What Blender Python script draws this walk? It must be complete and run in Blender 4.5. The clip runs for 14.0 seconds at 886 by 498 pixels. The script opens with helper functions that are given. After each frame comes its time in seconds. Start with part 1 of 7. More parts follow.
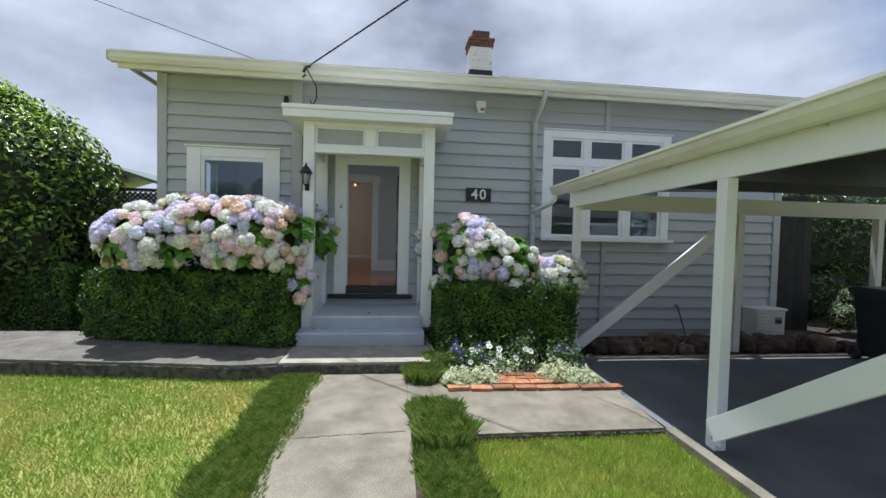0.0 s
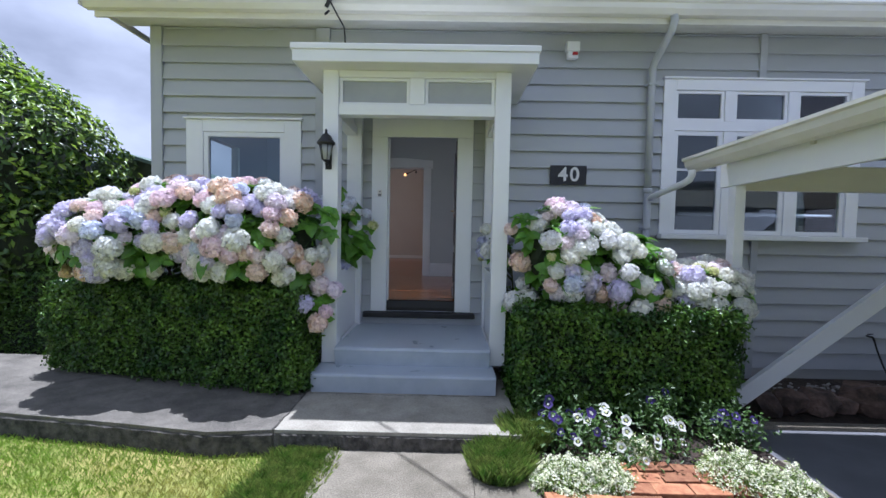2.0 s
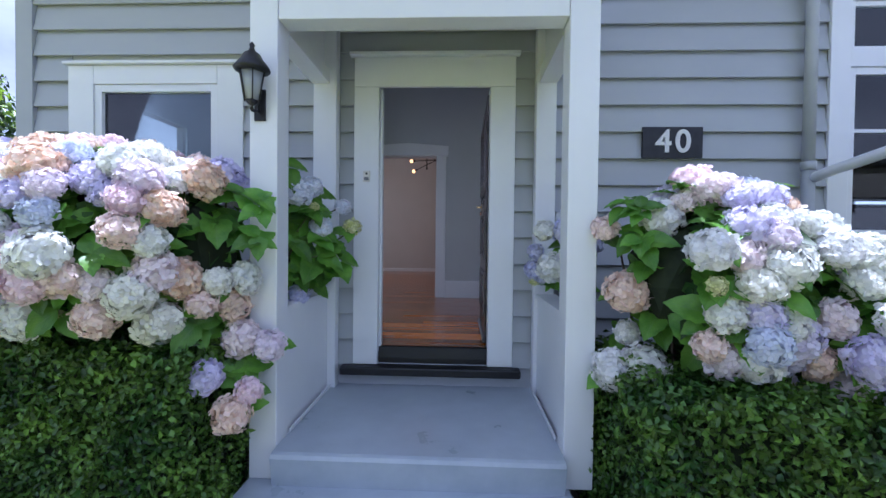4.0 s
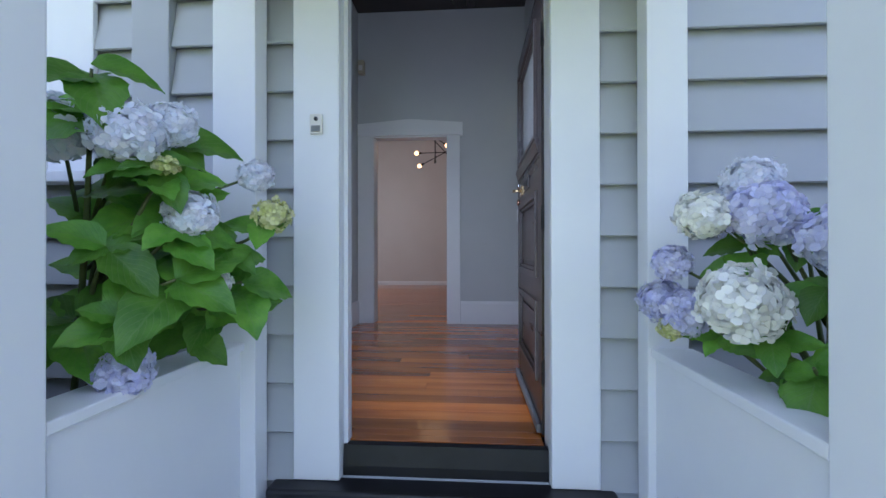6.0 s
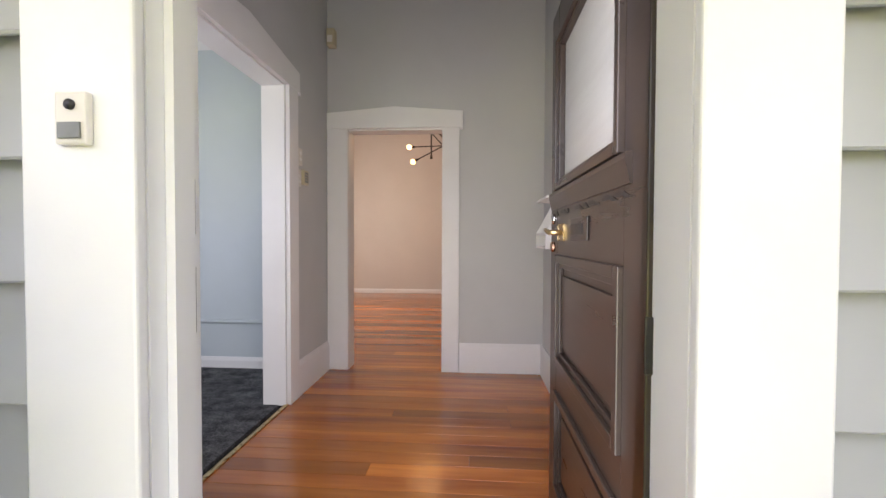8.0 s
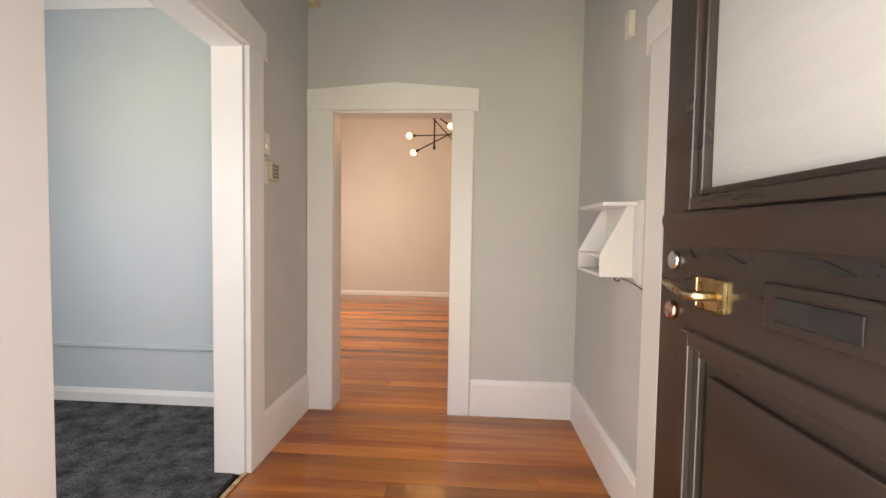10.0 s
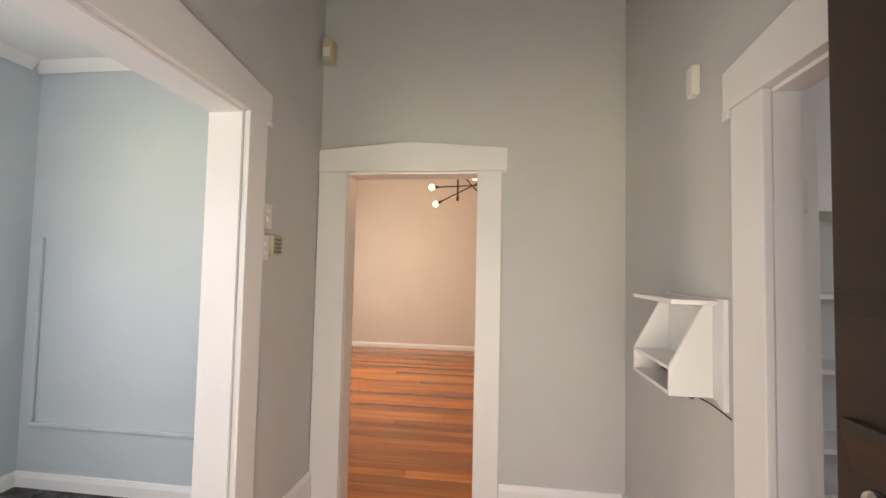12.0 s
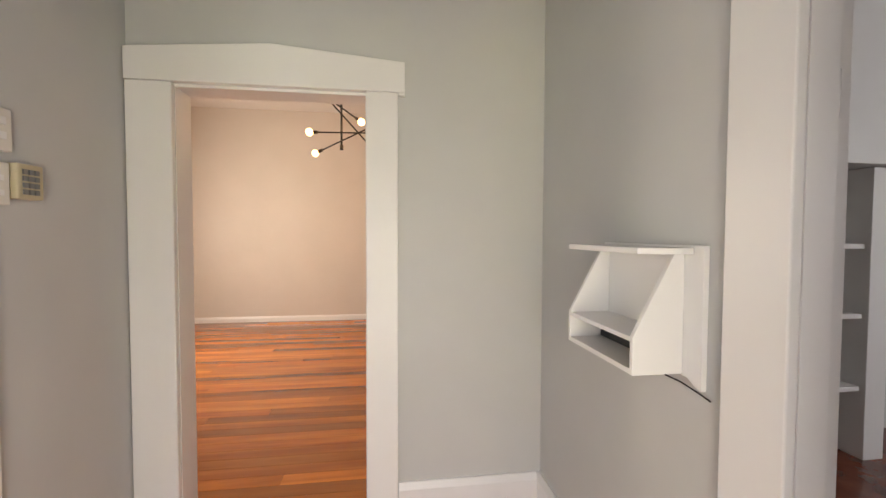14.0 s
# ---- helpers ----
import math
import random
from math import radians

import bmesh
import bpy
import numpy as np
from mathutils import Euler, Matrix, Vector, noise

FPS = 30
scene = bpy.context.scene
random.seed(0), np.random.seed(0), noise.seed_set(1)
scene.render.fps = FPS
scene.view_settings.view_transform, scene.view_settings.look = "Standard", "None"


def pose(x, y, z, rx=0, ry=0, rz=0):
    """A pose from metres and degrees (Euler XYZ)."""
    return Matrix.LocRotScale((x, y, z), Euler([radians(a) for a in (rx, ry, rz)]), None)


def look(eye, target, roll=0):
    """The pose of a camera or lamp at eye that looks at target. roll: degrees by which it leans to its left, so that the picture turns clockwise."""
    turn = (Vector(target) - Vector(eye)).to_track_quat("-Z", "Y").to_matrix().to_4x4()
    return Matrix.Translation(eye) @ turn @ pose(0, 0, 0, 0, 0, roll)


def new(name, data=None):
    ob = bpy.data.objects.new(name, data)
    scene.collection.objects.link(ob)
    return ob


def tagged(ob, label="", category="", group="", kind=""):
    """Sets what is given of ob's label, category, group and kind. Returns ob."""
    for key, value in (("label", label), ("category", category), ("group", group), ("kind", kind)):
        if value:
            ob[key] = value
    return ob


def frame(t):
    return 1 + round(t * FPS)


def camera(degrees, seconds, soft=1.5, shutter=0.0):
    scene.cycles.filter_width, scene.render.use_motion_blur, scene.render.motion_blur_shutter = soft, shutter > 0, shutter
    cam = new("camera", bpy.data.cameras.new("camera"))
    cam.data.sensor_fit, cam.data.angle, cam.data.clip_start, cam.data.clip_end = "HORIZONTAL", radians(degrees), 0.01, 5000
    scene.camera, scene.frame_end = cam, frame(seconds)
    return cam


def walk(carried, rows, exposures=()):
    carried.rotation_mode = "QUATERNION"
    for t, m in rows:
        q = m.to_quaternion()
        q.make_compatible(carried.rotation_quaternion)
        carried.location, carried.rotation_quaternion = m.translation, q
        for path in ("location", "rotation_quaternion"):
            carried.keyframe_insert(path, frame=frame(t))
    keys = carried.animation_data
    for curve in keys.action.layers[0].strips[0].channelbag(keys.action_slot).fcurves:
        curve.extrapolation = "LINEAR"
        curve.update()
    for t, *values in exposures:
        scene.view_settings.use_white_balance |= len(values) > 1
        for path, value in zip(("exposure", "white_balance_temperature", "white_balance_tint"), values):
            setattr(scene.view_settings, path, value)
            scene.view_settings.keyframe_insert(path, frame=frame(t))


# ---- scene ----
cam = camera(93.3, 14.0)
PATH = [
    (0, (0.408, -6.79, 0.853), (0.645, -4.805, 0.785), 1.4),
    (0.5, (0.423, -6.428, 0.843), (0.589, -4.437, 0.766), 1.4),
    (1, (0.382, -5.954, 0.847), (0.471, -3.958, 0.766), 1.3),
    (1.5, (0.399, -5.475, 0.827), (0.423, -3.477, 0.737), 1.2),
    (2, (0.39, -4.954, 0.838), (0.367, -2.956, 0.753), 1.1),
    (2.5, (0.326, -4.409, 0.836), (0.272, -2.411, 0.775), 0.8),
    (3, (0.318, -3.94, 0.819), (0.254, -1.942, 0.766), 0.5),
    (3.2, (0.31, -3.759, 0.83), (0.245, -1.761, 0.776), 0.4),
    (5.3, (0.257, -2.133, 0.699), (0.113, -0.139, 0.706), 0.7),
    (5.5, (0.26, -1.989, 0.691), (0.115, 0.006, 0.701), 0.3),
    (6, (0.183, -1.617, 0.776), (0.046, 0.378, 0.783), -0.1),
    (6.5, (0.177, -1.351, 0.832), (0.035, 0.644, 0.84), 0.0),
    (7, (0.205, -0.997, 0.886), (0.043, 0.997, 0.884), -0.0),
    (7.5, (0.22, -0.748, 1.021), (0.043, 1.245, 1.009), 0.1),
    (7.7, (0.204, -0.691, 1.054), (0.043, 1.302, 1.028), -0.0),
    (9.8, (0.062, 0.002, 1.216), (-0.033, 1.997, 1.12), 0.9),
    (10, (0.053, 0.075, 1.22), (-0.078, 2.069, 1.133), 0.9),
    (10.5, (0.033, 0.171, 1.244), (-0.201, 2.156, 1.174), 0.9),
    (11, (0.01, 0.297, 1.251), (-0.274, 2.276, 1.196), 1.0),
    (11.5, (0.014, 0.378, 1.312), (-0.264, 2.359, 1.326), 1.3),
    (12, (0.024, 0.401, 1.436), (-0.221, 2.384, 1.526), 1.2),
    (12.5, (0.014, 0.449, 1.406), (-0.214, 2.436, 1.42), 1.0),
    (13, (-0.019, 0.587, 1.309), (-0.22, 2.575, 1.232), 1.1),
    (13.5, (-0.042, 0.752, 1.34), (-0.096, 2.748, 1.234), 0.7),
    (14, (-0.007, 0.926, 1.381), (0.278, 2.905, 1.309), 0.2),
]
EXPOSURES = [(0.0, 0.36, 5650, 12), (1.5, 0.42, 5350, 17), (3.2, 0.78, 4980, 23), (5.3, 1.32, 4850, 20), (6.5, 1.84, 5000, 18), (7.2, 2.15, 5400, 20), (7.7, 2.5, 6200, 23), (10.0, 3.08, 7500, 22), (11.0, 3.12, 7450, 21), (12.5, 2.98, 7400, 21), (13.2, 2.9, 7350, 20), (14.0, 3.15, 7200, 19)]
walk(cam, [(t, look(eye, target, roll)) for t, eye, target, roll in PATH], EXPOSURES)

# ---- world and sun ----
SUN = Vector((-0.08, 0.205, 1.0)).normalized()
world = bpy.data.worlds.new("world")
scene.world = world
world.use_nodes = True
wt = world.node_tree
for n in list(wt.nodes):
    wt.nodes.remove(n)
w_out = wt.nodes.new("ShaderNodeOutputWorld")
w_bg = wt.nodes.new("ShaderNodeBackground")
w_sky = wt.nodes.new("ShaderNodeTexSky")
w_sky.sky_type = "NISHITA"
w_sky.sun_disc = False
w_sky.sun_elevation = math.asin(SUN.z)
w_sky.sun_rotation = math.atan2(SUN.x, SUN.y)
w_co = wt.nodes.new("ShaderNodeTexCoord")
w_map = wt.nodes.new("ShaderNodeMapping")
w_map.inputs["Scale"].default_value = (1.0, 1.0, 1.9)
w_noise = wt.nodes.new("ShaderNodeTexNoise")
w_noise.inputs["Scale"].default_value = 1.7
w_noise.inputs["Detail"].default_value = 9
w_noise.inputs["Roughness"].default_value = 0.56
w_ramp = wt.nodes.new("ShaderNodeValToRGB")
w_ramp.color_ramp.elements[0].position = 0.34
w_ramp.color_ramp.elements[0].color = (0.45, 0.45, 0.45, 1)
w_ramp.color_ramp.elements[1].position = 0.50
w_noise2 = wt.nodes.new("ShaderNodeTexNoise")
w_noise2.inputs["Scale"].default_value = 3.2
w_noise2.inputs["Detail"].default_value = 8
w_ramp2 = wt.nodes.new("ShaderNodeValToRGB")
w_ramp2.color_ramp.elements[0].position = 0.32
w_ramp2.color_ramp.elements[0].color = (2.5, 2.7, 3.1, 1)
w_ramp2.color_ramp.elements[1].position = 0.68
w_ramp2.color_ramp.elements[1].color = (6.0, 6.2, 6.55, 1)
w_mix = wt.nodes.new("ShaderNodeMix")
w_mix.data_type = "RGBA"
wt.links.new(w_co.outputs["Generated"], w_map.inputs["Vector"])
wt.links.new(w_map.outputs[0], w_noise.inputs["Vector"])
wt.links.new(w_map.outputs[0], w_noise2.inputs["Vector"])
wt.links.new(w_noise.outputs["Fac"], w_ramp.inputs[0])
wt.links.new(w_noise2.outputs["Fac"], w_ramp2.inputs[0])
wt.links.new(w_ramp.outputs[0], w_mix.inputs[0])
wt.links.new(w_sky.outputs[0], w_mix.inputs[6])
wt.links.new(w_ramp2.outputs[0], w_mix.inputs[7])
wt.links.new(w_mix.outputs[2], w_bg.inputs["Color"])
w_bg.inputs["Strength"].default_value = 0.10
wt.links.new(w_bg.outputs[0], w_out.inputs["Surface"])

sun = new("sun", bpy.data.lights.new("sun", "SUN"))
sun.data.energy = 5.0
sun.data.angle = radians(0.6)
sun.data.color = (1.0, 0.95, 0.87)
sun.matrix_world = look(SUN * 30, (0, 0, 0))


def area_lamp(name, loc, target, w, h, power, color=(1, 1, 1)):
    l = new(name, bpy.data.lights.new(name, "AREA"))
    l.data.shape, l.data.size, l.data.size_y = "RECTANGLE", w, h
    l.data.energy, l.data.color = power, color
    l.matrix_world = look(loc, target)
    return l


area_lamp("skylight_window_1", (-2.01, 0.21, 1.55), (-2.01, 2.5, 1.1), 0.8, 0.6, 1.6, (0.86, 0.93, 1.0))
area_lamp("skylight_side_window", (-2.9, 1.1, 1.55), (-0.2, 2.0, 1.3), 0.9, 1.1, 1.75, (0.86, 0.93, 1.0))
area_lamp("skylight_far_window", (-2.94, 5.6, 1.5), (-0.6, 6.3, 1.1), 1.6, 1.3, 13, (1.0, 0.93, 0.80))
area_lamp("skylight_window_2", (4.0, 0.21, 1.7), (4.0, 2.5, 1.0), 1.8, 1.3, 4, (0.9, 0.95, 1.0))
# Added fill lamp in the open doorway; lifts the hall beyond the sky's light.
area_lamp("entry_fill", (0.07, 0.176, 1.05), (0.2, 2.8, 1.2), 0.78, 1.7, 3.0, (0.97, 0.98, 1.0))


bulbs = new("chandelier_light", bpy.data.lights.new("chandelier_light", "POINT"))
bulbs.data.energy, bulbs.data.color, bulbs.data.shadow_soft_size = 1.3, (1.0, 0.58, 0.24), 0.25
bulbs.location = (-0.43, 5.42, 2.42)


# ---- materials ----
def surface(name, c1, c2, scale=6.0, rough=0.5, bump=0.1, bscale=120.0, metal=0.0, rvar=0.0, spec=0.5,
            random_tint=0.0, island=0.0, stretch=(1, 1, 1), lo=0.35, hi=0.65, coat=0.0, translucent=0.0, bdist=0.002, speck=0.0, sscale=160.0):
    m = bpy.data.materials.new(name)
    m.use_nodes = True
    t = m.node_tree
    b = t.nodes["Principled BSDF"]
    co = t.nodes.new("ShaderNodeTexCoord")
    geo = t.nodes.new("ShaderNodeNewGeometry")
    mp = t.nodes.new("ShaderNodeMapping")
    mp.inputs["Scale"].default_value = stretch
    t.links.new(geo.outputs["Position"], mp.inputs["Vector"])
    n1 = t.nodes.new("ShaderNodeTexNoise")
    n1.inputs["Scale"].default_value = scale
    n1.inputs["Detail"].default_value = 6
    n1.inputs["Roughness"].default_value = 0.6
    t.links.new(mp.outputs[0], n1.inputs["Vector"])
    r = t.nodes.new("ShaderNodeValToRGB")
    r.color_ramp.elements[0].position, r.color_ramp.elements[1].position = lo, hi
    r.color_ramp.elements[0].color, r.color_ramp.elements[1].color = (*c1, 1), (*c2, 1)
    t.links.new(n1.outputs["Fac"], r.inputs[0])
    last = r.outputs[0]
    if random_tint or island:
        info = t.nodes.new("ShaderNodeObjectInfo")
        src = geo.outputs["Random Per Island"] if island else info.outputs["Random"]
        amt = island or random_tint
        mr = t.nodes.new("ShaderNodeMapRange")
        mr.inputs["To Min"].default_value, mr.inputs["To Max"].default_value = 1 - amt, 1 + amt
        t.links.new(src, mr.inputs["Value"])
        hs = t.nodes.new("ShaderNodeHueSaturation")
        t.links.new(mr.outputs[0], hs.inputs["Value"])
        t.links.new(last, hs.inputs["Color"])
        last = hs.outputs[0]
    if speck:
        ns = t.nodes.new("ShaderNodeTexNoise")
        ns.inputs["Scale"].default_value, ns.inputs["Detail"].default_value = sscale, 3
        t.links.new(geo.outputs["Position"], ns.inputs["Vector"])
        ms = t.nodes.new("ShaderNodeMapRange")
        ms.inputs["From Min"].default_value, ms.inputs["From Max"].default_value = 0.32, 0.68
        ms.inputs["To Min"].default_value, ms.inputs["To Max"].default_value = 1 - speck, 1 + speck
        t.links.new(ns.outputs["Fac"], ms.inputs["Value"])
        h2 = t.nodes.new("ShaderNodeHueSaturation")
        t.links.new(ms.outputs[0], h2.inputs["Value"])
        t.links.new(last, h2.inputs["Color"])
        last = h2.outputs[0]
    t.links.new(last, b.inputs["Base Color"])
    n2 = t.nodes.new("ShaderNodeTexNoise")
    n2.inputs["Scale"].default_value = bscale
    n2.inputs["Detail"].default_value = 4
    t.links.new(mp.outputs[0], n2.inputs["Vector"])
    if bump:
        bp = t.nodes.new("ShaderNodeBump")
        bp.inputs["Strength"].default_value, bp.inputs["Distance"].default_value = bump, bdist
        t.links.new(n2.outputs["Fac"], bp.inputs["Height"])
        t.links.new(bp.outputs[0], b.inputs["Normal"])
    if rvar:
        rr = t.nodes.new("ShaderNodeMapRange")
        rr.inputs["From Min"].default_value, rr.inputs["From Max"].default_value = 0.3, 0.7
        rr.inputs["To Min"].default_value, rr.inputs["To Max"].default_value = max(0.02, rough - rvar), min(1, rough + rvar)
        t.links.new(n1.outputs["Fac"], rr.inputs["Value"])
        t.links.new(rr.outputs[0], b.inputs["Roughness"])
    else:
        b.inputs["Roughness"].default_value = rough
    b.inputs["Metallic"].default_value = metal
    b.inputs["Specular IOR Level"].default_value = spec
    b.inputs["Coat Weight"].default_value = coat
    if translucent:
        tr = t.nodes.new("ShaderNodeBsdfTranslucent")
        mx = t.nodes.new("ShaderNodeMixShader")
        mx.inputs[0].default_value = translucent
        t.links.new(last, tr.inputs["Color"])
        t.links.new(b.outputs[0], mx.inputs[1])
        t.links.new(tr.outputs[0], mx.inputs[2])
        t.links.new(mx.outputs[0], t.nodes["Material Output"].inputs["Surface"])
    return m


def glass(name, tint=(0.62, 0.68, 0.70), rough=0.0, see=0.88):
    m = bpy.data.materials.new(name)
    m.use_nodes = True
    t = m.node_tree
    t.nodes.remove(t.nodes["Principled BSDF"])
    g = t.nodes.new("ShaderNodeBsdfGlossy")
    g.inputs["Roughness"].default_value = rough
    tr = t.nodes.new("ShaderNodeBsdfTransparent")
    tr.inputs["Color"].default_value = (*tint, 1)
    fr = t.nodes.new("ShaderNodeFresnel")
    fr.inputs["IOR"].default_value = 1.55
    mul = t.nodes.new("ShaderNodeMath")
    mul.operation = "MULTIPLY_ADD"
    mul.inputs[1].default_value = 1.3
    mul.inputs[2].default_value = 1 - see - 0.1
    t.links.new(fr.outputs[0], mul.inputs[0])
    mx = t.nodes.new("ShaderNodeMixShader")
    t.links.new(mul.outputs[0], mx.inputs[0])
    t.links.new(tr.outputs[0], mx.inputs[1])
    t.links.new(g.outputs[0], mx.inputs[2])
    t.links.new(mx.outputs[0], t.nodes["Material Output"].inputs["Surface"])
    return m


def glow(name, color, strength):
    m = bpy.data.materials.new(name)
    m.use_nodes = True
    b = m.node_tree.nodes["Principled BSDF"]
    b.inputs["Base Color"].default_value = (*color, 1)
    b.inputs["Emission Color"].default_value = (*color, 1)
    b.inputs["Emission Strength"].default_value = strength
    return m


M_SIDING = surface("grey_weatherboard_paint", (0.40, 0.42, 0.435), (0.435, 0.455, 0.47), 2.5, 0.42, 0.15, 60, rvar=0.08, random_tint=0.03, stretch=(0.3, 1, 1))
M_WHITE = surface("white_gloss_paint", (0.785, 0.80, 0.81), (0.81, 0.825, 0.835), 3, 0.36, 0.10, 90)
M_CREAM = surface("cream_gutter_paint", (0.62, 0.61, 0.54), (0.72, 0.71, 0.64), 2, 0.4, 0.1, 50, rvar=0.1, stretch=(0.4, 1, 1))
M_SOFFIT = surface("soffit_paint", (0.66, 0.66, 0.60), (0.72, 0.72, 0.66), 3, 0.5, 0.1, 50)
M_PORCH = surface("blue_grey_porch_paint", (0.40, 0.45, 0.50), (0.47, 0.52, 0.57), 5, 0.38, 0.25, 90, rvar=0.12)
M_CONCRETE = surface("weathered_concrete", (0.16, 0.142, 0.102), (0.265, 0.238, 0.178), 3.6, 0.9, 1.0, 130, bdist=0.008, speck=0.42, sscale=120)
M_LANDING = surface("smooth_pale_concrete", (0.26, 0.242, 0.192), (0.38, 0.357, 0.288), 4.5, 0.85, 0.6, 120, bdist=0.004, speck=0.16, sscale=90)
M_CONCRETE_DARK = surface("dark_weathered_concrete", (0.115, 0.107, 0.088), (0.21, 0.195, 0.16), 4, 0.92, 1.0, 150, bdist=0.007, speck=0.38, sscale=140)
M_CONCRETE_EDGE = surface("dark_concrete_edge", (0.035, 0.033, 0.028), (0.13, 0.12, 0.10), 14, 0.95, 0.9, 60, bdist=0.01)
M_ASPHALT = surface("dark_asphalt", (0.11, 0.114, 0.124), (0.18, 0.185, 0.198), 1.6, 0.72, 0.6, 250, rvar=0.12, bdist=0.003, speck=0.25, sscale=220)
M_SOIL = surface("garden_soil", (0.02, 0.015, 0.01), (0.07, 0.05, 0.035), 12, 0.95, 0.9, 60, bdist=0.02)
M_TURF = surface("turf", (0.22, 0.29, 0.045), (0.46, 0.39, 0.13), 2.2, 0.9, 0.9, 200, bdist=0.01)
M_GRASS = surface("grass_blades", (0.25, 0.39, 0.045), (0.45, 0.42, 0.11), 1.3, 0.55, 0.0, island=0.35, translucent=0.35, lo=0.46, hi=0.68)
M_GRASS_GREEN = surface("green_grass_blades", (0.34, 0.47, 0.06), (0.52, 0.54, 0.13), 3, 0.5, 0.0, island=0.35, translucent=0.35)
M_TURF_GREEN = surface("green_turf", (0.17, 0.27, 0.035), (0.26, 0.34, 0.06), 4, 0.9, 0.9, 200, bdist=0.01)
M_LONGGRASS = surface("long_grass_blades", (0.12, 0.25, 0.03), (0.38, 0.44, 0.11), 11, 0.5, 0.0, island=0.55, translucent=0.3)
M_BOX = surface("box_hedge_leaves", (0.036, 0.10, 0.014), (0.17, 0.30, 0.035), 4, 0.36, 0.0, island=0.6, translucent=0.25, lo=0.38, hi=0.68)
# Near-black green: the shade deep inside foliage is put into this colour.
M_CORE_SHADE = surface("core_shade", (0.008, 0.014, 0.005), (0.02, 0.03, 0.01), 12, 0.9, 0.5, 40)
# Darker crown and brighter yellow-green tips put the top light into leaf colour.
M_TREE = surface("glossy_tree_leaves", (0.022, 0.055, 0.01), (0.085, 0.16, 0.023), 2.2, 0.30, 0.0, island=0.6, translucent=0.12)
M_TREE_TIP_LIT = surface("young_toplit_leaves", (0.22, 0.38, 0.03), (0.36, 0.50, 0.05), 2, 0.4, 0.0, island=0.3, translucent=0.35)
M_BARK = surface("bark", (0.07, 0.05, 0.035), (0.16, 0.12, 0.09), 14, 0.9, 0.8, 50, stretch=(1, 1, 0.2), bdist=0.01)
M_STEM = surface("green_stem", (0.06, 0.09, 0.02), (0.12, 0.15, 0.04), 10, 0.6, 0.2, 60)
# Black metal; also colours the gloom under the carport roof and in the letter slot.
M_BLACK = surface("black_metal_and_shade", (0.012, 0.012, 0.013), (0.03, 0.03, 0.03), 20, 0.4, 0.3, 80, metal=0.3)
M_SILL = surface("black_sill_paint", (0.007, 0.007, 0.008), (0.015, 0.015, 0.017), 6, 0.45, 0.2, 60)
M_DARKWOOD = surface("dark_varnished_timber", (0.018, 0.0135, 0.011), (0.034, 0.024, 0.019), 5, 0.30, 0.12, 60, rvar=0.05, stretch=(1, 0.12, 1), coat=0.15, spec=0.4)
M_PLAQUE = surface("black_slate", (0.01, 0.011, 0.016), (0.022, 0.023, 0.03), 14, 0.5, 0.25, 60)
M_DIGIT = surface("white_enamel", (0.75, 0.75, 0.73), (0.8, 0.8, 0.78), 6, 0.4, 0.05)
M_HALL = surface("pale_grey_wall_paint", (0.53, 0.54, 0.53), (0.56, 0.57, 0.56), 1.5, 0.55, 0.08, 90)
M_BLUEROOM = surface("pale_blue_grey_wallpaper", (0.50, 0.56, 0.585), (0.53, 0.59, 0.615), 1.5, 0.6, 0.12, 110)
M_FARROOM = surface("warm_off_white_wall_paint", (0.63, 0.585, 0.53), (0.66, 0.615, 0.56), 1.5, 0.6, 0.08, 90)
M_TRIM = surface("satin_white_trim", (0.785, 0.785, 0.77), (0.805, 0.805, 0.79), 4, 0.38, 0.05, 90)
M_CEIL = surface("white_ceiling_paint", (0.76, 0.76, 0.74), (0.80, 0.80, 0.78), 2, 0.8, 0.15, 120)
M_CARPET = surface("charcoal_carpet", (0.03, 0.031, 0.034), (0.14, 0.142, 0.148), 9, 1.0, 1.0, 160, bdist=0.02, speck=0.6, sscale=120)
M_PLASTIC = surface("off_white_plastic", (0.70, 0.68, 0.62), (0.74, 0.72, 0.66), 8, 0.4, 0.03)
M_YELLOWED = surface("yellowed_plastic", (0.50, 0.44, 0.28), (0.56, 0.50, 0.34), 8, 0.45, 0.03)
M_GREYPL = surface("grey_plastic", (0.16, 0.17, 0.17), (0.22, 0.23, 0.23), 8, 0.4, 0.03)
M_RED = surface("red_lens", (0.35, 0.02, 0.02), (0.45, 0.03, 0.03), 8, 0.2, 0)
M_BRASS = surface("worn_brass", (0.42, 0.30, 0.13), (0.66, 0.52, 0.30), 30, 0.32, 0.2, 60, metal=1.0, rvar=0.1)
M_CHROME = surface("dull_chrome", (0.6, 0.6, 0.6), (0.75, 0.75, 0.74), 20, 0.2, 0.1, 60, metal=1.0)
M_COPPER = surface("coppery_lock", (0.6, 0.36, 0.25), (0.75, 0.5, 0.38), 20, 0.25, 0.1, 60, metal=1.0)
M_BRICK = surface("orange_brick", (0.25, 0.095, 0.045), (0.43, 0.21, 0.10), 14, 0.9, 0.8, 90, random_tint=0.4, bdist=0.006)
M_CHIM = surface("peeling_white_brick", (0.35, 0.30, 0.27), (0.75, 0.74, 0.72), 6, 0.8, 0.6, 50, lo=0.3, hi=0.42, bdist=0.01)
M_DARKBRICK = surface("sooty_brick", (0.06, 0.035, 0.03), (0.20, 0.09, 0.06), 9, 0.9, 0.8, 50, bdist=0.01)
M_ROOF = surface("grey_roof_iron", (0.20, 0.21, 0.22), (0.28, 0.29, 0.30), 3, 0.45, 0.2, 30, metal=0.2)
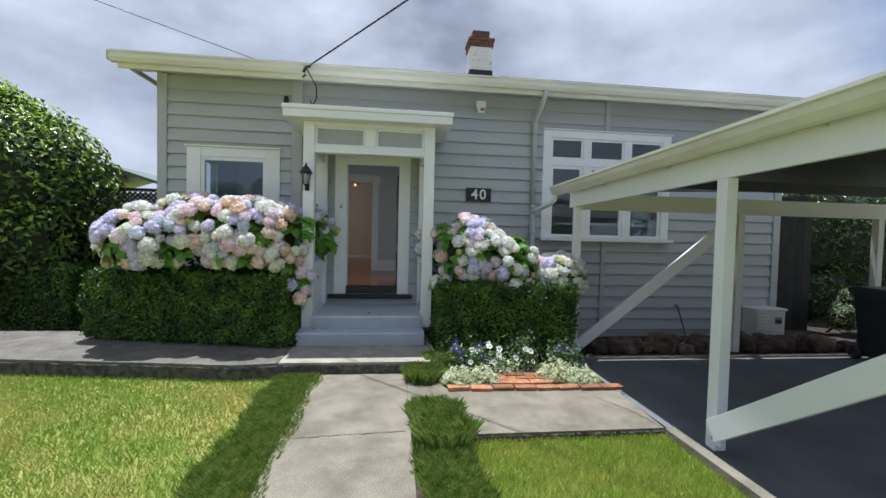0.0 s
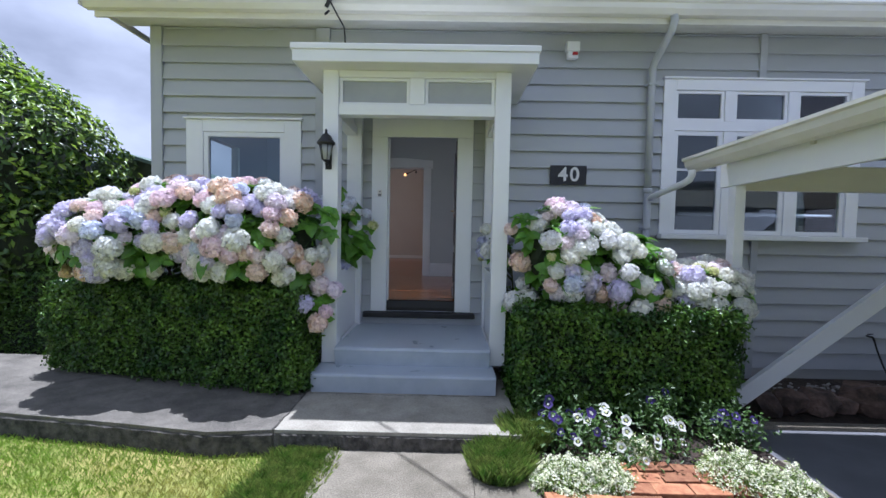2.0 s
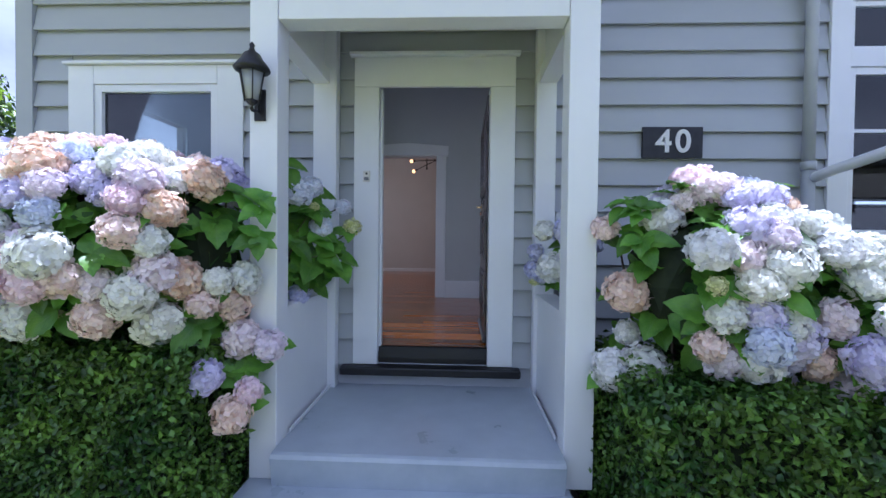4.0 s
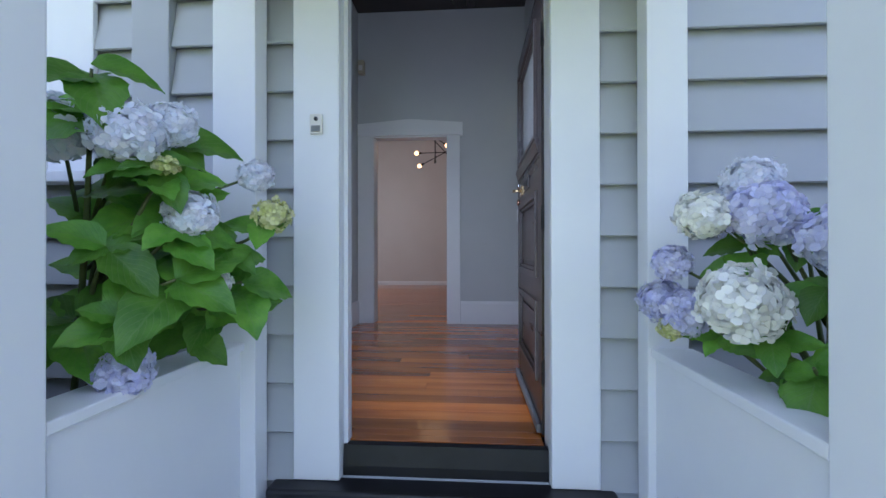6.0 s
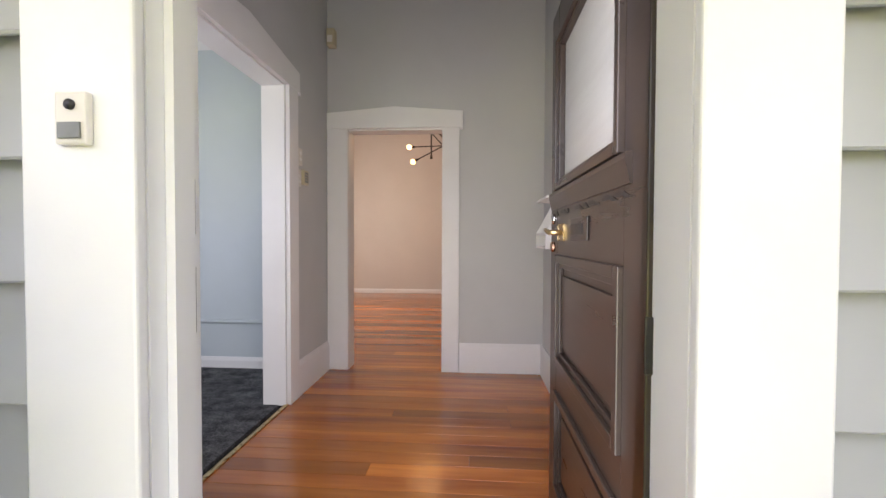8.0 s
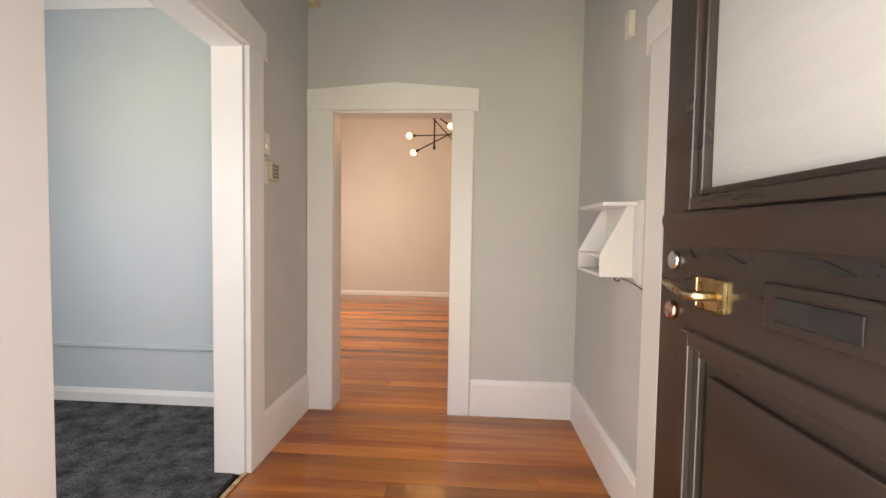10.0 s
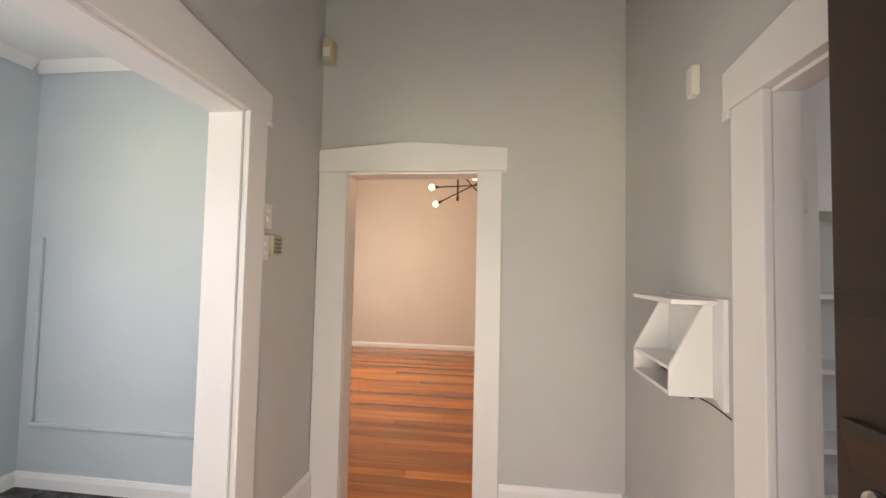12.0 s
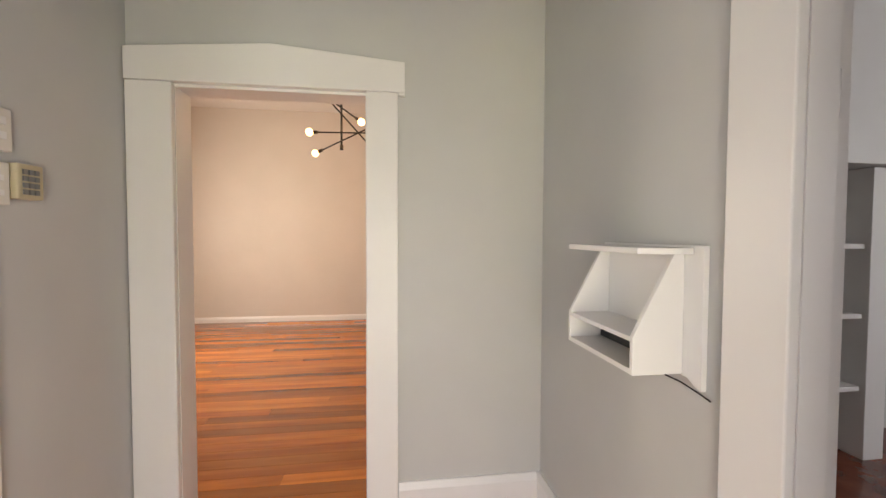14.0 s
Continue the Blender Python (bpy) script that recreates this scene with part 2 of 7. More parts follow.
M_ROCK = surface("brown_basalt_rock", (0.05, 0.038, 0.03), (0.20, 0.13, 0.095), 7, 0.9, 0.9, 35, random_tint=0.45, bdist=0.02)
M_PEBBLE = surface("pale_pebbles", (0.25, 0.23, 0.2), (0.5, 0.48, 0.44), 9, 0.8, 0.4, 40, island=0.3)
M_BIN = surface("dark_green_bin_plastic", (0.012, 0.02, 0.024), (0.022, 0.032, 0.036), 6, 0.45, 0.2, 70)
M_FENCE = surface("dark_timber_fence", (0.010, 0.009, 0.008), (0.024, 0.021, 0.018), 8, 0.8, 0.4, 60, random_tint=0.3)
M_GREENROOF = surface("green_painted_roof", (0.10, 0.16, 0.12), (0.14, 0.21, 0.16), 3, 0.5, 0.2, 40)
M_GLASS = glass("window_glass")
M_DOORGLASS = surface("reeded_obscure_glass", (0.40, 0.41, 0.40), (0.43, 0.44, 0.43), 6, 0.22, 0.3, 110, stretch=(1, 0.35, 3), spec=0.5, bdist=0.002)
M_OBSCURE = surface("grey_obscure_glass", (0.34, 0.36, 0.36), (0.38, 0.40, 0.40), 3, 0.2, 0.2, 60)
M_CURTAIN = surface("pale_curtain", (0.5, 0.56, 0.56), (0.6, 0.66, 0.66), 5, 0.9, 0.3, 200)
M_BULB = glow("lit_filament_bulb", (1.0, 0.52, 0.16), 1.4)
M_PETW = surface("white_petals", (0.82, 0.82, 0.74), (0.88, 0.88, 0.80), 10, 0.6, 0.0, island=0.12, translucent=0.3)
M_PETP = surface("purple_petals", (0.055, 0.03, 0.20), (0.13, 0.08, 0.34), 14, 0.6, 0.0, island=0.3, translucent=0.3)
M_YELLOW = surface("yellow_green_buds", (0.58, 0.62, 0.20), (0.80, 0.80, 0.48), 25, 0.6, 0.0, island=0.2, translucent=0.3)


def plank_material():
    m = surface("rimu_floorboards", (0.235, 0.052, 0.006), (0.60, 0.205, 0.028), 6, 0.20, 0.08, 90, rvar=0.05, random_tint=0.42, stretch=(0.10, 1.2, 1), lo=0.3, hi=0.72, coat=0.25)
    t = m.node_tree
    info = t.nodes.new("ShaderNodeObjectInfo")
    mp = [n for n in t.nodes if n.type == "MAPPING"][0]
    cmb = t.nodes.new("ShaderNodeCombineXYZ")
    mul = t.nodes.new("ShaderNodeMath")
    mul.operation = "MULTIPLY"
    mul.inputs[1].default_value = 40
    t.links.new(info.outputs["Random"], mul.inputs[0])
    t.links.new(mul.outputs[0], cmb.inputs[2])
    t.links.new(cmb.outputs[0], mp.inputs["Location"])
    return m


M_PLANK = plank_material()


def petal_material():
    m = surface("hydrangea_petals", (0.84, 0.79, 0.87), (0.93, 0.88, 0.91), 16, 0.6, 0.0, island=0.14, translucent=0.35)
    t = m.node_tree
    info = t.nodes.new("ShaderNodeObjectInfo")
    r = t.nodes.new("ShaderNodeValToRGB")
    r.color_ramp.interpolation = "CONSTANT"
    cols = [(0.78, 0.74, 0.92), (0.93, 0.76, 0.80), (0.76, 0.81, 0.93), (0.94, 0.79, 0.71), (0.92, 0.92, 0.89), (0.80, 0.76, 0.92), (0.93, 0.83, 0.83), (0.94, 0.76, 0.62), (0.92, 0.92, 0.82), (0.90, 0.82, 0.88)]
    els = r.color_ramp.elements
    while len(els) < len(cols):
        els.new(0.5)
    for i, c in enumerate(cols):
        els[i].position = i / len(cols)
        els[i].color = (*c, 1)
    t.links.new(info.outputs["Random"], r.inputs[0])
    ramp0 = [n for n in t.nodes if n.type == "VALTORGB"][0]
    mx = t.nodes.new("ShaderNodeMix")
    mx.data_type = "RGBA"
    mx.inputs[0].default_value = 0.88
    hs = [n for n in t.nodes if n.type == "HUE_SAT"][0]
    t.links.new(ramp0.outputs[0], mx.inputs[6])
    t.links.new(r.outputs[0], mx.inputs[7])
    t.links.new(mx.outputs[2], hs.inputs["Color"])
    return m


M_PETAL = petal_material()


def leaf_material():
    m = surface("hydrangea_leaf", (0.09, 0.24, 0.022), (0.19, 0.39, 0.04), 12, 0.38, 0.0, random_tint=0.4, translucent=0.35)
    t = m.node_tree
    uv = t.nodes.new("ShaderNodeTexCoord")
    sep = t.nodes.new("ShaderNodeSeparateXYZ")
    t.links.new(uv.outputs["UV"], sep.inputs[0])

    def math_node(op, a, b=None):
        n = t.nodes.new("ShaderNodeMath")
        n.operation = op
        for i, v in enumerate((a, b)):
            if v is None:
                continue
            if isinstance(v, (int, float)):
                n.inputs[i].default_value = v
            else:
                t.links.new(v, n.inputs[i])
        return n.outputs[0]

    au = math_node("ABSOLUTE", math_node("SUBTRACT", sep.outputs[0], 0.5))
    ph = math_node("SUBTRACT", sep.outputs[1], math_node("MULTIPLY", au, 0.9))
    tri = math_node("PINGPONG", math_node("MULTIPLY", ph, 9.0), 0.5)
    vein = math_node("LESS_THAN", tri, 0.06)
    mid = math_node("LESS_THAN", au, 0.022)
    both = math_node("MAXIMUM", vein, mid)
    mx = t.nodes.new("ShaderNodeMix")
    mx.data_type = "RGBA"
    t.links.new(math_node("MULTIPLY", both, 0.45), mx.inputs[0])
    hs = [n for n in t.nodes if n.type == "HUE_SAT"][0]
    t.links.new(hs.outputs[0], mx.inputs[6])
    mx.inputs[7].default_value = (0.20, 0.32, 0.09, 1)
    b = t.nodes["Principled BSDF"]
    t.links.new(mx.outputs[2], b.inputs["Base Color"])
    bp = t.nodes.new("ShaderNodeBump")
    bp.inputs["Strength"].default_value, bp.inputs["Distance"].default_value = 0.5, 0.003
    t.links.new(math_node("MINIMUM", tri, 0.2), bp.inputs["Height"])
    t.links.new(bp.outputs[0], b.inputs["Normal"])
    return m


M_LEAF = leaf_material()


# ---- mesh helpers ----
def add_box(bm, x0, x1, y0, y1, z0, z1, bevel=0.0):
    vs = [bm.verts.new((x, y, z)) for x in (x0, x1) for y in (y0, y1) for z in (z0, z1)]
    fs = [bm.faces.new([vs[i] for i in q]) for q in ((0, 1, 3, 2), (4, 6, 7, 5), (0, 4, 5, 1), (2, 3, 7, 6), (0, 2, 6, 4), (1, 5, 7, 3))]
    if bevel:
        bmesh.ops.bevel(bm, geom=list({e for f in fs for e in f.edges}), offset=bevel, segments=2, affect="EDGES", profile=0.5)
    return bm


def box(x0, x1, y0, y1, z0, z1, bevel=0.0):
    return add_box(bmesh.new(), x0, x1, y0, y1, z0, z1, bevel)


def extrude(points, axis, a, b, bm=None, bevel=0.0):
    """A prism: points are the outline in the two other axes, in the order x, y, z; a and b are its ends on the axis."""
    bm = bm or bmesh.new()

    def at(p, v):
        q = list(p)
        q.insert("xyz".index(axis), v)
        return q
    lo = [bm.verts.new(at(p, a)) for p in points]
    hi = [bm.verts.new(at(p, b)) for p in points]
    n = len(points)
    fs = [bm.faces.new(lo), bm.faces.new(hi[::-1])]
    fs += [bm.faces.new((lo[i], lo[(i + 1) % n], hi[(i + 1) % n], hi[i])) for i in range(n)]
    bmesh.ops.recalc_face_normals(bm, faces=fs)
    if bevel:
        bmesh.ops.bevel(bm, geom=list({e for f in fs for e in f.edges}), offset=bevel, segments=2, affect="EDGES", profile=0.5)
    return bm


def tube(points, radius, sides=8, bm=None, closed_ends=True):
    """A round bar through points; radius is one number or one a point."""
    bm = bm or bmesh.new()
    pts = [Vector(p) for p in points]
    rad = radius if isinstance(radius, (list, tuple)) else [radius] * len(pts)
    rings = []
    for i, p in enumerate(pts):
        d = (pts[min(i + 1, len(pts) - 1)] - pts[max(i - 1, 0)]).normalized()
        u = d.orthogonal().normalized() if i == 0 else (rings_u - d * rings_u.dot(d)).normalized()
        rings_u = u
        v = d.cross(u)
        rings.append([bm.verts.new(p + (u * math.cos(2 * math.pi * k / sides) + v * math.sin(2 * math.pi * k / sides)) * rad[i]) for k in range(sides)])
    for r0, r1 in zip(rings, rings[1:]):
        for k in range(sides):
            f = bm.faces.new((r0[k], r0[(k + 1) % sides], r1[(k + 1) % sides], r1[k]))
            f.smooth = True
    if closed_ends:
        bm.faces.new(rings[0][::-1])
        bm.faces.new(rings[-1])
    return bm


def lathe(profile, centre, axis="z", sides=20, bm=None):
    """Turns a profile of (radius, height) round an axis through the centre."""
    bm = bm or bmesh.new()
    rings = []
    for r, h in profile:
        ring = []
        for k in range(sides):
            a = 2 * math.pi * k / sides
            c, s = math.cos(a) * max(r, 0.0004), math.sin(a) * max(r, 0.0004)
            off = {"z": (c, s, h), "x": (h, c, s), "y": (s, h, c)}[axis]
            ring.append(bm.verts.new(Vector(centre) + Vector(off)))
        rings.append(ring)
    for r0, r1 in zip(rings, rings[1:]):
        for k in range(sides):
            f = bm.faces.new((r0[k], r0[(k + 1) % sides], r1[(k + 1) % sides], r1[k]))
            f.smooth = True
    bm.faces.new(rings[0][::-1])
    bm.faces.new(rings[-1])
    return bm


def rock_mesh(cx, cy, cz, sx, sy, sz, seed, bm=None, subdiv=2, rough=0.28):
    bm = bm or bmesh.new()
    made = bmesh.ops.create_icosphere(bm, subdivisions=subdiv, radius=1.0)["verts"]
    for v in made:
        n = v.co.normalized()
        k = 1 + rough * noise.noise(n * 1.3 + Vector((seed * 7.1, seed * 3.3, 0))) * 1.6 + 0.1 * noise.noise(n * 4 + Vector((seed, 0, 0)))
        q = Vector([math.copysign(abs(c) ** 0.75, c) for c in n]) * k
        v.co = Vector((cx + q.x * sx, cy + q.y * sy, cz + q.z * sz))
    return bm


def finish(bm, name, material, base=(0, 0, 0)):
    me = bpy.data.meshes.new(name)
    bmesh.ops.translate(bm, verts=bm.verts, vec=-Vector(base))
    bmesh.ops.recalc_face_normals(bm, faces=bm.faces)
    bm.to_mesh(me)
    bm.free()
    me.materials.append(material)
    return me


def structure(name, bm, material, label="", smooth=False):
    ob = new(name, finish(bm, name, material))
    return tagged(ob, label=label, kind="structure")


def thing(name, base, label, category, group=""):
    ob = new(name)
    ob.location = base
    return tagged(ob, label=label, category=category, group=group)


def world_base(ob):
    v = Vector(ob.location)
    return v if ob.parent is None else v + world_base(ob.parent)


def part(name, bm, material, parent, label="", kind=""):
    ob = new(name, finish(bm, name, material, world_base(parent)))
    ob.parent = parent
    return tagged(ob, label=label, kind=kind)


def solo(name, bm, material, base, label, category, group="", kind=""):
    ob = new(name, finish(bm, name, material, base))
    ob.location = base
    return tagged(ob, label=label, category=category, group=group, kind=kind)


def wall_boxes(u0, u1, z0, z1, holes):
    """The rectangles that are left of a wall when its holes (u0, u1, z0, z1) are cut out."""
    out, u = [], u0
    for a, b, c, d in sorted(holes):
        if a > u:
            out.append((u, a, z0, z1))
        if c > z0:
            out.append((a, b, z0, c))
        if d < z1:
            out.append((a, b, d, z1))
        u = b
    if u < u1:
        out.append((u, u1, z0, z1))
    return out


def wall(name, material, along, u0, u1, v0, v1, z0, z1, holes=(), label=""):
    bm = bmesh.new()
    for a, b, c, d in wall_boxes(u0, u1, z0, z1, holes):
        if along == "x":
            add_box(bm, a, b, v0, v1, c, d)
        else:
            add_box(bm, v0, v1, a, b, c, d)
    return structure(name, bm, material, label)


# ---- ground ----
LAWN, PATHZ, SLABZ, DRIVE = -0.80, -0.75, -0.62, -0.80
structure("ground", box(-60, 60, -60, 80, -1.3, -0.86), M_TURF, "wide flat grassy ground")
structure("lawn_front", box(-14, -0.80, -12, -1.60, -1.2, LAWN), M_TURF, "patchy sunlit lawn with yellowed areas")
structure("lawn_side", box(1.05, 2.74, -12, -3.52, -1.2, LAWN - 0.02), M_TURF_GREEN, "bright green lawn beside the driveway kerb")
structure("garden_bed", box(-14, 16, -1.95, 6.0, -1.2, -0.84), M_SOIL, "dark bare soil under the planting")
structure("driveway", box(2.84, 13, -12, -1.42, -1.2, DRIVE), M_ASPHALT, "smooth dark asphalt driveway")
structure("grass_verge_base", box(-0.80, -0.36, -12, -2.0, -1.2, PATHZ - 0.03), M_SOIL)
structure("grass_verge_base", box(0.58, 1.05, -12, -3.1, -1.2, PATHZ - 0.03), M_SOIL)


def slab(name, outline, z, t, label, material=None):
    bm = extrude(outline, "z", z - t, z)
    return structure(name, bm, material or M_CONCRETE, label)


slab("front_path", [(-0.36, -12), (0.58, -12), (0.58, -3.50), (0.58, -2.0), (-0.44, -2.0)], PATHZ, 0.4, "weathered concrete garden path with a crack")
slab("side_path", [(0.583, -3.52), (2.74, -3.52), (2.84, -2.0), (0.583, -2.0)], PATHZ, 0.4, "weathered concrete slab beside the flower bed")
slab("landing_slab", [(-0.84, -2.0), (0.95, -2.0), (0.95, -0.5), (-0.84, -0.5)], SLABZ, 0.5, "raised pale concrete landing before the steps", M_LANDING)
slab("side_slab", [(-0.846, -2.0), (-0.846, -0.5), (-6.5, -0.35), (-6.5, -1.45), (-5.0, -1.62), (-3.8, -1.74), (-2.0, -1.96), (-1.3, -2.06)][::-1], SLABZ, 0.5, "raised dark weathered concrete slab in front of the hedge", M_CONCRETE_DARK)
slab("kerb", [(2.743, -12), (2.837, -12), (2.837, -3.53), (2.743, -3.53)], PATHZ, 0.4, "pale concrete kerb along the driveway")
# Pale strip laid for the sunlit line along the drive's far edge.
slab("drive_edging", [(3.0, -1.42), (13, -1.42), (13, -1.33), (3.0, -1.33)], PATHZ - 0.02, 0.3, "edging strip behind the driveway, pale for its line of sunlight")


def ragged_edge(name, pts, z0, z1, depth, seed):
    """A rough strip of darker broken concrete along the front of a slab."""
    rnd = random.Random(seed)
    bm = bmesh.new()
    rows = []
    n = 90
    total = [0.0]
    for a, b in zip(pts, pts[1:]):
        total.append(total[-1] + (Vector(b) - Vector(a)).length)
    for i in range(n + 1):
        s = total[-1] * i / n
        k = max(j for j in range(len(pts) - 1) if total[j] <= s + 1e-9)
        f = (s - total[k]) / (total[k + 1] - total[k])
        p = Vector(pts[k]).lerp(Vector(pts[k + 1]), f)
        d = (Vector(pts[k + 1]) - Vector(pts[k])).normalized()
        nrm = Vector((d.y, -d.x))
        row = []
        for j, z in enumerate((z1, z1 - 0.01, (z0 + z1) / 2, z0)):
            o = (0.0, 0.008, depth, depth * 1.3)[j] + rnd.uniform(-1, 1) * 0.006 * (j > 0)
            q = p + nrm * o
            row.append(bm.verts.new((q.x, q.y, z + (rnd.uniform(-0.006, 0.002) if j else 0.0))))
        rows.append(row)
    for r0, r1 in zip(rows, rows[1:]):
        for j in range(3):
            bm.faces.new((r0[j], r1[j], r1[j + 1], r0[j + 1]))
    return structure(name, bm, M_CONCRETE_EDGE, "crumbling dark slab edge")


ragged_edge("slab_edge", [(-0.84, -2.002), (0.95, -2.002)], -0.80, -0.645, 0.012, 3)
ragged_edge("slab_edge", [(-6.5, -1.452), (-5.0, -1.622), (-3.8, -1.742), (-2.0, -1.962), (-1.3, -2.062), (-0.85, -2.005)], -0.86, -0.645, 0.012, 4)
ragged_edge("slab_edge", [(1.05, -3.522), (2.74, -3.522)], -0.86, -0.765, 0.01, 5)


def crack(name, pts, z, seed, w=0.005):
    rnd = random.Random(seed)
    bm = bmesh.new()
    prev = None
    path = []
    for a, b in zip(pts, pts[1:]):
        for i in range(14):
            f = i / 14
            path.append(Vector(a).lerp(Vector(b), f) + Vector((rnd.uniform(-1, 1), rnd.uniform(-1, 1))) * 0.012)
    for p in path:
        ww = w * rnd.uniform(0.3, 1.0)
        d = Vector((pts[-1][1] - pts[0][1], -(pts[-1][0] - pts[0][0]))).normalized() * ww
        cur = (bm.verts.new((p.x + d.x, p.y + d.y, z + 0.004)), bm.verts.new((p.x - d.x, p.y - d.y, z + 0.004)))
        if prev:
            bm.faces.new((prev[0], prev[1], cur[1], cur[0]))
        prev = cur
    return structure(name, bm, M_CONCRETE_EDGE, "thin dark crack in the concrete")


crack("crack", [(-0.36, -3.50), (0.1, -3.46), (0.58, -3.44)], PATHZ, 1)
crack("crack", [(2.72, -3.50), (2.66, -3.2), (2.50, -2.9), (2.38, -2.66)], PATHZ, 2, 0.006)
crack("crack", [(-0.85, -2.0), (-0.84, -1.3)], SLABZ, 3, 0.008)
crack("crack", [(-0.8, -1.31), (0.0, -1.325), (0.9, -1.30)], SLABZ, 4, 0.005)

# ---- house shell ----
HX0, HX1 = -3.12, 7.31
DOOR = (-0.40, 0.55, -0.14, 1.99)
WIN1 = (-2.62, -1.46, 1.20, 2.02)
WIN2 = (2.98, 5.07, 0.88, 2.56)
wall("wall_front", M_HALL, "x", HX0 + 0.02, HX1 - 0.02, 0.035, 0.17, -1.0, 3.30, [DOOR, WIN1, WIN2], "front wall of the house")
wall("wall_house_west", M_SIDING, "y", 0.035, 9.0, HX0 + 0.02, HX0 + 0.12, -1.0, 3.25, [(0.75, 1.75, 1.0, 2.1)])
wall("wall_house_east", M_SIDING, "y", 0.035, 9.0, HX1 - 0.12, HX1 - 0.02, -1.0, 3.25)
wall("wall_house_back", M_SIDING, "x", HX0 + 0.02, HX1 - 0.02, 9.0, 9.1, -1.0, 3.25)
structure("roof", extrude([(-0.52, 3.20), (4.6, 4.65), (9.6, 3.20), (9.6, 3.30), (4.6, 4.78), (-0.52, 3.27)], "x", -3.44, 7.65), M_ROOF, "low grey iron roof")
structure("eave_soffit", box(-3.42, 7.6, -0.42, 0.034, 3.18, 3.20), M_SOFFIT, "painted soffit boards under the eave")
structure("fascia", box(-3.42, 7.62, -0.45, -0.42, 3.05, 3.19, 0.004), M_CREAM, "cream painted fascia board")
structure("barge_board", box(-3.45, -3.42, -0.45, 9.5, 3.14, 3.21, 0.004), M_CREAM, "cream painted fascia board")


def gutter(name, x0, x1, y, z, label):
    prof = [(y, z), (y, z - 0.12), (y - 0.075, z - 0.12), (y - 0.115, z - 0.075), (y - 0.115, z - 0.02), (y - 0.135, z - 0.01), (y - 0.135, z + 0.012), (y - 0.105, z + 0.012),
            (y - 0.10, z - 0.06), (y - 0.07, z - 0.10), (y - 0.012, z - 0.10), (y - 0.012, z)]
    return structure(name, extrude(prof, "x", x0, x1), M_CREAM, label)


gutter("gutter_house", -3.47, 2.66, -0.452, 3.23, "cream metal gutter along the eave")
gutter("gutter_house", 2.66, 7.66, -0.452, 3.225, "cream metal gutter along the eave")
structure("gutter_end", box(-3.477, -3.472, -0.585, -0.452, 3.11, 3.23), M_CREAM)

# interior shell
HL, HR, HB = -1.04, 0.743, 2.82
wall("wall_hall_west", M_HALL, "y", 0.172, HB, HL - 0.06, HL, 0, 3.34, [(1.07, 2.035, 0, 2.09)], "pale grey hall wall with a cased opening")
wall("wall_blueroom_east", M_BLUEROOM, "y", 0.172, 2.77, HL - 0.15, HL - 0.062, 0, 3.34, [(1.07, 2.035, 0, 2.09)])
wall("wall_hall_east", M_HALL, "y", 0.172, HB, HR, HR + 0.07, 0, 3.34, [(0.74, 1.595, 0, 1.93)], "pale grey hall wall with a doorway")
wall("wall_hall_north", M_HALL, "x", HL, HR, HB, HB + 0.05, 0, 3.34, [(-0.86, -0.08, 0, 2.0)], "pale grey hall wall with a doorway")
wall("wall_far_south", M_FARROOM, "x", -2.97, 1.6, HB + 0.052, HB + 0.14, 0, 3.3, [(-0.86, -0.08, 0, 2.0)])
wall("wall_blueroom_north", M_BLUEROOM, "x", -3.0, HL - 0.15, 2.77, 2.82, 0, 3.0, label="pale blue-grey papered wall")
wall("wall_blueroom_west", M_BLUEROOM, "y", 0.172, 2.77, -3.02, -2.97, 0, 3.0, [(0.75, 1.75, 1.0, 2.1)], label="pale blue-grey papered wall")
wall("wall_far_north", M_FARROOM, "x", -2.97, 1.6, 7.75, 7.85, 0, 3.3, label="warm off-white living room wall")
wall("wall_far_west", M_FARROOM, "y", HB + 0.14, 7.75, -3.02, -2.97, 0, 3.3, [(4.7, 6.5, 0.7, 2.2)])
wall("wall_far_east", M_FARROOM, "y", HB + 0.14, 7.75, 1.6, 1.7, 0, 3.3)
wall("wall_right_room_north", M_HALL, "x", HR + 0.07, 7.1, 3.4, 3.5, 0, 3.0, label="pale grey wall of the side room")
wall("wall_right_room_east", M_HALL, "y", 0.172, 3.4, 7.1, 7.18, 0, 3.0)
structure("ceiling_hall", box(HL - 0.05, HR + 0.05, 0.172, HB + 0.05, 3.34, 3.40), M_DARKWOOD, "dark stained timber hall ceiling")
structure("ceiling_blueroom", box(-3.0, HL - 0.15, 0.172, 2.77, 2.72, 2.78), M_CEIL, "white ceiling")
structure("ceiling_far", box(-2.97, 1.6, HB + 0.14, 7.75, 3.28, 3.32), M_CEIL, "white ceiling")
structure("ceiling_right_room", box(HR + 0.07, 7.1, 0.172, 3.4, 2.95, 3.0), M_CEIL, "white ceiling")
structure("floor_base", box(-4.0, 7.2, 0.172, 9.0, -0.3, -0.022), M_SOIL)
structure("carpet", box(-2.97, HL - 0.05, 0.172, 2.77, -0.02, 0.004), M_CARPET, "charcoal cut pile carpet")
structure("floor_right_room", box(HR + 0.05, 7.1, 0.172, 3.4, -0.02, 0.0), surface("red_brown_floor", (0.13, 0.03, 0.015), (0.22, 0.06, 0.03), 5, 0.25, 0.1, 60, coat=0.3), "dark red-brown timber floor")
structure("carpet_edge_strip", box(HL - 0.012, HL + 0.012, 1.07, 2.035, 0.0, 0.009, 0.003), M_BRASS, "thin metal edge strip beside the carpet")


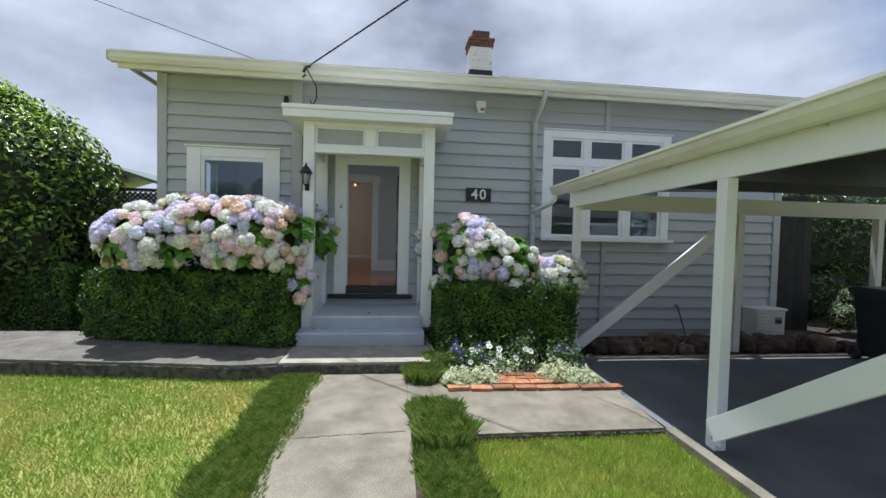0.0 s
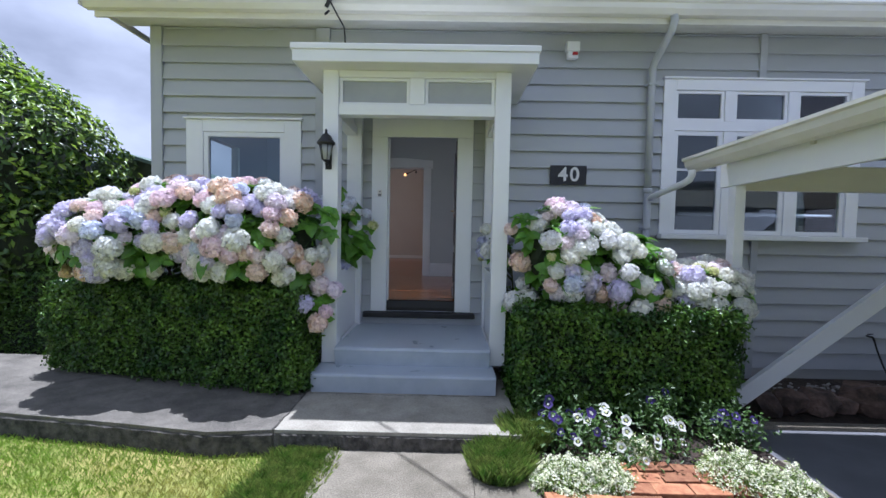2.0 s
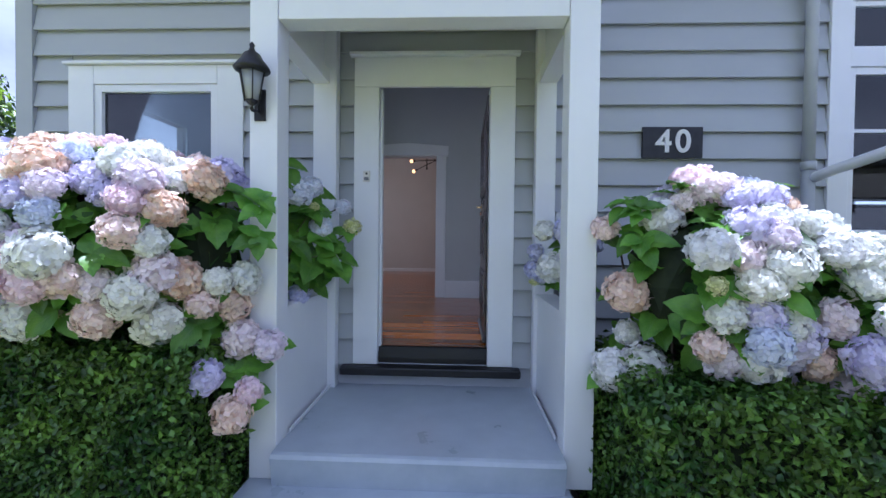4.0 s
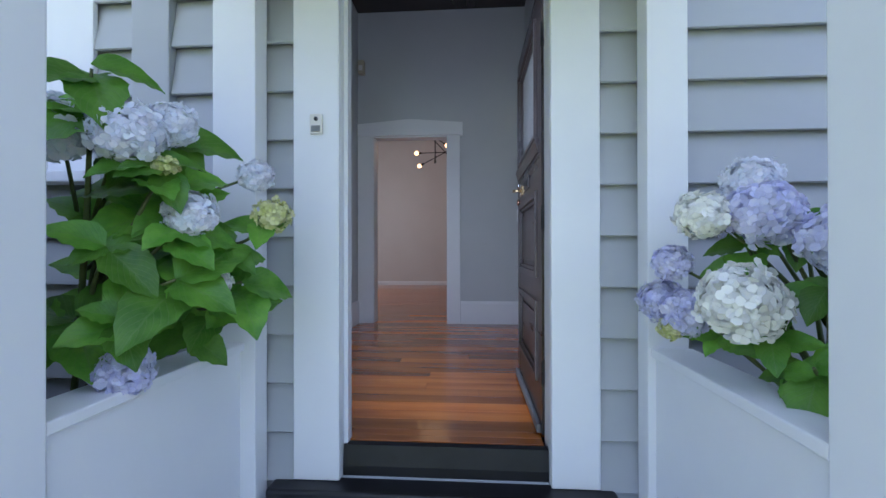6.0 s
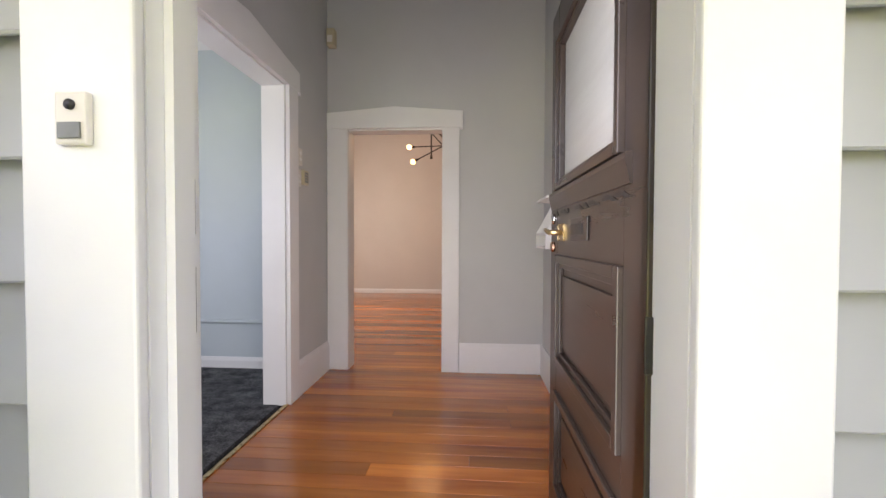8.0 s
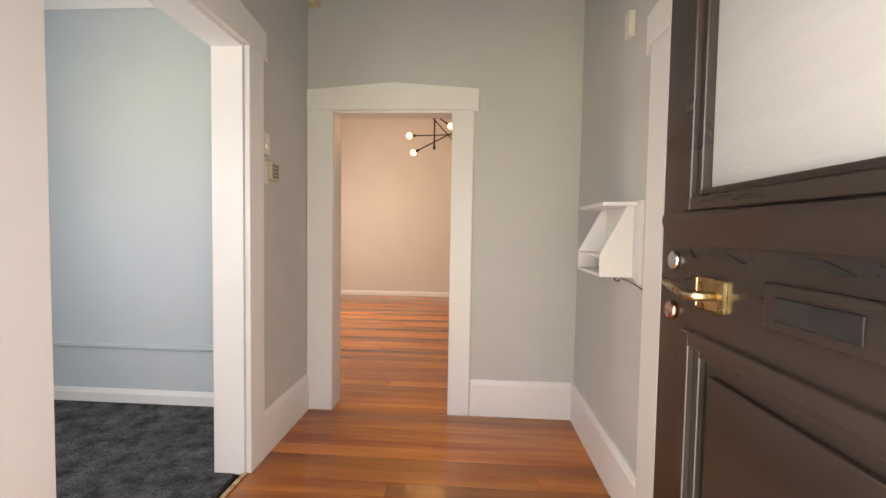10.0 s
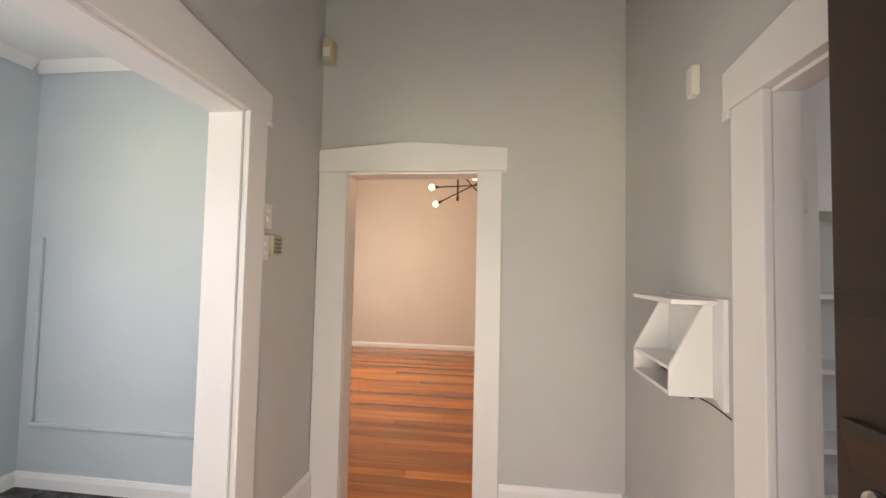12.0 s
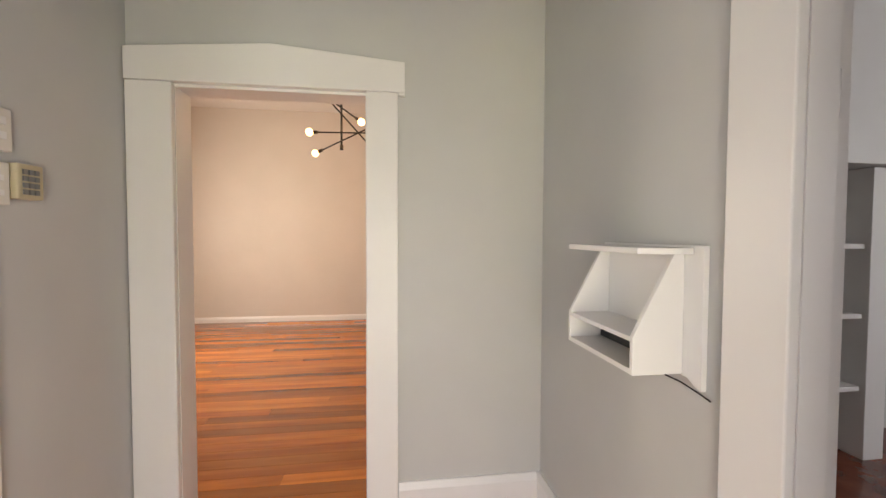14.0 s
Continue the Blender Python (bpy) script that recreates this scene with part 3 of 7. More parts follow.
def skirting(name, along, u0, u1, v, side, h=0.24, t=0.022, material=None):
    """A skirting board on the plane v; side says to which side it stands out."""
    a, b = (v, v + side * t) if side > 0 else (v + side * t, v)
    prof = [(v, 0.0), (v + side * t, 0.0), (v + side * t, h - 0.03), (v + side * t * 0.45, h), (v, h)]
    bm = extrude(prof, along, u0, u1) if along == "x" else extrude(prof, "y", u0, u1)
    return structure(name, bm, material or M_TRIM, "white painted skirting board")


skirting("baseboard", "x", 0.065, HR - 0.022, HB, -1)
skirting("baseboard", "y", 1.735, HB - 0.0, HR, -1)
skirting("baseboard", "y", 0.172, 0.60, HR, -1)
skirting("baseboard", "y", 2.18, HB - 0.025, HL, 1)
skirting("baseboard", "y", 0.172, 0.89, HL, 1)
skirting("baseboard", "x", -2.97, HL - 0.15, 2.77, -1, 0.095, 0.018)
skirting("baseboard", "y", 0.172, 2.75, -2.97, 1, 0.095, 0.018)
skirting("baseboard", "x", -2.97, 1.6, 7.75, -1, 0.085, 0.018)
structure("cornice", extrude([(2.77, 2.72), (2.77, 2.665), (2.755, 2.655), (2.74, 2.672), (2.715, 2.70), (2.70, 2.72)], "x", -2.97, HL - 0.15), M_CEIL, "white moulded cornice")
structure("cornice", extrude([(-2.97, 2.72), (-2.97, 2.665), (-2.955, 2.655), (-2.94, 2.672), (-2.915, 2.70), (-2.90, 2.72)], "y", 0.172, 2.70), M_CEIL, "white moulded cornice")
structure("wall_moulding", box(-2.88, HL - 0.151, 2.744, 2.77, 0.385, 0.413, 0.007), M_BLUEROOM, "thin painted wall moulding")
structure("wall_moulding", box(-2.885, -2.858, 2.744, 2.77, 0.414, 1.58, 0.007), M_BLUEROOM, "thin painted wall moulding")


def peaked_head(along, u0, u1, peak, v0, v1, z0, z1, zp, drop, eu0, eu1):
    """A door head with a low peak and ears that hang over the casings."""
    pts = [(u0, z0 - drop), (u0, z1), (peak, zp), (u1, z1), (u1, z0 - drop), (eu1, z0 - drop), (eu1, z0), (eu0, z0), (eu0, z0 - drop)]
    out = [p for i, p in enumerate(pts) if p != pts[i - 1]]
    if along == "x":
        return extrude(out, "y", v0, v1, bevel=0.002)
    return extrude(out, "x", v0, v1, bevel=0.002)


# inner doorway
def cased(name, along, a0, a1, o0, o1, v0, v1, h, top, peak, label):
    d = thing(name, ((o0 + o1) / 2, (v0 + v1) / 2, 0) if along == "x" else ((v0 + v1) / 2, (o0 + o1) / 2, 0), label, "door frame")
    d["kind"] = "structure"

    def b(u0, u1, z0, z1, n, bev=0.004, vv0=v0, vv1=v1):
        part(n, box(u0, u1, vv0, vv1, z0, z1, bev) if along == "x" else box(vv0, vv1, u0, u1, z0, z1, bev), M_TRIM, d)
    if a0 < o0:
        b(a0, o0, 0, h - 0.001, "casing")
    if a1 > o1:
        b(o1, a1, 0, h - 0.001, "casing")
    e0 = a0 - (0.0 if along == "x" else 0.02)
    part("door_head", peaked_head(along, e0, a1 + 0.03, (o0 + o1) / 2, v0 - 0.006 if v0 < v1 else v0, v1, h, top, peak, 0.0, e0, a1 + 0.03), M_TRIM, d)
    return d


fr_in = cased("door_frame_north", "x", -1.035, 0.06, -0.86, -0.08, 2.792, 2.82, 2.0, 2.13, 2.175, "white painted doorway with a low peaked head")
part("ear", box(0.062, 0.09, 2.786, 2.82, 1.985, 1.999, 0.002), M_TRIM, fr_in)
part("jamb", box(-0.872, -0.858, 2.822, 2.965, 0, 2.0), M_TRIM, fr_in)
part("jamb", box(-0.082, -0.068, 2.822, 2.965, 0, 2.0), M_TRIM, fr_in)
part("lintel", box(-0.857, -0.083, 2.822, 2.965, 1.988, 2.0), M_TRIM, fr_in)
fr_w = cased("door_frame_west", "y", 0.89, 2.175, 1.07, 2.035, -1.04, -1.012, 2.09, 2.22, 2.30, "white painted wide cased opening with a peaked head")
part("jamb", box(-1.195, -1.042, 2.023, 2.037, 0, 2.09), M_TRIM, fr_w)
part("jamb", box(-1.195, -1.042, 1.068, 1.082, 0, 2.09), M_TRIM, fr_w)
part("lintel", box(-1.195, -1.042, 1.084, 2.021, 2.078, 2.09), M_TRIM, fr_w)
part("ear", box(-1.04, -1.006, 2.177, 2.205, 2.07, 2.089, 0.002), M_TRIM, fr_w)
fr_e = cased("door_frame_east", "y", 0.59, 1.73, 0.74, 1.58, HR - 0.025, HR, 1.93, 2.05, 2.11, "white painted doorway with a peaked head")
part("jamb", box(HR + 0.002, 0.806, 1.58, 1.594, 0, 1.93), M_TRIM, fr_e)
part("jamb", box(0.8065, 0.821, 1.590, 1.606, 0, 1.93), M_TRIM, fr_e)
part("jamb", box(HR + 0.002, 0.82, 0.738, 0.752, 0, 1.93), M_TRIM, fr_e)
part("lintel", box(HR + 0.002, 0.82, 0.754, 1.579, 1.918, 1.93), M_TRIM, fr_e)
part("ear", box(HR - 0.031, HR, 1.732, 1.765, 1.90, 1.929, 0.002), M_TRIM, fr_e)

# ---- porch ----
def porch():
    p = thing("porch", (0.07, -0.5, -0.62), "white painted timber entrance porch over two blue-grey steps", "porch")
    p["kind"] = "structure"
    part("porch_floor", extrude([(-1.03, -0.47), (-1.06, -0.30), (-1.05, -0.282), (-1.03, -0.275), (0.033, -0.275), (0.033, -0.47)], "x", -0.664, 0.806), M_PORCH, p, "blue-grey painted porch floor")
    part("step", extrude([(-1.28, -0.62), (-1.30, -0.47), (-1.295, -0.455), (-1.27, -0.448), (-0.8, -0.448), (-0.8, -0.62)], "x", -0.81, 0.84), M_PORCH, p, "blue-grey painted lower step")
    for x0, x1 in ((-0.81, -0.665), (0.807, 0.955)):
        part("post", box(x0, x1, -0.98, -0.835, -0.447, 2.33, 0.005), M_WHITE, p)
        part("wall_post", box(x0 + (0.015 if x0 < 0 else -0.007), x1 + (0.038 if x0 < 0 else -0.015), -0.10, -0.009, -0.447, 2.33, 0.004), M_WHITE, p)
        part("side_panel", box(x0 + 0.02, x1 - 0.02, -0.834, -0.101, -0.447, 0.40), M_WHITE, p)
        part("panel_cap", box(x0 + 0.003, x1 - 0.003, -0.834, -0.101, 0.402, 0.432, 0.004), M_WHITE, p)
        part("side_beam", box(x0 + 0.01, x1 - 0.01, -0.834, -0.101, 1.92, 2.02, 0.003), M_WHITE, p)
        part("side_board", box(x0 + 0.05, x1 - 0.05, -0.834, -0.101, 2.022, 2.33), M_WHITE, p)
        s = 1 if x0 < 0 else -1
        xi = x1 if x0 < 0 else x0
        part("bead", box(min(xi, xi + s * 0.012), max(xi, xi + s * 0.012), -0.83, -0.105, -0.272, -0.25, 0.003), M_WHITE, p)
    part("front_beam", box(-0.663, 0.805, -0.975, -0.845, 1.92, 2.02, 0.004), M_WHITE, p)
    part("mullion", box(0.005, 0.145, -0.975, -0.845, 2.022, 2.268, 0.004), M_WHITE, p)
    part("top_rail", box(-0.663, 0.805, -0.975, -0.845, 2.27, 2.33, 0.004), M_WHITE, p)
    for x0, x1 in ((-0.663, 0.003), (0.147, 0.805)):
        f = bmesh.new()
        add_box(f, x0 + 0.001, x0 + 0.03, -0.95, -0.90, 2.023, 2.268)
        add_box(f, x1 - 0.03, x1 - 0.001, -0.95, -0.90, 2.023, 2.268)
        add_box(f, x0 + 0.03, x1 - 0.03, -0.95, -0.90, 2.023, 2.042)
        add_box(f, x0 + 0.03, x1 - 0.03, -0.95, -0.90, 2.245, 2.268)
        part("fanlight_frame", f, M_WHITE, p)
        part("fanlight_pane", box(x0 + 0.031, x1 - 0.031, -0.93, -0.922, 2.043, 2.244), M_OBSCURE, p, "grey obscure glass pane")
    part("porch_soffit", box(-1.02, 1.155, -1.16, -0.002, 2.332, 2.36), M_SOFFIT, p, "cream painted porch soffit")
    part("canopy_fascia", box(-1.03, 1.165, -1.185, -1.161, 2.33, 2.43, 0.003), M_WHITE, p)
    part("canopy_fascia", box(-1.03, -1.021, -1.16, -0.0, 2.33, 2.43), M_WHITE, p)
    part("canopy_fascia", box(1.156, 1.165, -1.16, -0.0, 2.33, 2.43), M_WHITE, p)
    part("canopy_flashing", box(-1.045, 1.18, -1.20, 0.0, 2.432, 2.485, 0.006), M_WHITE, p, "folded white metal canopy edge")
    return p


porch()


# ---- front door frame, door ----
def front_door_frame():
    d = thing("front_door_frame", (0.07, 0.05, -0.14), "wide white painted casing round the front doorway", "door frame")
    d["kind"] = "structure"
    part("casing", box(-0.52, -0.335, -0.012, 0.012, -0.125, 1.929, 0.005), M_WHITE, d)
    part("casing", box(0.482, 0.665, -0.012, 0.012, -0.125, 1.929, 0.005), M_WHITE, d)
    part("head_casing", box(-0.52, 0.665, -0.014, 0.012, 1.93, 2.145, 0.005), M_WHITE, d)
    part("drip_cap", box(-0.55, 0.695, -0.05, 0.012, 2.147, 2.175, 0.006), M_WHITE, d)
    part("jamb", box(-0.40, -0.335, 0.014, 0.137, -0.125, 1.93), M_WHITE, d)
    part("jamb", box(0.482, 0.55, 0.014, 0.137, -0.125, 1.93), M_WHITE, d)
    part("lintel", box(-0.334, 0.481, 0.10, 0.172, 2.03, 2.06), M_WHITE, d)
    part("lintel_board", box(-0.334, 0.481, 0.013, 0.099, 1.96, 1.985), M_WHITE, d)
    part("door_stop", box(-0.334, -0.318, 0.05, 0.10, -0.09, 1.929), M_WHITE, d)
    part("sill", box(-0.60, 0.72, -0.085, 0.03, -0.19, -0.127, 0.012), M_SILL, d, "black painted door sill")
    part("threshold", extrude([(0.032, -0.19), (0.032, -0.085), (0.044, -0.006), (0.062, 0.002), (0.075, -0.022), (0.17, -0.022), (0.17, -0.19)], "x", -0.334, 0.481), M_SILL, d, "black painted threshold board")
    part("strike_plate", box(-0.337, -0.331, 0.09, 0.12, 0.92, 1.04), M_BLACK, d, "dark metal strike plate")
    part("strike_plate", box(-0.337, -0.331, 0.09, 0.12, 1.10, 1.20), M_CHROME, d)
    return d


front_door_frame()


def front_door():
    """Stands open at right angles to the wall; its outer face looks towards -x."""
    x0, x1, y0, y1 = 0.472, 0.512, 0.135, 1.02
    d = thing("front_door", (0.46, 0.15, 0.0), "dark brown varnished panelled front door with obscure glass, standing open", "door")
    z0, z1 = 0.012, 1.92
    fr = bmesh.new()
    st = 0.115
    add_box(fr, x0, x1, y0, y0 + st, z0, z1, 0.003)
    add_box(fr, x0, x1, y1 - st, y1, z0, z1, 0.003)
    for a, b in ((z0, 0.20), (0.555, 0.655), (1.04, 1.265), (1.80, z1)):
        add_box(fr, x0 + 0.0005, x1 - 0.0005, y0 + st, y1 - st, a, b)
    part("door_leaf", fr, M_DARKWOOD, d)
    ym0, ym1 = y0 + st, y1 - st
    for a, b in ((0.20, 0.555), (0.655, 1.04)):
        part("door_panel", box(x0 + 0.014, x1 - 0.012, ym0, ym1, a, b), M_DARKWOOD, d)
        m = bmesh.new()
        for k, (o, w, h) in enumerate(((0.0, 0.028, 0.012), (0.028, 0.018, 0.0))):
            xa = x0 - h
            add_box(m, xa, x0 + 0.014, ym0 + o, ym0 + o + w, a + o, b - o, 0.003)
            add_box(m, xa, x0 + 0.014, ym1 - o - w, ym1 - o, a + o, b - o, 0.003)
            add_box(m, xa, x0 + 0.014, ym0 + o + w, ym1 - o - w, a + o, a + o + w, 0.003)
            add_box(m, xa, x0 + 0.014, ym0 + o + w, ym1 - o - w, b - o - w, b - o, 0.003)
        part("panel_moulding", m, M_DARKWOOD, d)
        part("raised_field", box(x0 + 0.004, x0 + 0.014, ym0 + 0.07, ym1 - 0.07, a + 0.07, b - 0.07, 0.003), M_DARKWOOD, d)
    part("door_glass", box(x0 + 0.016, x0 + 0.024, ym0, ym1, 1.265, 1.80), M_DOORGLASS, d, "reeded obscure glass")
    g = bmesh.new()
    for o, w, h in ((0.0, 0.024, 0.016), (0.024, 0.014, 0.004)):
        add_box(g, x0 - h, x0 + 0.016, ym0 + o, ym0 + o + w, 1.265 + o, 1.80 - o, 0.003)
        add_box(g, x0 - h, x0 + 0.016, ym1 - o - w, ym1 - o, 1.265 + o, 1.80 - o, 0.003)
        add_box(g, x0 - h, x0 + 0.016, ym0 + o + w, ym1 - o - w, 1.265 + o, 1.265 + o + w, 0.003)
        add_box(g, x0 - h, x0 + 0.016, ym0 + o + w, ym1 - o - w, 1.80 - o - w, 1.80 - o, 0.003)
    part("glazing_bead", g, M_DARKWOOD, d)
    sh = extrude([(x0, 1.20), (x0, 1.26), (x0 - 0.014, 1.26), (x0 - 0.016, 1.247), (x0 - 0.010, 1.225), (x0 - 0.005, 1.20)], "y", y0 + 0.07, y1 - 0.03)
    part("ledge", sh, M_DARKWOOD, d, "moulded timber ledge under the glass")
    sc = bmesh.new()
    for c, w in ((0.90, 0.020), (0.795, 0.055), (0.735, 0.012), (0.60, 0.05), (0.53, 0.03), (0.46, 0.055), (0.34, 0.05), (0.26, 0.05)):
        pts = [(c - w, 1.176), (c - w * 0.5, 1.184), (c, 1.192), (c + w * 0.6, 1.192), (c + w, 1.186), (c + w * 0.55, 1.181), (c, 1.182), (c - w * 0.5, 1.176)]
        extrude(pts, "x", x0 - 0.0022, x0 + 0.001, sc)
    part("carved_mark", sc, M_BLACK, d, "dark worn carved leaf marks under the ledge")
    part("lock_cylinder", lathe([(0.019, 0.0), (0.019, -0.006), (0.015, -0.010), (0.0, -0.010)], (x0, 0.957, 1.168), "x"), M_CHROME, d, "round dull chrome lock cylinder")
    part("lock_cylinder", lathe([(0.019, 0.0), (0.019, -0.008), (0.015, -0.013), (0.0, -0.013)], (x0, 0.957, 1.066), "x"), M_COPPER, d, "round coppery lock cylinder")
    h = part("handle_plate", box(x0 - 0.006, x0, 0.782, 0.866, 1.088, 1.145, 0.006), M_BRASS, d, "worn brass back plate")
    part("lever_handle", tube([(x0 - 0.004, 0.808, 1.116), (x0 - 0.035, 0.808, 1.116), (x0 - 0.044, 0.818, 1.117), (x0 - 0.044, 0.863, 1.122), (x0 - 0.042, 0.908, 1.128)], [0.009, 0.009, 0.009, 0.008, 0.006], 10), M_BRASS, d, "worn brass lever handle")
    part("letter_slot", box(x0 - 0.006, x0, 0.50, 0.69, 1.09, 1.155, 0.003), M_DARKWOOD, d, "painted over letter slot frame")
    part("slot_flap", box(x0 - 0.009, x0 - 0.006, 0.535, 0.665, 1.105, 1.138, 0.002), M_BLACK, d, "dark metal letter flap")
    part("hinge", box(x0 - 0.004, x1, y0 - 0.006, y0, 0.86, 0.96, 0.002), M_BLACK, d, "black butt hinge")
    part("hinge", box(x0 - 0.004, x1, y0 - 0.006, y0, 0.22, 0.32, 0.002), M_BLACK, d, "black butt hinge")
    part("hinge", box(x0 - 0.004, x1, y0 - 0.006, y0, 1.62, 1.72, 0.002), M_BLACK, d, "black butt hinge")
    part("weather_bar", box(x0 - 0.02, x0, y0 + 0.02, y1 - 0.02, 0.012, 0.05, 0.006), M_GREYPL, d, "grey weather bar at the foot")


front_door()


# ---- windows ----
def frame_rects(bm, x0, x1, z0, z1, w, y0, y1, bev=0.003):
    add_box(bm, x0, x0 + w, y0, y1, z0, z1, bev)
    add_box(bm, x1 - w, x1, y0, y1, z0, z1, bev)
    add_box(bm, x0 + w, x1 - w, y0, y1, z0, z0 + w, bev)
    add_box(bm, x0 + w, x1 - w, y0, y1, z1 - w, z1, bev)


def window_small():
    w = thing("window_1", (-2.04, 0.02, 1.1), "small single-pane window with a wide white frame", "window")
    w["kind"] = "structure"
    part("window_frame", box(-2.72, -2.522, -0.012, 0.012, 1.1, 2.10, 0.004), M_WHITE, w)
    part("window_frame", box(-1.558, -1.36, -0.012, 0.012, 1.1, 2.10, 0.004), M_WHITE, w)
    part("window_frame", box(-2.52, -1.56, -0.012, 0.012, 1.96, 2.10, 0.004), M_WHITE, w)
    part("window_frame", box(-2.52, -1.56, -0.012, 0.012, 1.1, 1.22, 0.004), M_WHITE, w)
    part("drip_cap", box(-2.74, -1.34, -0.045, 0.012, 2.102, 2.125, 0.005), M_WHITE, w)
    part("window_sill", box(-2.74, -1.34, -0.07, 0.012, 1.05, 1.098, 0.006), M_WHITE, w)
    s = bmesh.new()
    frame_rects(s, -2.52, -1.56, 1.221, 1.959, 0.055, 0.0, 0.06)
    part("sash", s, M_WHITE, w)
    g = part("pane", box(-2.464, -1.616, 0.030, 0.036, 1.277, 1.903), M_GLASS, w, "clear glass pane")
    g.visible_shadow = False
    s = bmesh.new()
    frame_rects(s, -2.66, -1.42, 1.16, 2.02, 0.06, 0.10, 0.18)
    part("reveal", s, M_WHITE, w)


window_small()


def window_triple():
    w = thing("window_2", (4.03, 0.02, 0.8), "white three-light window with top lights and a projecting sill", "window")
    w["kind"] = "structure"
    x0, x1, z0, z1 = 2.86, 5.15, 0.86, 2.645
    part("window_frame", box(x0, x0 + 0.14, -0.014, 0.014, z0, z1, 0.004), M_WHITE, w)
    part("window_frame", box(x1 - 0.14, x1, -0.014, 0.014, z0, z1, 0.004), M_WHITE, w)
    part("window_frame", box(x0 + 0.141, x1 - 0.141, -0.014, 0.014, z1 - 0.12, z1, 0.004), M_WHITE, w)
    part("drip_cap", box(x0 - 0.02, x1 + 0.02, -0.045, 0.012, z1 + 0.002, z1 + 0.022, 0.004), M_WHITE, w)
    part("window_sill", box(x0 - 0.02, x1 + 0.05, -0.11, 0.012, 0.80, 0.858, 0.008), M_WHITE, w)
    part("transom", box(x0 + 0.141, x1 - 0.141, -0.006, 0.06, 2.06, 2.17, 0.004), M_WHITE, w)
    xs = [x0 + 0.141, 3.57, 4.30, x1 - 0.141]
    for m in xs[1:3]:
        part("mullion", box(m, m + 0.11, -0.006, 0.06, z0, 2.058, 0.004), M_WHITE, w)
        part("mullion", box(m, m + 0.11, -0.006, 0.06, 2.172, z1 - 0.121, 0.004), M_WHITE, w)
    edges = [(xs[0], 3.569), (3.681, 4.299), (4.411, xs[3])]
    for a, b in edges:
        for c, e, wd in ((z0 + 0.001, 2.058, 0.05), (2.172, z1 - 0.122, 0.035)):
            s = bmesh.new()
            frame_rects(s, a + 0.001, b - 0.001, c, e, wd, 0.008, 0.05)
            sash = part("sash", s, M_WHITE, w)
            g = part("pane", box(a + wd, b - wd, 0.026, 0.032, c + wd - 0.002, e - wd + 0.002), M_GLASS, w)
            g.visible_shadow = False
    part("glazing_bar", box(edges[0][0] + 0.05, edges[0][1] - 0.05, 0.012, 0.04, 1.60, 1.625), M_WHITE, w)
    return w


window_triple()


def curtain():
    bm = bmesh.new()
    prev = None
    for i in range(41):
        x = 4.66 + 0.36 * i / 40
        y = 0.27 + 0.022 * math.sin(i * 1.15)
        cur = (bm.verts.new((x, y, 0.70)), bm.verts.new((x, y, 2.6)))
        if prev:
            f = bm.faces.new((prev[0], cur[0], cur[1], prev[1]))
            f.smooth = True
        prev = cur
    bmesh.ops.solidify(bm, geom=bm.faces[:], thickness=0.003)
    d = thing("curtain_rail", (4.0, 0.27, 2.6), "dark curtain rail with a pale curtain inside the window", "curtain")
    part("curtain", bm, M_CURTAIN, d, "pale blue-green curtain hanging in folds")
    part("rod", tube([(2.9, 0.27, 2.61), (5.2, 0.27, 2.61)], 0.012), M_BLACK, d)
    for x in (2.93, 5.15):
        part("rail_bracket", box(x, x + 0.02, 0.169, 0.27, 2.60, 2.62), M_BLACK, d)


curtain()

# corner boards and cover strips on the siding
structure("corner_board", box(-3.135, -3.0, -0.016, 0.03, -1.0, 3.17, 0.004), M_SIDING, "grey painted corner board")
structure("corner_board", box(7.19, 7.325, -0.016, 0.03, -1.0, 3.17, 0.004), M_SIDING, "grey painted corner board")
structure("cover_strip", box(-1.19, -1.03, -0.018, 0.03, -0.6, 3.17, 0.004), M_SIDING, "grey painted vertical cover strip")
structure("cover_strip", box(3.94, 4.02, -0.018, 0.03, 2.67, 3.17, 0.004), M_SIDING, "grey painted vertical cover strip")
structure("cover_strip", box(3.94, 4.02, -0.018, 0.03, -0.86, 0.80, 0.004), M_SIDING, "grey painted vertical cover strip")


# ---- fittings on the front wall ----
def text_mesh(body, size, depth):
    cu = bpy.data.curves.new("digits", "FONT")
    cu.body, cu.size, cu.extrude = body, size, depth
    cu.align_x, cu.align_y = "CENTER", "CENTER"
    cu.offset = 0.004
    ob = bpy.data.objects.new("digits", cu)
    scene.collection.objects.link(ob)
    me = bpy.data.meshes.new_from_object(ob.evaluated_get(bpy.context.evaluated_depsgraph_get()))
    bpy.data.objects.remove(ob)
    return me


def number_plaque():
    d = thing("house_number_plaque", (1.78, 0.0, 1.41), "black house number plaque with white figures 40", "sign")
    part("plaque", box(1.57, 1.99, -0.025, -0.002, 1.41, 1.632, 0.002), M_PLAQUE, d)
    for ch, x in (("4", 1.715), ("0", 1.85)):
        me = text_mesh(ch, 0.225, 0.003)
        me.materials.append(M_DIGIT)
        ob = new("digit", me)
        ob.parent = d
        ob.matrix_basis = pose(x - 1.78, -0.029, 1.521 - 1.41, 90, 0, 0)


number_plaque()


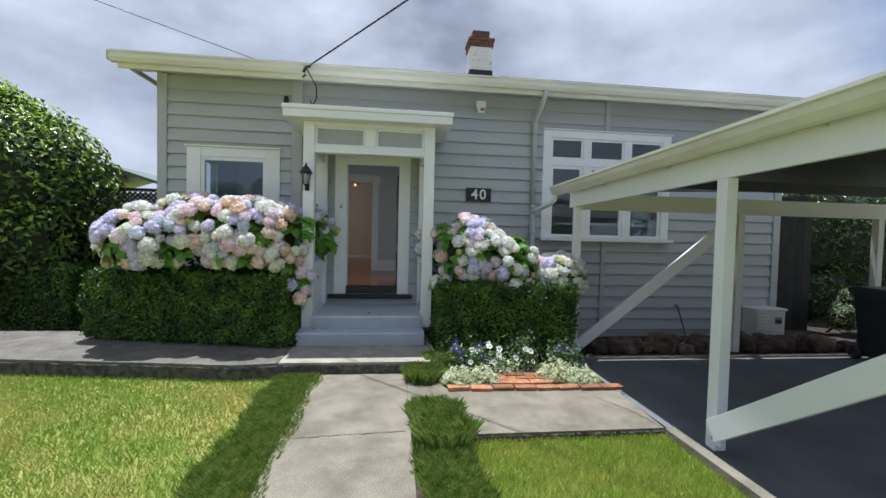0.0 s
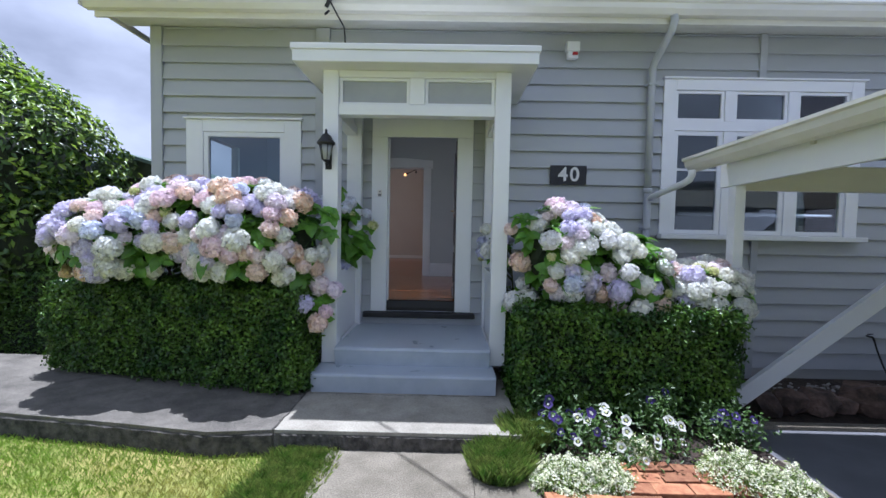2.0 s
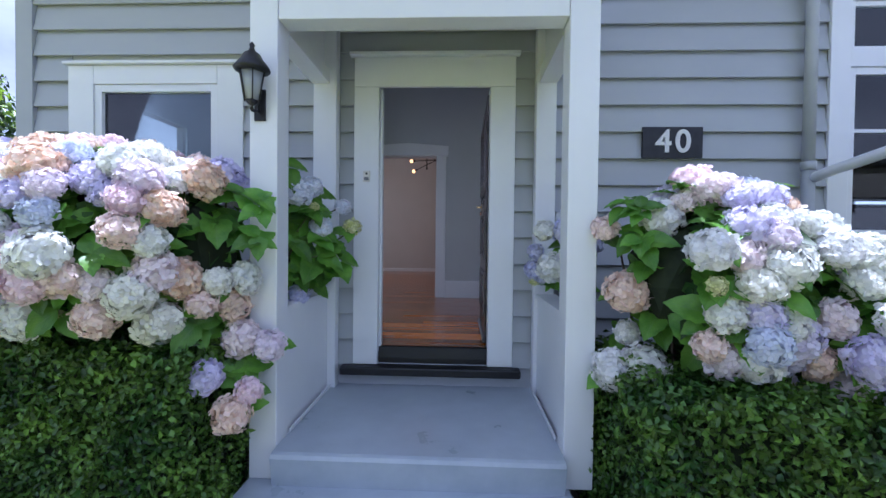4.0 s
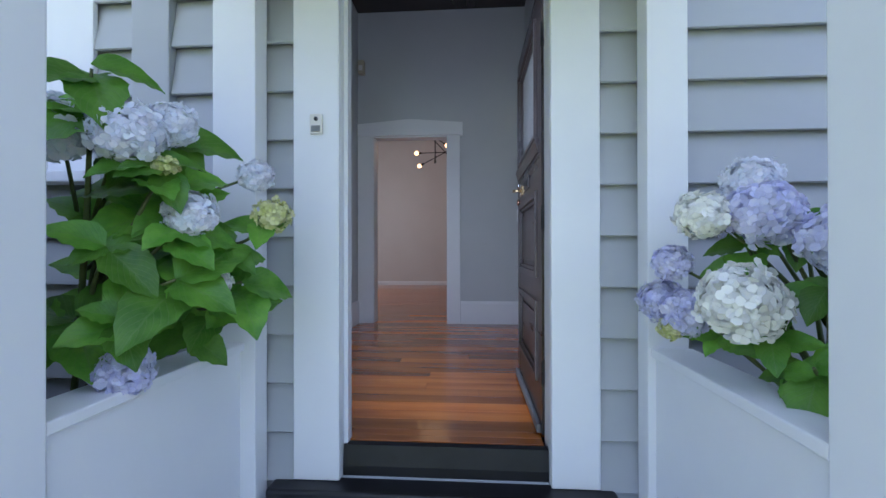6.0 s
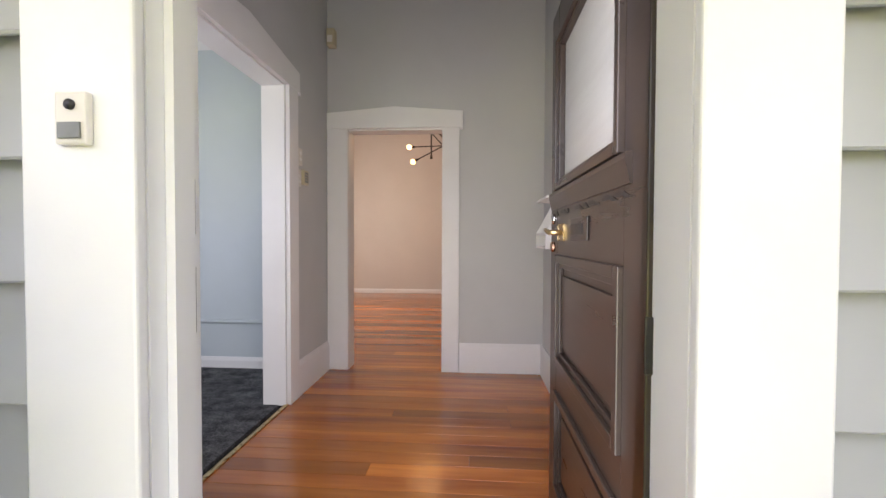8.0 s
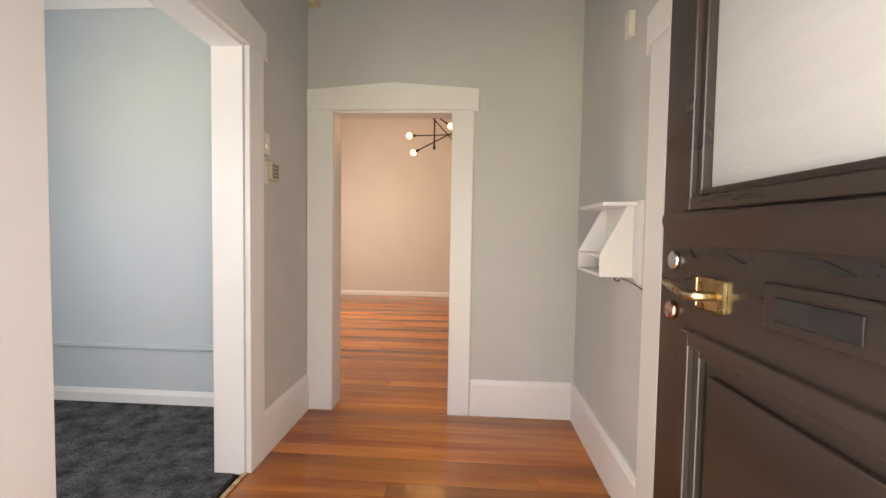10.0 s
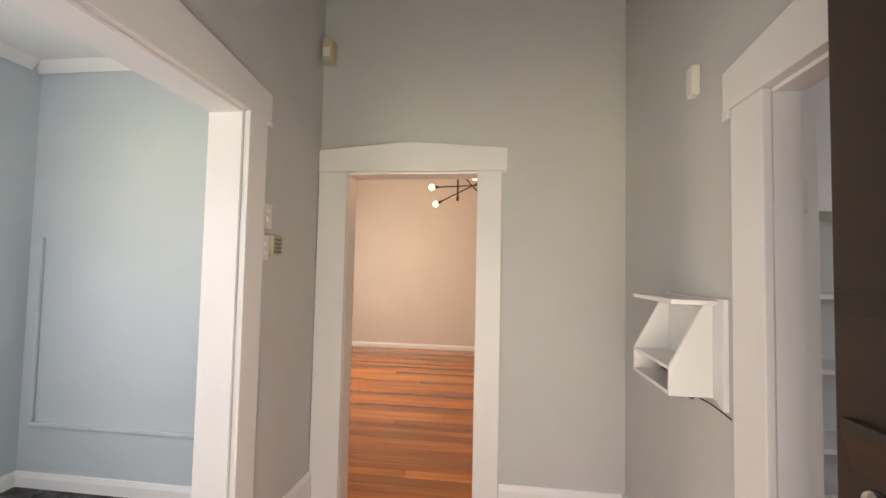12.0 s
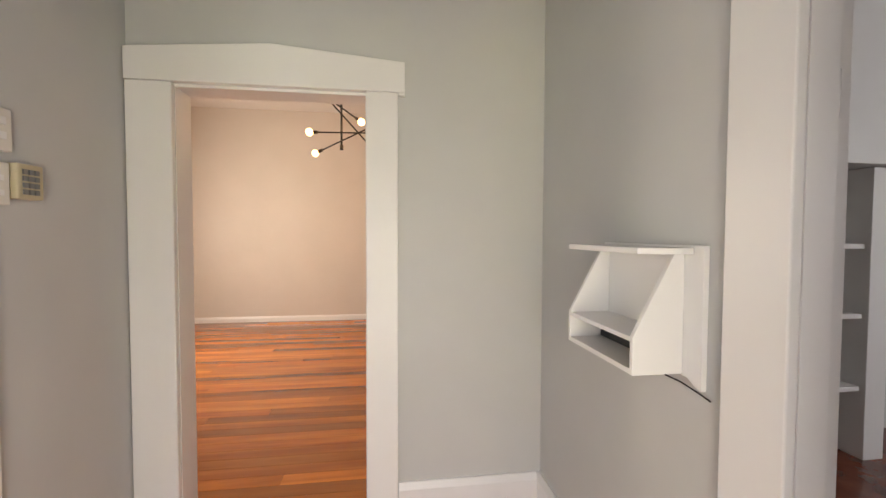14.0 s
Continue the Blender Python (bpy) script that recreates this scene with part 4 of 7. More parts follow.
def lantern():
    cx, cy = -0.752, -1.07
    d = thing("wall_lantern", (cx, cy, 1.42), "black metal coach lantern with seeded glass on the porch post", "lamp")
    part("bracket", tube([(cx, -0.984, 1.50), (cx, -1.01, 1.44), (cx, cy, 1.43)], 0.008), M_BLACK, d)
    part("wall_plate", box(cx - 0.03, cx + 0.03, -0.991, -0.981, 1.40, 1.56, 0.004), M_BLACK, d)
    part("finial", lathe([(0.0, 1.425), (0.012, 1.435), (0.006, 1.45), (0.02, 1.46), (0.035, 1.475)], (cx, cy, 0), sides=6), M_BLACK, d)
    for k in range(6):
        a = math.pi * k / 3
        c, s = math.cos(a), math.sin(a)
        part("cage_bar", tube([(cx + 0.037 * c, cy + 0.037 * s, 1.475), (cx + 0.062 * c, cy + 0.062 * s, 1.62)], 0.0035, 5), M_BLACK, d)
    part("lantern_glass", lathe([(0.033, 1.478), (0.058, 1.618)], (cx, cy, 0), sides=6), M_OBSCURE, d, "cloudy lantern glass")
    part("lantern_roof", lathe([(0.066, 1.612), (0.085, 1.622), (0.086, 1.632), (0.055, 1.672), (0.04, 1.70), (0.018, 1.715), (0.010, 1.735), (0.014, 1.745), (0.006, 1.758), (0.0, 1.762)], (cx, cy, 0), sides=12), M_BLACK, d)


lantern()


def downpipe():
    d = thing("downpipe", (2.69, -0.06, -0.7), "grey painted downpipe with a swan-neck bend", "pipe")
    part("pipe", tube([(2.69, -0.50, 3.12), (2.69, -0.50, 3.06), (2.69, -0.45, 2.98), (2.69, -0.13, 2.80), (2.69, -0.07, 2.74), (2.69, -0.06, 2.68), (2.69, -0.06, 1.36)], 0.038, 12), M_SIDING, d)
    part("pipe", tube([(2.69, -0.06, 1.355), (2.69, -0.06, -0.8)], 0.040, 12), M_SIDING, d)
    part("collar", tube([(2.69, -0.06, 1.32), (2.69, -0.06, 1.38)], 0.046, 12), M_SIDING, d)
    for z in (2.55, 0.9, 0.1):
        part("clip", box(2.64, 2.74, -0.10, 0.01, z, z + 0.025, 0.002), M_SIDING, d)
    e = thing("carport_outlet_pipe", (2.8, -0.3, 1.4), "pale pipe from the carport gutter to the downpipe", "pipe")
    part("pipe", tube([(2.70, -0.07, 1.26), (2.74, -0.20, 1.30), (2.78, -0.62, 1.37), (2.79, -0.72, 1.40), (2.79, -0.76, 1.44), (2.79, -0.76, 1.49)], 0.035, 12), M_WHITE, e)


downpipe()


def alarm_box():
    d = thing("alarm_box", (1.77, -0.05, 2.98), "white alarm box with a red lens under the eave", "alarm")
    part("housing", box(1.70, 1.85, -0.09, -0.002, 2.92, 3.025, 0.008), M_WHITE, d)
    part("lower_housing", box(1.715, 1.835, -0.085, -0.002, 2.84, 2.918, 0.008), M_WHITE, d)
    part("lens", box(1.765, 1.825, -0.097, -0.086, 2.87, 2.905, 0.003), M_RED, d, "dark red lens")


alarm_box()


def doorbell():
    d = thing("doorbell", (-0.42, -0.02, 1.2), "white doorbell with a dark button on the door casing", "doorbell")
    part("bell_body", box(-0.448, -0.398, -0.026, -0.0125, 1.232, 1.31, 0.003), M_PLASTIC, d)
    part("bell_button", lathe([(0.008, 0.0), (0.008, -0.004), (0.0, -0.005)], (-0.422, -0.026, 1.29), "y", 12), M_BLACK, d)
    part("name_plate", box(-0.441, -0.405, -0.030, -0.0265, 1.240, 1.264, 0.001), M_GREYPL, d)


doorbell()


def service_wire():
    d = thing("service_cable", (-0.86, -0.5, 3.1), "black overhead power cable fixed to the fascia", "cable")
    pts = []
    a, b = Vector((-0.86, -0.60, 3.17)), Vector((8.8, -10.4, 5.55))
    for i in range(17):
        f = i / 16
        p = a.lerp(b, f)
        p.z -= 0.3 * f * (1 - f)
        pts.append(p)
    part("overhead_cable", tube(pts, 0.011, 6), M_BLACK, d)
    part("drop_loop", tube([(-0.86, -0.60, 3.16), (-0.80, -0.60, 3.05), (-0.74, -0.50, 2.95), (-0.76, -0.35, 2.82), (-0.86, -0.15, 2.76), (-0.92, 0.0, 2.9)], 0.009, 6), M_BLACK, d)
    part("insulator", tube([(-0.90, -0.60, 3.10), (-0.86, -0.62, 3.17), (-0.80, -0.62, 3.19)], 0.022, 8), M_BLACK, d)
    part("insulator", tube([(-0.88, -0.57, 3.08), (-0.91, -0.60, 3.03)], 0.012, 8), M_BLACK, d)
    part("cable_gland", lathe([(0.035, 2.78), (0.04, 2.80), (0.04, 2.88), (0.03, 2.92)], (-1.27, -0.04, 0), sides=10), M_BLACK, d, "black cable entry cap")
    e = thing("telephone_wire", (-3.0, 3.0, 4.0), "thin overhead telephone wire", "cable")
    part("wire", tube([(-1.3, 2.0, 3.9), (-4.5, 1.0, 4.6), (-14.0, -2.0, 6.8)], 0.008, 5), M_GREYPL, e)


service_wire()


# ---- chimney ----
def chimney():
    d = thing("chimney", (2.78, 5.3, 4.4), "peeling white brick chimney with a dark red brick cap", "chimney")
    x0, x1, y0, y1 = 2.46, 3.08, 5.0, 5.6
    part("shaft", box(x0 + 0.02, x1 - 0.02, y0 + 0.02, y1 - 0.02, 4.3, 6.3), M_CHIM, d)
    z = 4.9
    k = 0
    while z < 6.62:
        grow = 0.0 if z < 6.12 else (0.035 if z < 6.3 else (0.06 if z < 6.38 else -0.07))
        mt = M_CHIM if z < 6.12 and z > 5.52 else M_DARKBRICK
        bm = bmesh.new()
        n = 3
        for side in range(2):
            yy0, yy1 = (y0 - grow, y0 - grow + 0.11) if side == 0 else (y1 + grow - 0.11, y1 + grow)
            for i in range(n):
                a = x0 - grow + (x1 - x0 + 2 * grow) * i / n
                b = x0 - grow + (x1 - x0 + 2 * grow) * (i + 1) / n
                add_box(bm, a + 0.004, b - 0.004, yy0, yy1, z + 0.004, z + 0.076)
        for side in range(2):
            xx0, xx1 = (x0 - grow, x0 - grow + 0.11) if side == 0 else (x1 + grow - 0.11, x1 + grow)
            for i in range(2):
                a = y0 - grow + 0.115 + (y1 - y0 + 2 * grow - 0.23) * i / 2
                b = y0 - grow + 0.115 + (y1 - y0 + 2 * grow - 0.23) * (i + 1) / 2
                add_box(bm, xx0, xx1, a + 0.004, b - 0.004, z + 0.004, z + 0.076)
        part("brick_course", bm, mt, d)
        z += 0.08
        k += 1
    part("flue_core", box(x0 + 0.1, x1 - 0.1, y0 + 0.1, y1 - 0.1, 6.3, 6.60), M_BLACK, d)
    part("lead_flashing", box(x0 - 0.02, x1 + 0.02, y0 - 0.02, y1 + 0.02, 4.4, 5.52), M_BLACK, d)


chimney()


# ---- carport ----
def carport():
    d = thing("carport", (3.0, -1.0, -0.8), "white painted timber carport with a cream gutter beside the driveway", "carport")

    def rise(bm):
        for v in bm.verts:
            v.co.z += 0.018 * (-0.7 - v.co.y)
        return bm
    part("roof", rise(extrude([(2.80, 1.53), (8.4, 1.75), (8.4, 1.80), (2.80, 1.57)], "y", -7.0, -1.05)), M_ROOF, d)
    # Near-black colour puts the gloom under the roof into the lining.
    part("roof_underside", rise(extrude([(3.06, 1.50), (8.4, 1.70), (8.4, 1.745), (3.06, 1.525)], "y", -7.0, -1.08)), M_BLACK, d, "roof lining coloured near-black as unlit")
    part("side_beam", rise(box(2.93, 2.975, -7.0, -0.98, 1.285, 1.50, 0.004)), M_WHITE, d)
    part("fascia", rise(box(2.87, 2.905, -7.0, -0.75, 1.495, 1.56, 0.004)), M_CREAM, d)
    g = [(2.868, 1.56), (2.868, 1.50), (2.85, 1.475), (2.80, 1.485), (2.755, 1.53), (2.745, 1.575), (2.72, 1.585), (2.72, 1.61), (2.755, 1.61), (2.78, 1.555), (2.81, 1.515), (2.855, 1.51), (2.855, 1.56)]
    part("gutter", rise(extrude(g, "y", -7.0, -0.70)), M_CREAM, d, "cream metal gutter")
    part("gutter_stop", rise(extrude(g[:9], "y", -0.698, -0.69)), M_CREAM, d)
    part("rear_beam", box(2.98, 8.3, -1.10, -1.05, 1.26, 1.49, 0.004), M_CREAM, d)
    part("front_beam", box(2.98, 8.3, -6.95, -6.9, 1.40, 1.62, 0.004), M_WHITE, d)
    part("rear_post", box(2.93, 3.02, -1.20, -1.105, -0.74, 1.29, 0.003), M_WHITE, d)
    part("front_post", box(2.925, 3.015, -3.87, -3.765, -0.775, 1.34, 0.003), M_WHITE, d)
    part("post_bracket", box(2.917, 2.924, -3.93, -3.775, -0.72, -0.56, 0.001), M_WHITE, d, "painted steel post bracket")
    for yy, zz in ((-3.85, -0.60), (-3.85, -0.68), (-3.91, -0.66)):
        part("bolt", lathe([(0.010, 0.0), (0.010, -0.006), (0.0, -0.007)], (2.917, yy, zz), "x", 8), M_CHROME, d)
    part("front_post", box(2.925, 3.015, -6.8, -6.7, -0.8, 1.39, 0.003), M_WHITE, d)
    part("post_foot", box(2.935, 3.005, -3.86, -3.78, -0.8, -0.775), M_CHROME, d)
    part("post_foot", box(2.94, 3.01, -1.19, -1.11, -0.85, -0.74), M_CHROME, d)
    # braces run from a post's foot up to the beam further on
    n = Vector((-1.95, -2.62)).normalized() * 0.083
    part("brace", extrude([(-3.86 + n.x, -0.62 + n.y), (-6.48 + n.x, 1.31 + n.y), (-6.48 - n.x, 1.31 - n.y), (-3.86 - n.x, -0.62 - n.y)], "x", 2.88, 2.923, bevel=0.003), M_WHITE, d)
    for x in (5.44, 7.80):
        part("rear_post", box(x, x + 0.10, -1.20, -1.101, -0.78, 1.258, 0.003), M_CREAM, d)
    part("brace", extrude([(5.44, 1.08), (5.44, 1.25), (5.38, 1.25), (3.0, -0.62), (3.0, -0.76), (3.06, -0.76)], "y", -1.16, -1.115), M_WHITE, d)
    # Rafters take the lining's near-black, the under-roof shade in their colour.
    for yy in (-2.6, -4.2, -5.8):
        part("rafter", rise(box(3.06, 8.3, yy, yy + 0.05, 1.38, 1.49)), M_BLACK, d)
    for yy in (-2.0, -3.2, -4.6):
        part("gutter_bracket", rise(box(2.906, 2.929, yy, yy + 0.03, 1.47, 1.49)), M_CREAM, d)


carport()


# ---- heater unit, hose tap, rocks, bin ----
def gas_heater():
    d = thing("gas_heater_unit", (6.95, -0.2, -0.86), "weathered white gas water heater case low on the wall", "heater")
    part("casing", box(6.66, 7.22, -0.30, -0.01, -0.80, -0.33, 0.01), M_PLASTIC, d)
    part("casing_top", box(6.64, 7.24, -0.33, -0.0, -0.328, -0.29, 0.008), M_PLASTIC, d)
    sl = bmesh.new()
    for i in range(5):
        add_box(sl, 6.69, 6.92, -0.318, -0.301, -0.44 - i * 0.06, -0.405 - i * 0.06, 0.003)
    part("louvre", sl, M_PLASTIC, d)
    part("recess_plate", box(7.02, 7.16, -0.306, -0.301, -0.56, -0.44), M_GREYPL, d)
    part("recess", box(7.04, 7.14, -0.309, -0.307, -0.54, -0.48), M_BLACK, d)
    part("foot", box(6.70, 6.80, -0.28, -0.05, -0.9, -0.802), M_CHROME, d)
    part("foot", box(7.08, 7.18, -0.28, -0.05, -0.9, -0.802), M_CHROME, d)
    t = thing("garden_tap", (5.35, -0.05, -0.30), "wall tap with a dark hose running down", "tap")
    part("tap_body", tube([(5.35, 0.01, -0.30), (5.35, -0.08, -0.30), (5.35, -0.10, -0.34)], 0.012, 8), M_BLACK, t)
    part("tap_handle", tube([(5.32, -0.05, -0.27), (5.38, -0.05, -0.27)], 0.008, 6), M_BLACK, t)
    part("hose", tube([(5.35, -0.10, -0.34), (5.38, -0.11, -0.45), (5.40, -0.16, -0.6), (5.36, -0.28, -0.72), (5.26, -0.4, -0.80), (5.1, -0.45, -0.82)], 0.010, 6), M_BLACK, t)


gas_heater()


def rocks():
    rnd = random.Random(11)
    x = 3.28
    i = 0
    while x < 9.6:
        s = rnd.uniform(0.10, 0.21)
        zz = -0.83 + s * 0.55
        bm = rock_mesh(x + s, -1.0 + rnd.uniform(-0.05, 0.08), zz, s, s * rnd.uniform(0.7, 1.0), s * rnd.uniform(0.65, 0.9), i)
        solo("garden_rock", bm, M_ROCK, (x + s, -1.0, -0.84), "rounded brown edging rock on the garden bed", "rock", "garden edging rocks")
        x += s * 1.75
        i += 1
    for k in range(9):
        s = rnd.uniform(0.07, 0.14)
        xx = rnd.uniform(3.6, 7.0)
        solo("garden_rock", rock_mesh(xx, -0.72, -0.80 + s * 0.5, s, s, s * 0.8, 40 + k), M_ROCK, (xx, -0.72, -0.84), "small brown rock behind the edging rocks", "rock", "garden edging rocks")
    bm = bmesh.new()
    for k in range(260):
        s = rnd.uniform(0.012, 0.03)
        rock_mesh(rnd.uniform(3.3, 5.6), rnd.uniform(-0.75, -0.15), -0.835, s, s, s * 0.7, k, bm, 1)
    solo("pebbles", bm, M_PEBBLE, (4.4, -0.45, -0.84), "pale pebbles scattered on the garden bed by the wall", "pebbles", kind="stuff")


rocks()


def wheelie_bin(x, y):
    z = -0.80
    d = thing("wheelie_bin", (x, y, z), "dark green wheelie bin with a closed lid on the driveway", "bin")
    b = bmesh.new()
    lo = [(x - 0.22, y - 0.25), (x + 0.22, y - 0.25), (x + 0.22, y + 0.22), (x - 0.22, y + 0.22)]
    hi = [(x - 0.28, y - 0.34), (x + 0.28, y - 0.34), (x + 0.28, y + 0.28), (x - 0.28, y + 0.28)]
    a = [b.verts.new((*p, z + 0.06)) for p in lo]
    c = [b.verts.new((*p, z + 0.95)) for p in hi]
    for i in range(4):
        b.faces.new((a[i], a[(i + 1) % 4], c[(i + 1) % 4], c[i]))
    b.faces.new(a[::-1])
    b.faces.new(c)
    bmesh.ops.bevel(b, geom=b.edges[:], offset=0.02, segments=2, affect="EDGES")
    part("body", b, M_BIN, d)
    part("rim", box(x - 0.30, x + 0.30, y - 0.36, y + 0.30, z + 0.93, z + 0.965, 0.008), M_BIN, d)
    part("lid", extrude([(y - 0.38, z + 0.968), (y - 0.36, z + 1.01), (y - 0.1, z + 1.05), (y + 0.2, z + 1.06), (y + 0.33, z + 1.03), (y + 0.33, z + 0.968)], "x", x - 0.305, x + 0.305, bevel=0.008), M_BIN, d)
    part("handle", tube([(x - 0.22, y + 0.38, z + 0.98), (x + 0.22, y + 0.38, z + 0.98)], 0.016, 8), M_BIN, d)
    for s in (-0.24, 0.24):
        part("wheel", lathe([(0.0, -0.025), (0.09, -0.025), (0.1, -0.01), (0.1, 0.01), (0.09, 0.025), (0.0, 0.025)], (x + s, y + 0.24, z + 0.1), "x", 20), M_BLACK, d)
    e = bmesh.new()
    extrude([(x - 0.05, z + 0.70), (x, z + 0.78), (x + 0.05, z + 0.70), (x + 0.03, z + 0.70), (x, z + 0.745), (x - 0.03, z + 0.70)], "y", y - 0.335, y - 0.318, e)
    part("emblem", e, M_GREYPL, d, "plain grey triangular emblem")


wheelie_bin(7.35, -1.75)


# ---- background ----
def board_fence(name, x0, x1, y, z0, z1, label):
    d = thing(name, ((x0 + x1) / 2, y, z0), label, "fence")
    n = int((x1 - x0) / 0.15)
    for i in range(n):
        a = x0 + (x1 - x0) * i / n
        part("board", box(a + 0.004, a + (x1 - x0) / n - 0.004, y, y + 0.02, z0, z1 + 0.02 * math.sin(i * 1.7)), M_FENCE, d)
    part("rail", box(x0, x1, y + 0.022, y + 0.07, z0 + 0.4, z0 + 0.48), M_FENCE, d)
    part("rail", box(x0, x1, y + 0.022, y + 0.07, z1 - 0.3, z1 - 0.22), M_FENCE, d)


# Added near-black boards: a screen that fills the dark gap past the corner.
board_fence("dark_gap_boards", 7.33, 8.5, 0.45, -0.86, 1.75, "near-black boards filling the dark gap beside the house corner")
board_fence("side_fence", 8.5, 16.0, 2.4, -0.86, 1.35, "dark weathered paling fence behind the carport")


def lattice():
    d = thing("lattice_fence", (-5.0, 1.4, -0.86), "dark timber lattice fence beside the house", "fence")
    x0, x1, z0, z1, y = -7.5, -3.2, -0.86, 1.52, 1.5
    part("lower_panel", box(x0, x1, y, y + 0.03, z0, 1.0), M_FENCE, d)
    part("top_rail", box(x0, x1, y - 0.01, y + 0.04, z1, z1 + 0.05), M_FENCE, d)
    bm = bmesh.new()
    s = 0.09
    k = 0
    h = z1 - 1.0
    x = x0
    while x < x1 - h:
        for sg in (0, 1):
            a, b = (x, x + h) if sg == 0 else (x + h, x)
            extrude([(a, 1.0), (b, z1), (b + 0.028, z1), (a + 0.028, 1.0)], "y", y + sg * 0.012, y + sg * 0.012 + 0.01, bm)
        x += s
    part("lattice_panel", bm, M_FENCE, d, kind="stuff")


lattice()


def garden_shed():
    d = thing("neighbour_shed", (-7.0, 6.0, -0.86), "neighbouring shed with a faded green roof", "shed")
    part("wall", box(-9.0, -5.2, 5.0, 8.0, -0.86, 1.75), M_SIDING, d)
    part("roof", extrude([(-9.3, 1.75), (-7.2, 2.45), (-4.9, 1.75), (-4.9, 1.82), (-7.2, 2.53), (-9.3, 1.82)], "y", 4.8, 8.2), M_GREENROOF, d)


garden_shed()


# ---- hall fittings ----
def letter_shelf():
    """A sloping-sided box that stands out from a larger back board, with a slot along its foot."""
    wx = HR
    xf = wx - 0.151
    ya, yb = 1.855, 2.21
    d = thing("letter_shelf", (wx - 0.05, 2.0, 1.03), "white painted wooden letter shelf fixed to the hall wall", "shelf")
    part("back_board", extrude([(1.795, 1.356), (1.795, 1.012), (1.815, 1.018), (1.84, 1.032), (2.235, 1.036), (2.235, 1.356)], "x", wx - 0.016, wx, bevel=0.002), M_TRIM, d)
    part("top_shelf", extrude([(xf + 0.004, yb + 0.01), (xf + 0.004, ya - 0.005), (wx - 0.05, ya - 0.03), (wx - 0.017, ya - 0.03), (wx - 0.017, yb + 0.01)], "z", 1.334, 1.350, bevel=0.002), M_TRIM, d)
    side = [(xf, 1.037), (xf, 1.132), (wx - 0.045, 1.333), (wx - 0.017, 1.333), (wx - 0.017, 1.037)]
    for y in (ya, yb - 0.013):
        part("side_cheek", extrude(side, "y", y, y + 0.013, bevel=0.0015), M_TRIM, d)
    yc, yd = ya + 0.0135, yb - 0.0135
    part("slot_top", box(xf + 0.001, wx - 0.017, yc, yd, 1.119, 1.131), M_TRIM, d)
    part("slot_bottom", box(xf + 0.001, wx - 0.017, yc, yd, 1.038, 1.051), M_TRIM, d)
    # Black sheet: the darkness inside the slot, put into colour.
    part("slot_shade", box(wx - 0.045, wx - 0.038, yc, yd, 1.052, 1.118), M_BLACK, d)
    part("key_hook", tube([(wx - 0.062, 1.93, 1.036), (wx - 0.064, 1.93, 1.022), (wx - 0.052, 1.925, 1.013), (wx - 0.044, 1.92, 1.022)], 0.003, 6), M_BLACK, d, "small black wire hook")
    part("cord", tube([(wx - 0.05, 1.90, 1.036), (wx - 0.045, 1.875, 1.028), (wx - 0.03, 1.84, 1.022), (wx - 0.012, 1.80, 1.006), (wx - 0.006, 1.775, 0.998)], 0.0022, 5), M_BLACK, d)


letter_shelf()


def small_fittings():
    d = thing("door_sensor", (HR - 0.02, 1.985, 2.12), "small white plastic alarm sensor on the hall wall", "sensor")
    part("sensor_case", box(HR - 0.03, HR - 0.001, 1.955, 2.01, 2.07, 2.18, 0.006), M_PLASTIC, d)
    d = thing("motion_sensor", (-0.98, 2.75, 2.72), "yellowed motion detector in the hall corner", "sensor")
    part("detector_case", box(-1.02, -0.955, 2.74, 2.815, 2.66, 2.80, 0.008), M_YELLOWED, d)
    part("detector_lens", box(-1.01, -0.968, 2.733, 2.739, 2.685, 2.74, 0.002), M_PLASTIC, d)
    d = thing("light_switch", (-1.03, 2.2, 1.65), "white double light switch on the hall wall", "switch")
    part("switch_plate", box(-1.039, -1.012, 2.165, 2.24, 1.60, 1.715, 0.004), M_PLASTIC, d)
    part("rocker", box(-1.011, -1.006, 2.19, 2.215, 1.67, 1.69, 0.001), M_TRIM, d)
    part("rocker", box(-1.011, -1.006, 2.19, 2.215, 1.63, 1.65, 0.001), M_TRIM, d)
    d = thing("power_switch", (-1.03, 2.19, 1.5), "white switch plate below the light switch", "switch")
    part("switch_plate", box(-1.039, -1.018, 2.165, 2.235, 1.455, 1.57, 0.003), M_PLASTIC, d)
    part("rocker", box(-1.017, -1.012, 2.19, 2.21, 1.52, 1.535), M_TRIM, d)
    part("rocker", box(-1.017, -1.012, 2.19, 2.21, 1.48, 1.495), M_TRIM, d)
    d = thing("alarm_keypad", (-1.02, 2.3, 1.52), "yellowed alarm keypad with dark buttons", "keypad")
    part("keypad_case", box(-1.039, -1.006, 2.245, 2.335, 1.475, 1.575, 0.005), M_YELLOWED, d)
    for r in range(4):
        for c in range(3):
            part("key", box(-1.005, -1.0, 2.258 + c * 0.02, 2.272 + c * 0.02, 1.488 + r * 0.019, 1.502 + r * 0.019), M_GREYPL, d)


small_fittings()


def hall_pendant():
    d = thing("hall_light", (0.0, 2.3, 3.0), "small ribbed pale ceiling light in the hall", "lamp")
    prof = [(0.05, 3.338)]
    for i in range(6):
        z = 3.32 - i * 0.028
        prof += [(0.085 - i * 0.004, z), (0.07 - i * 0.004, z - 0.014)]
    part("shade", lathe(prof, (0.0, 2.3, 0), sides=20), M_OBSCURE, d)


hall_pendant()


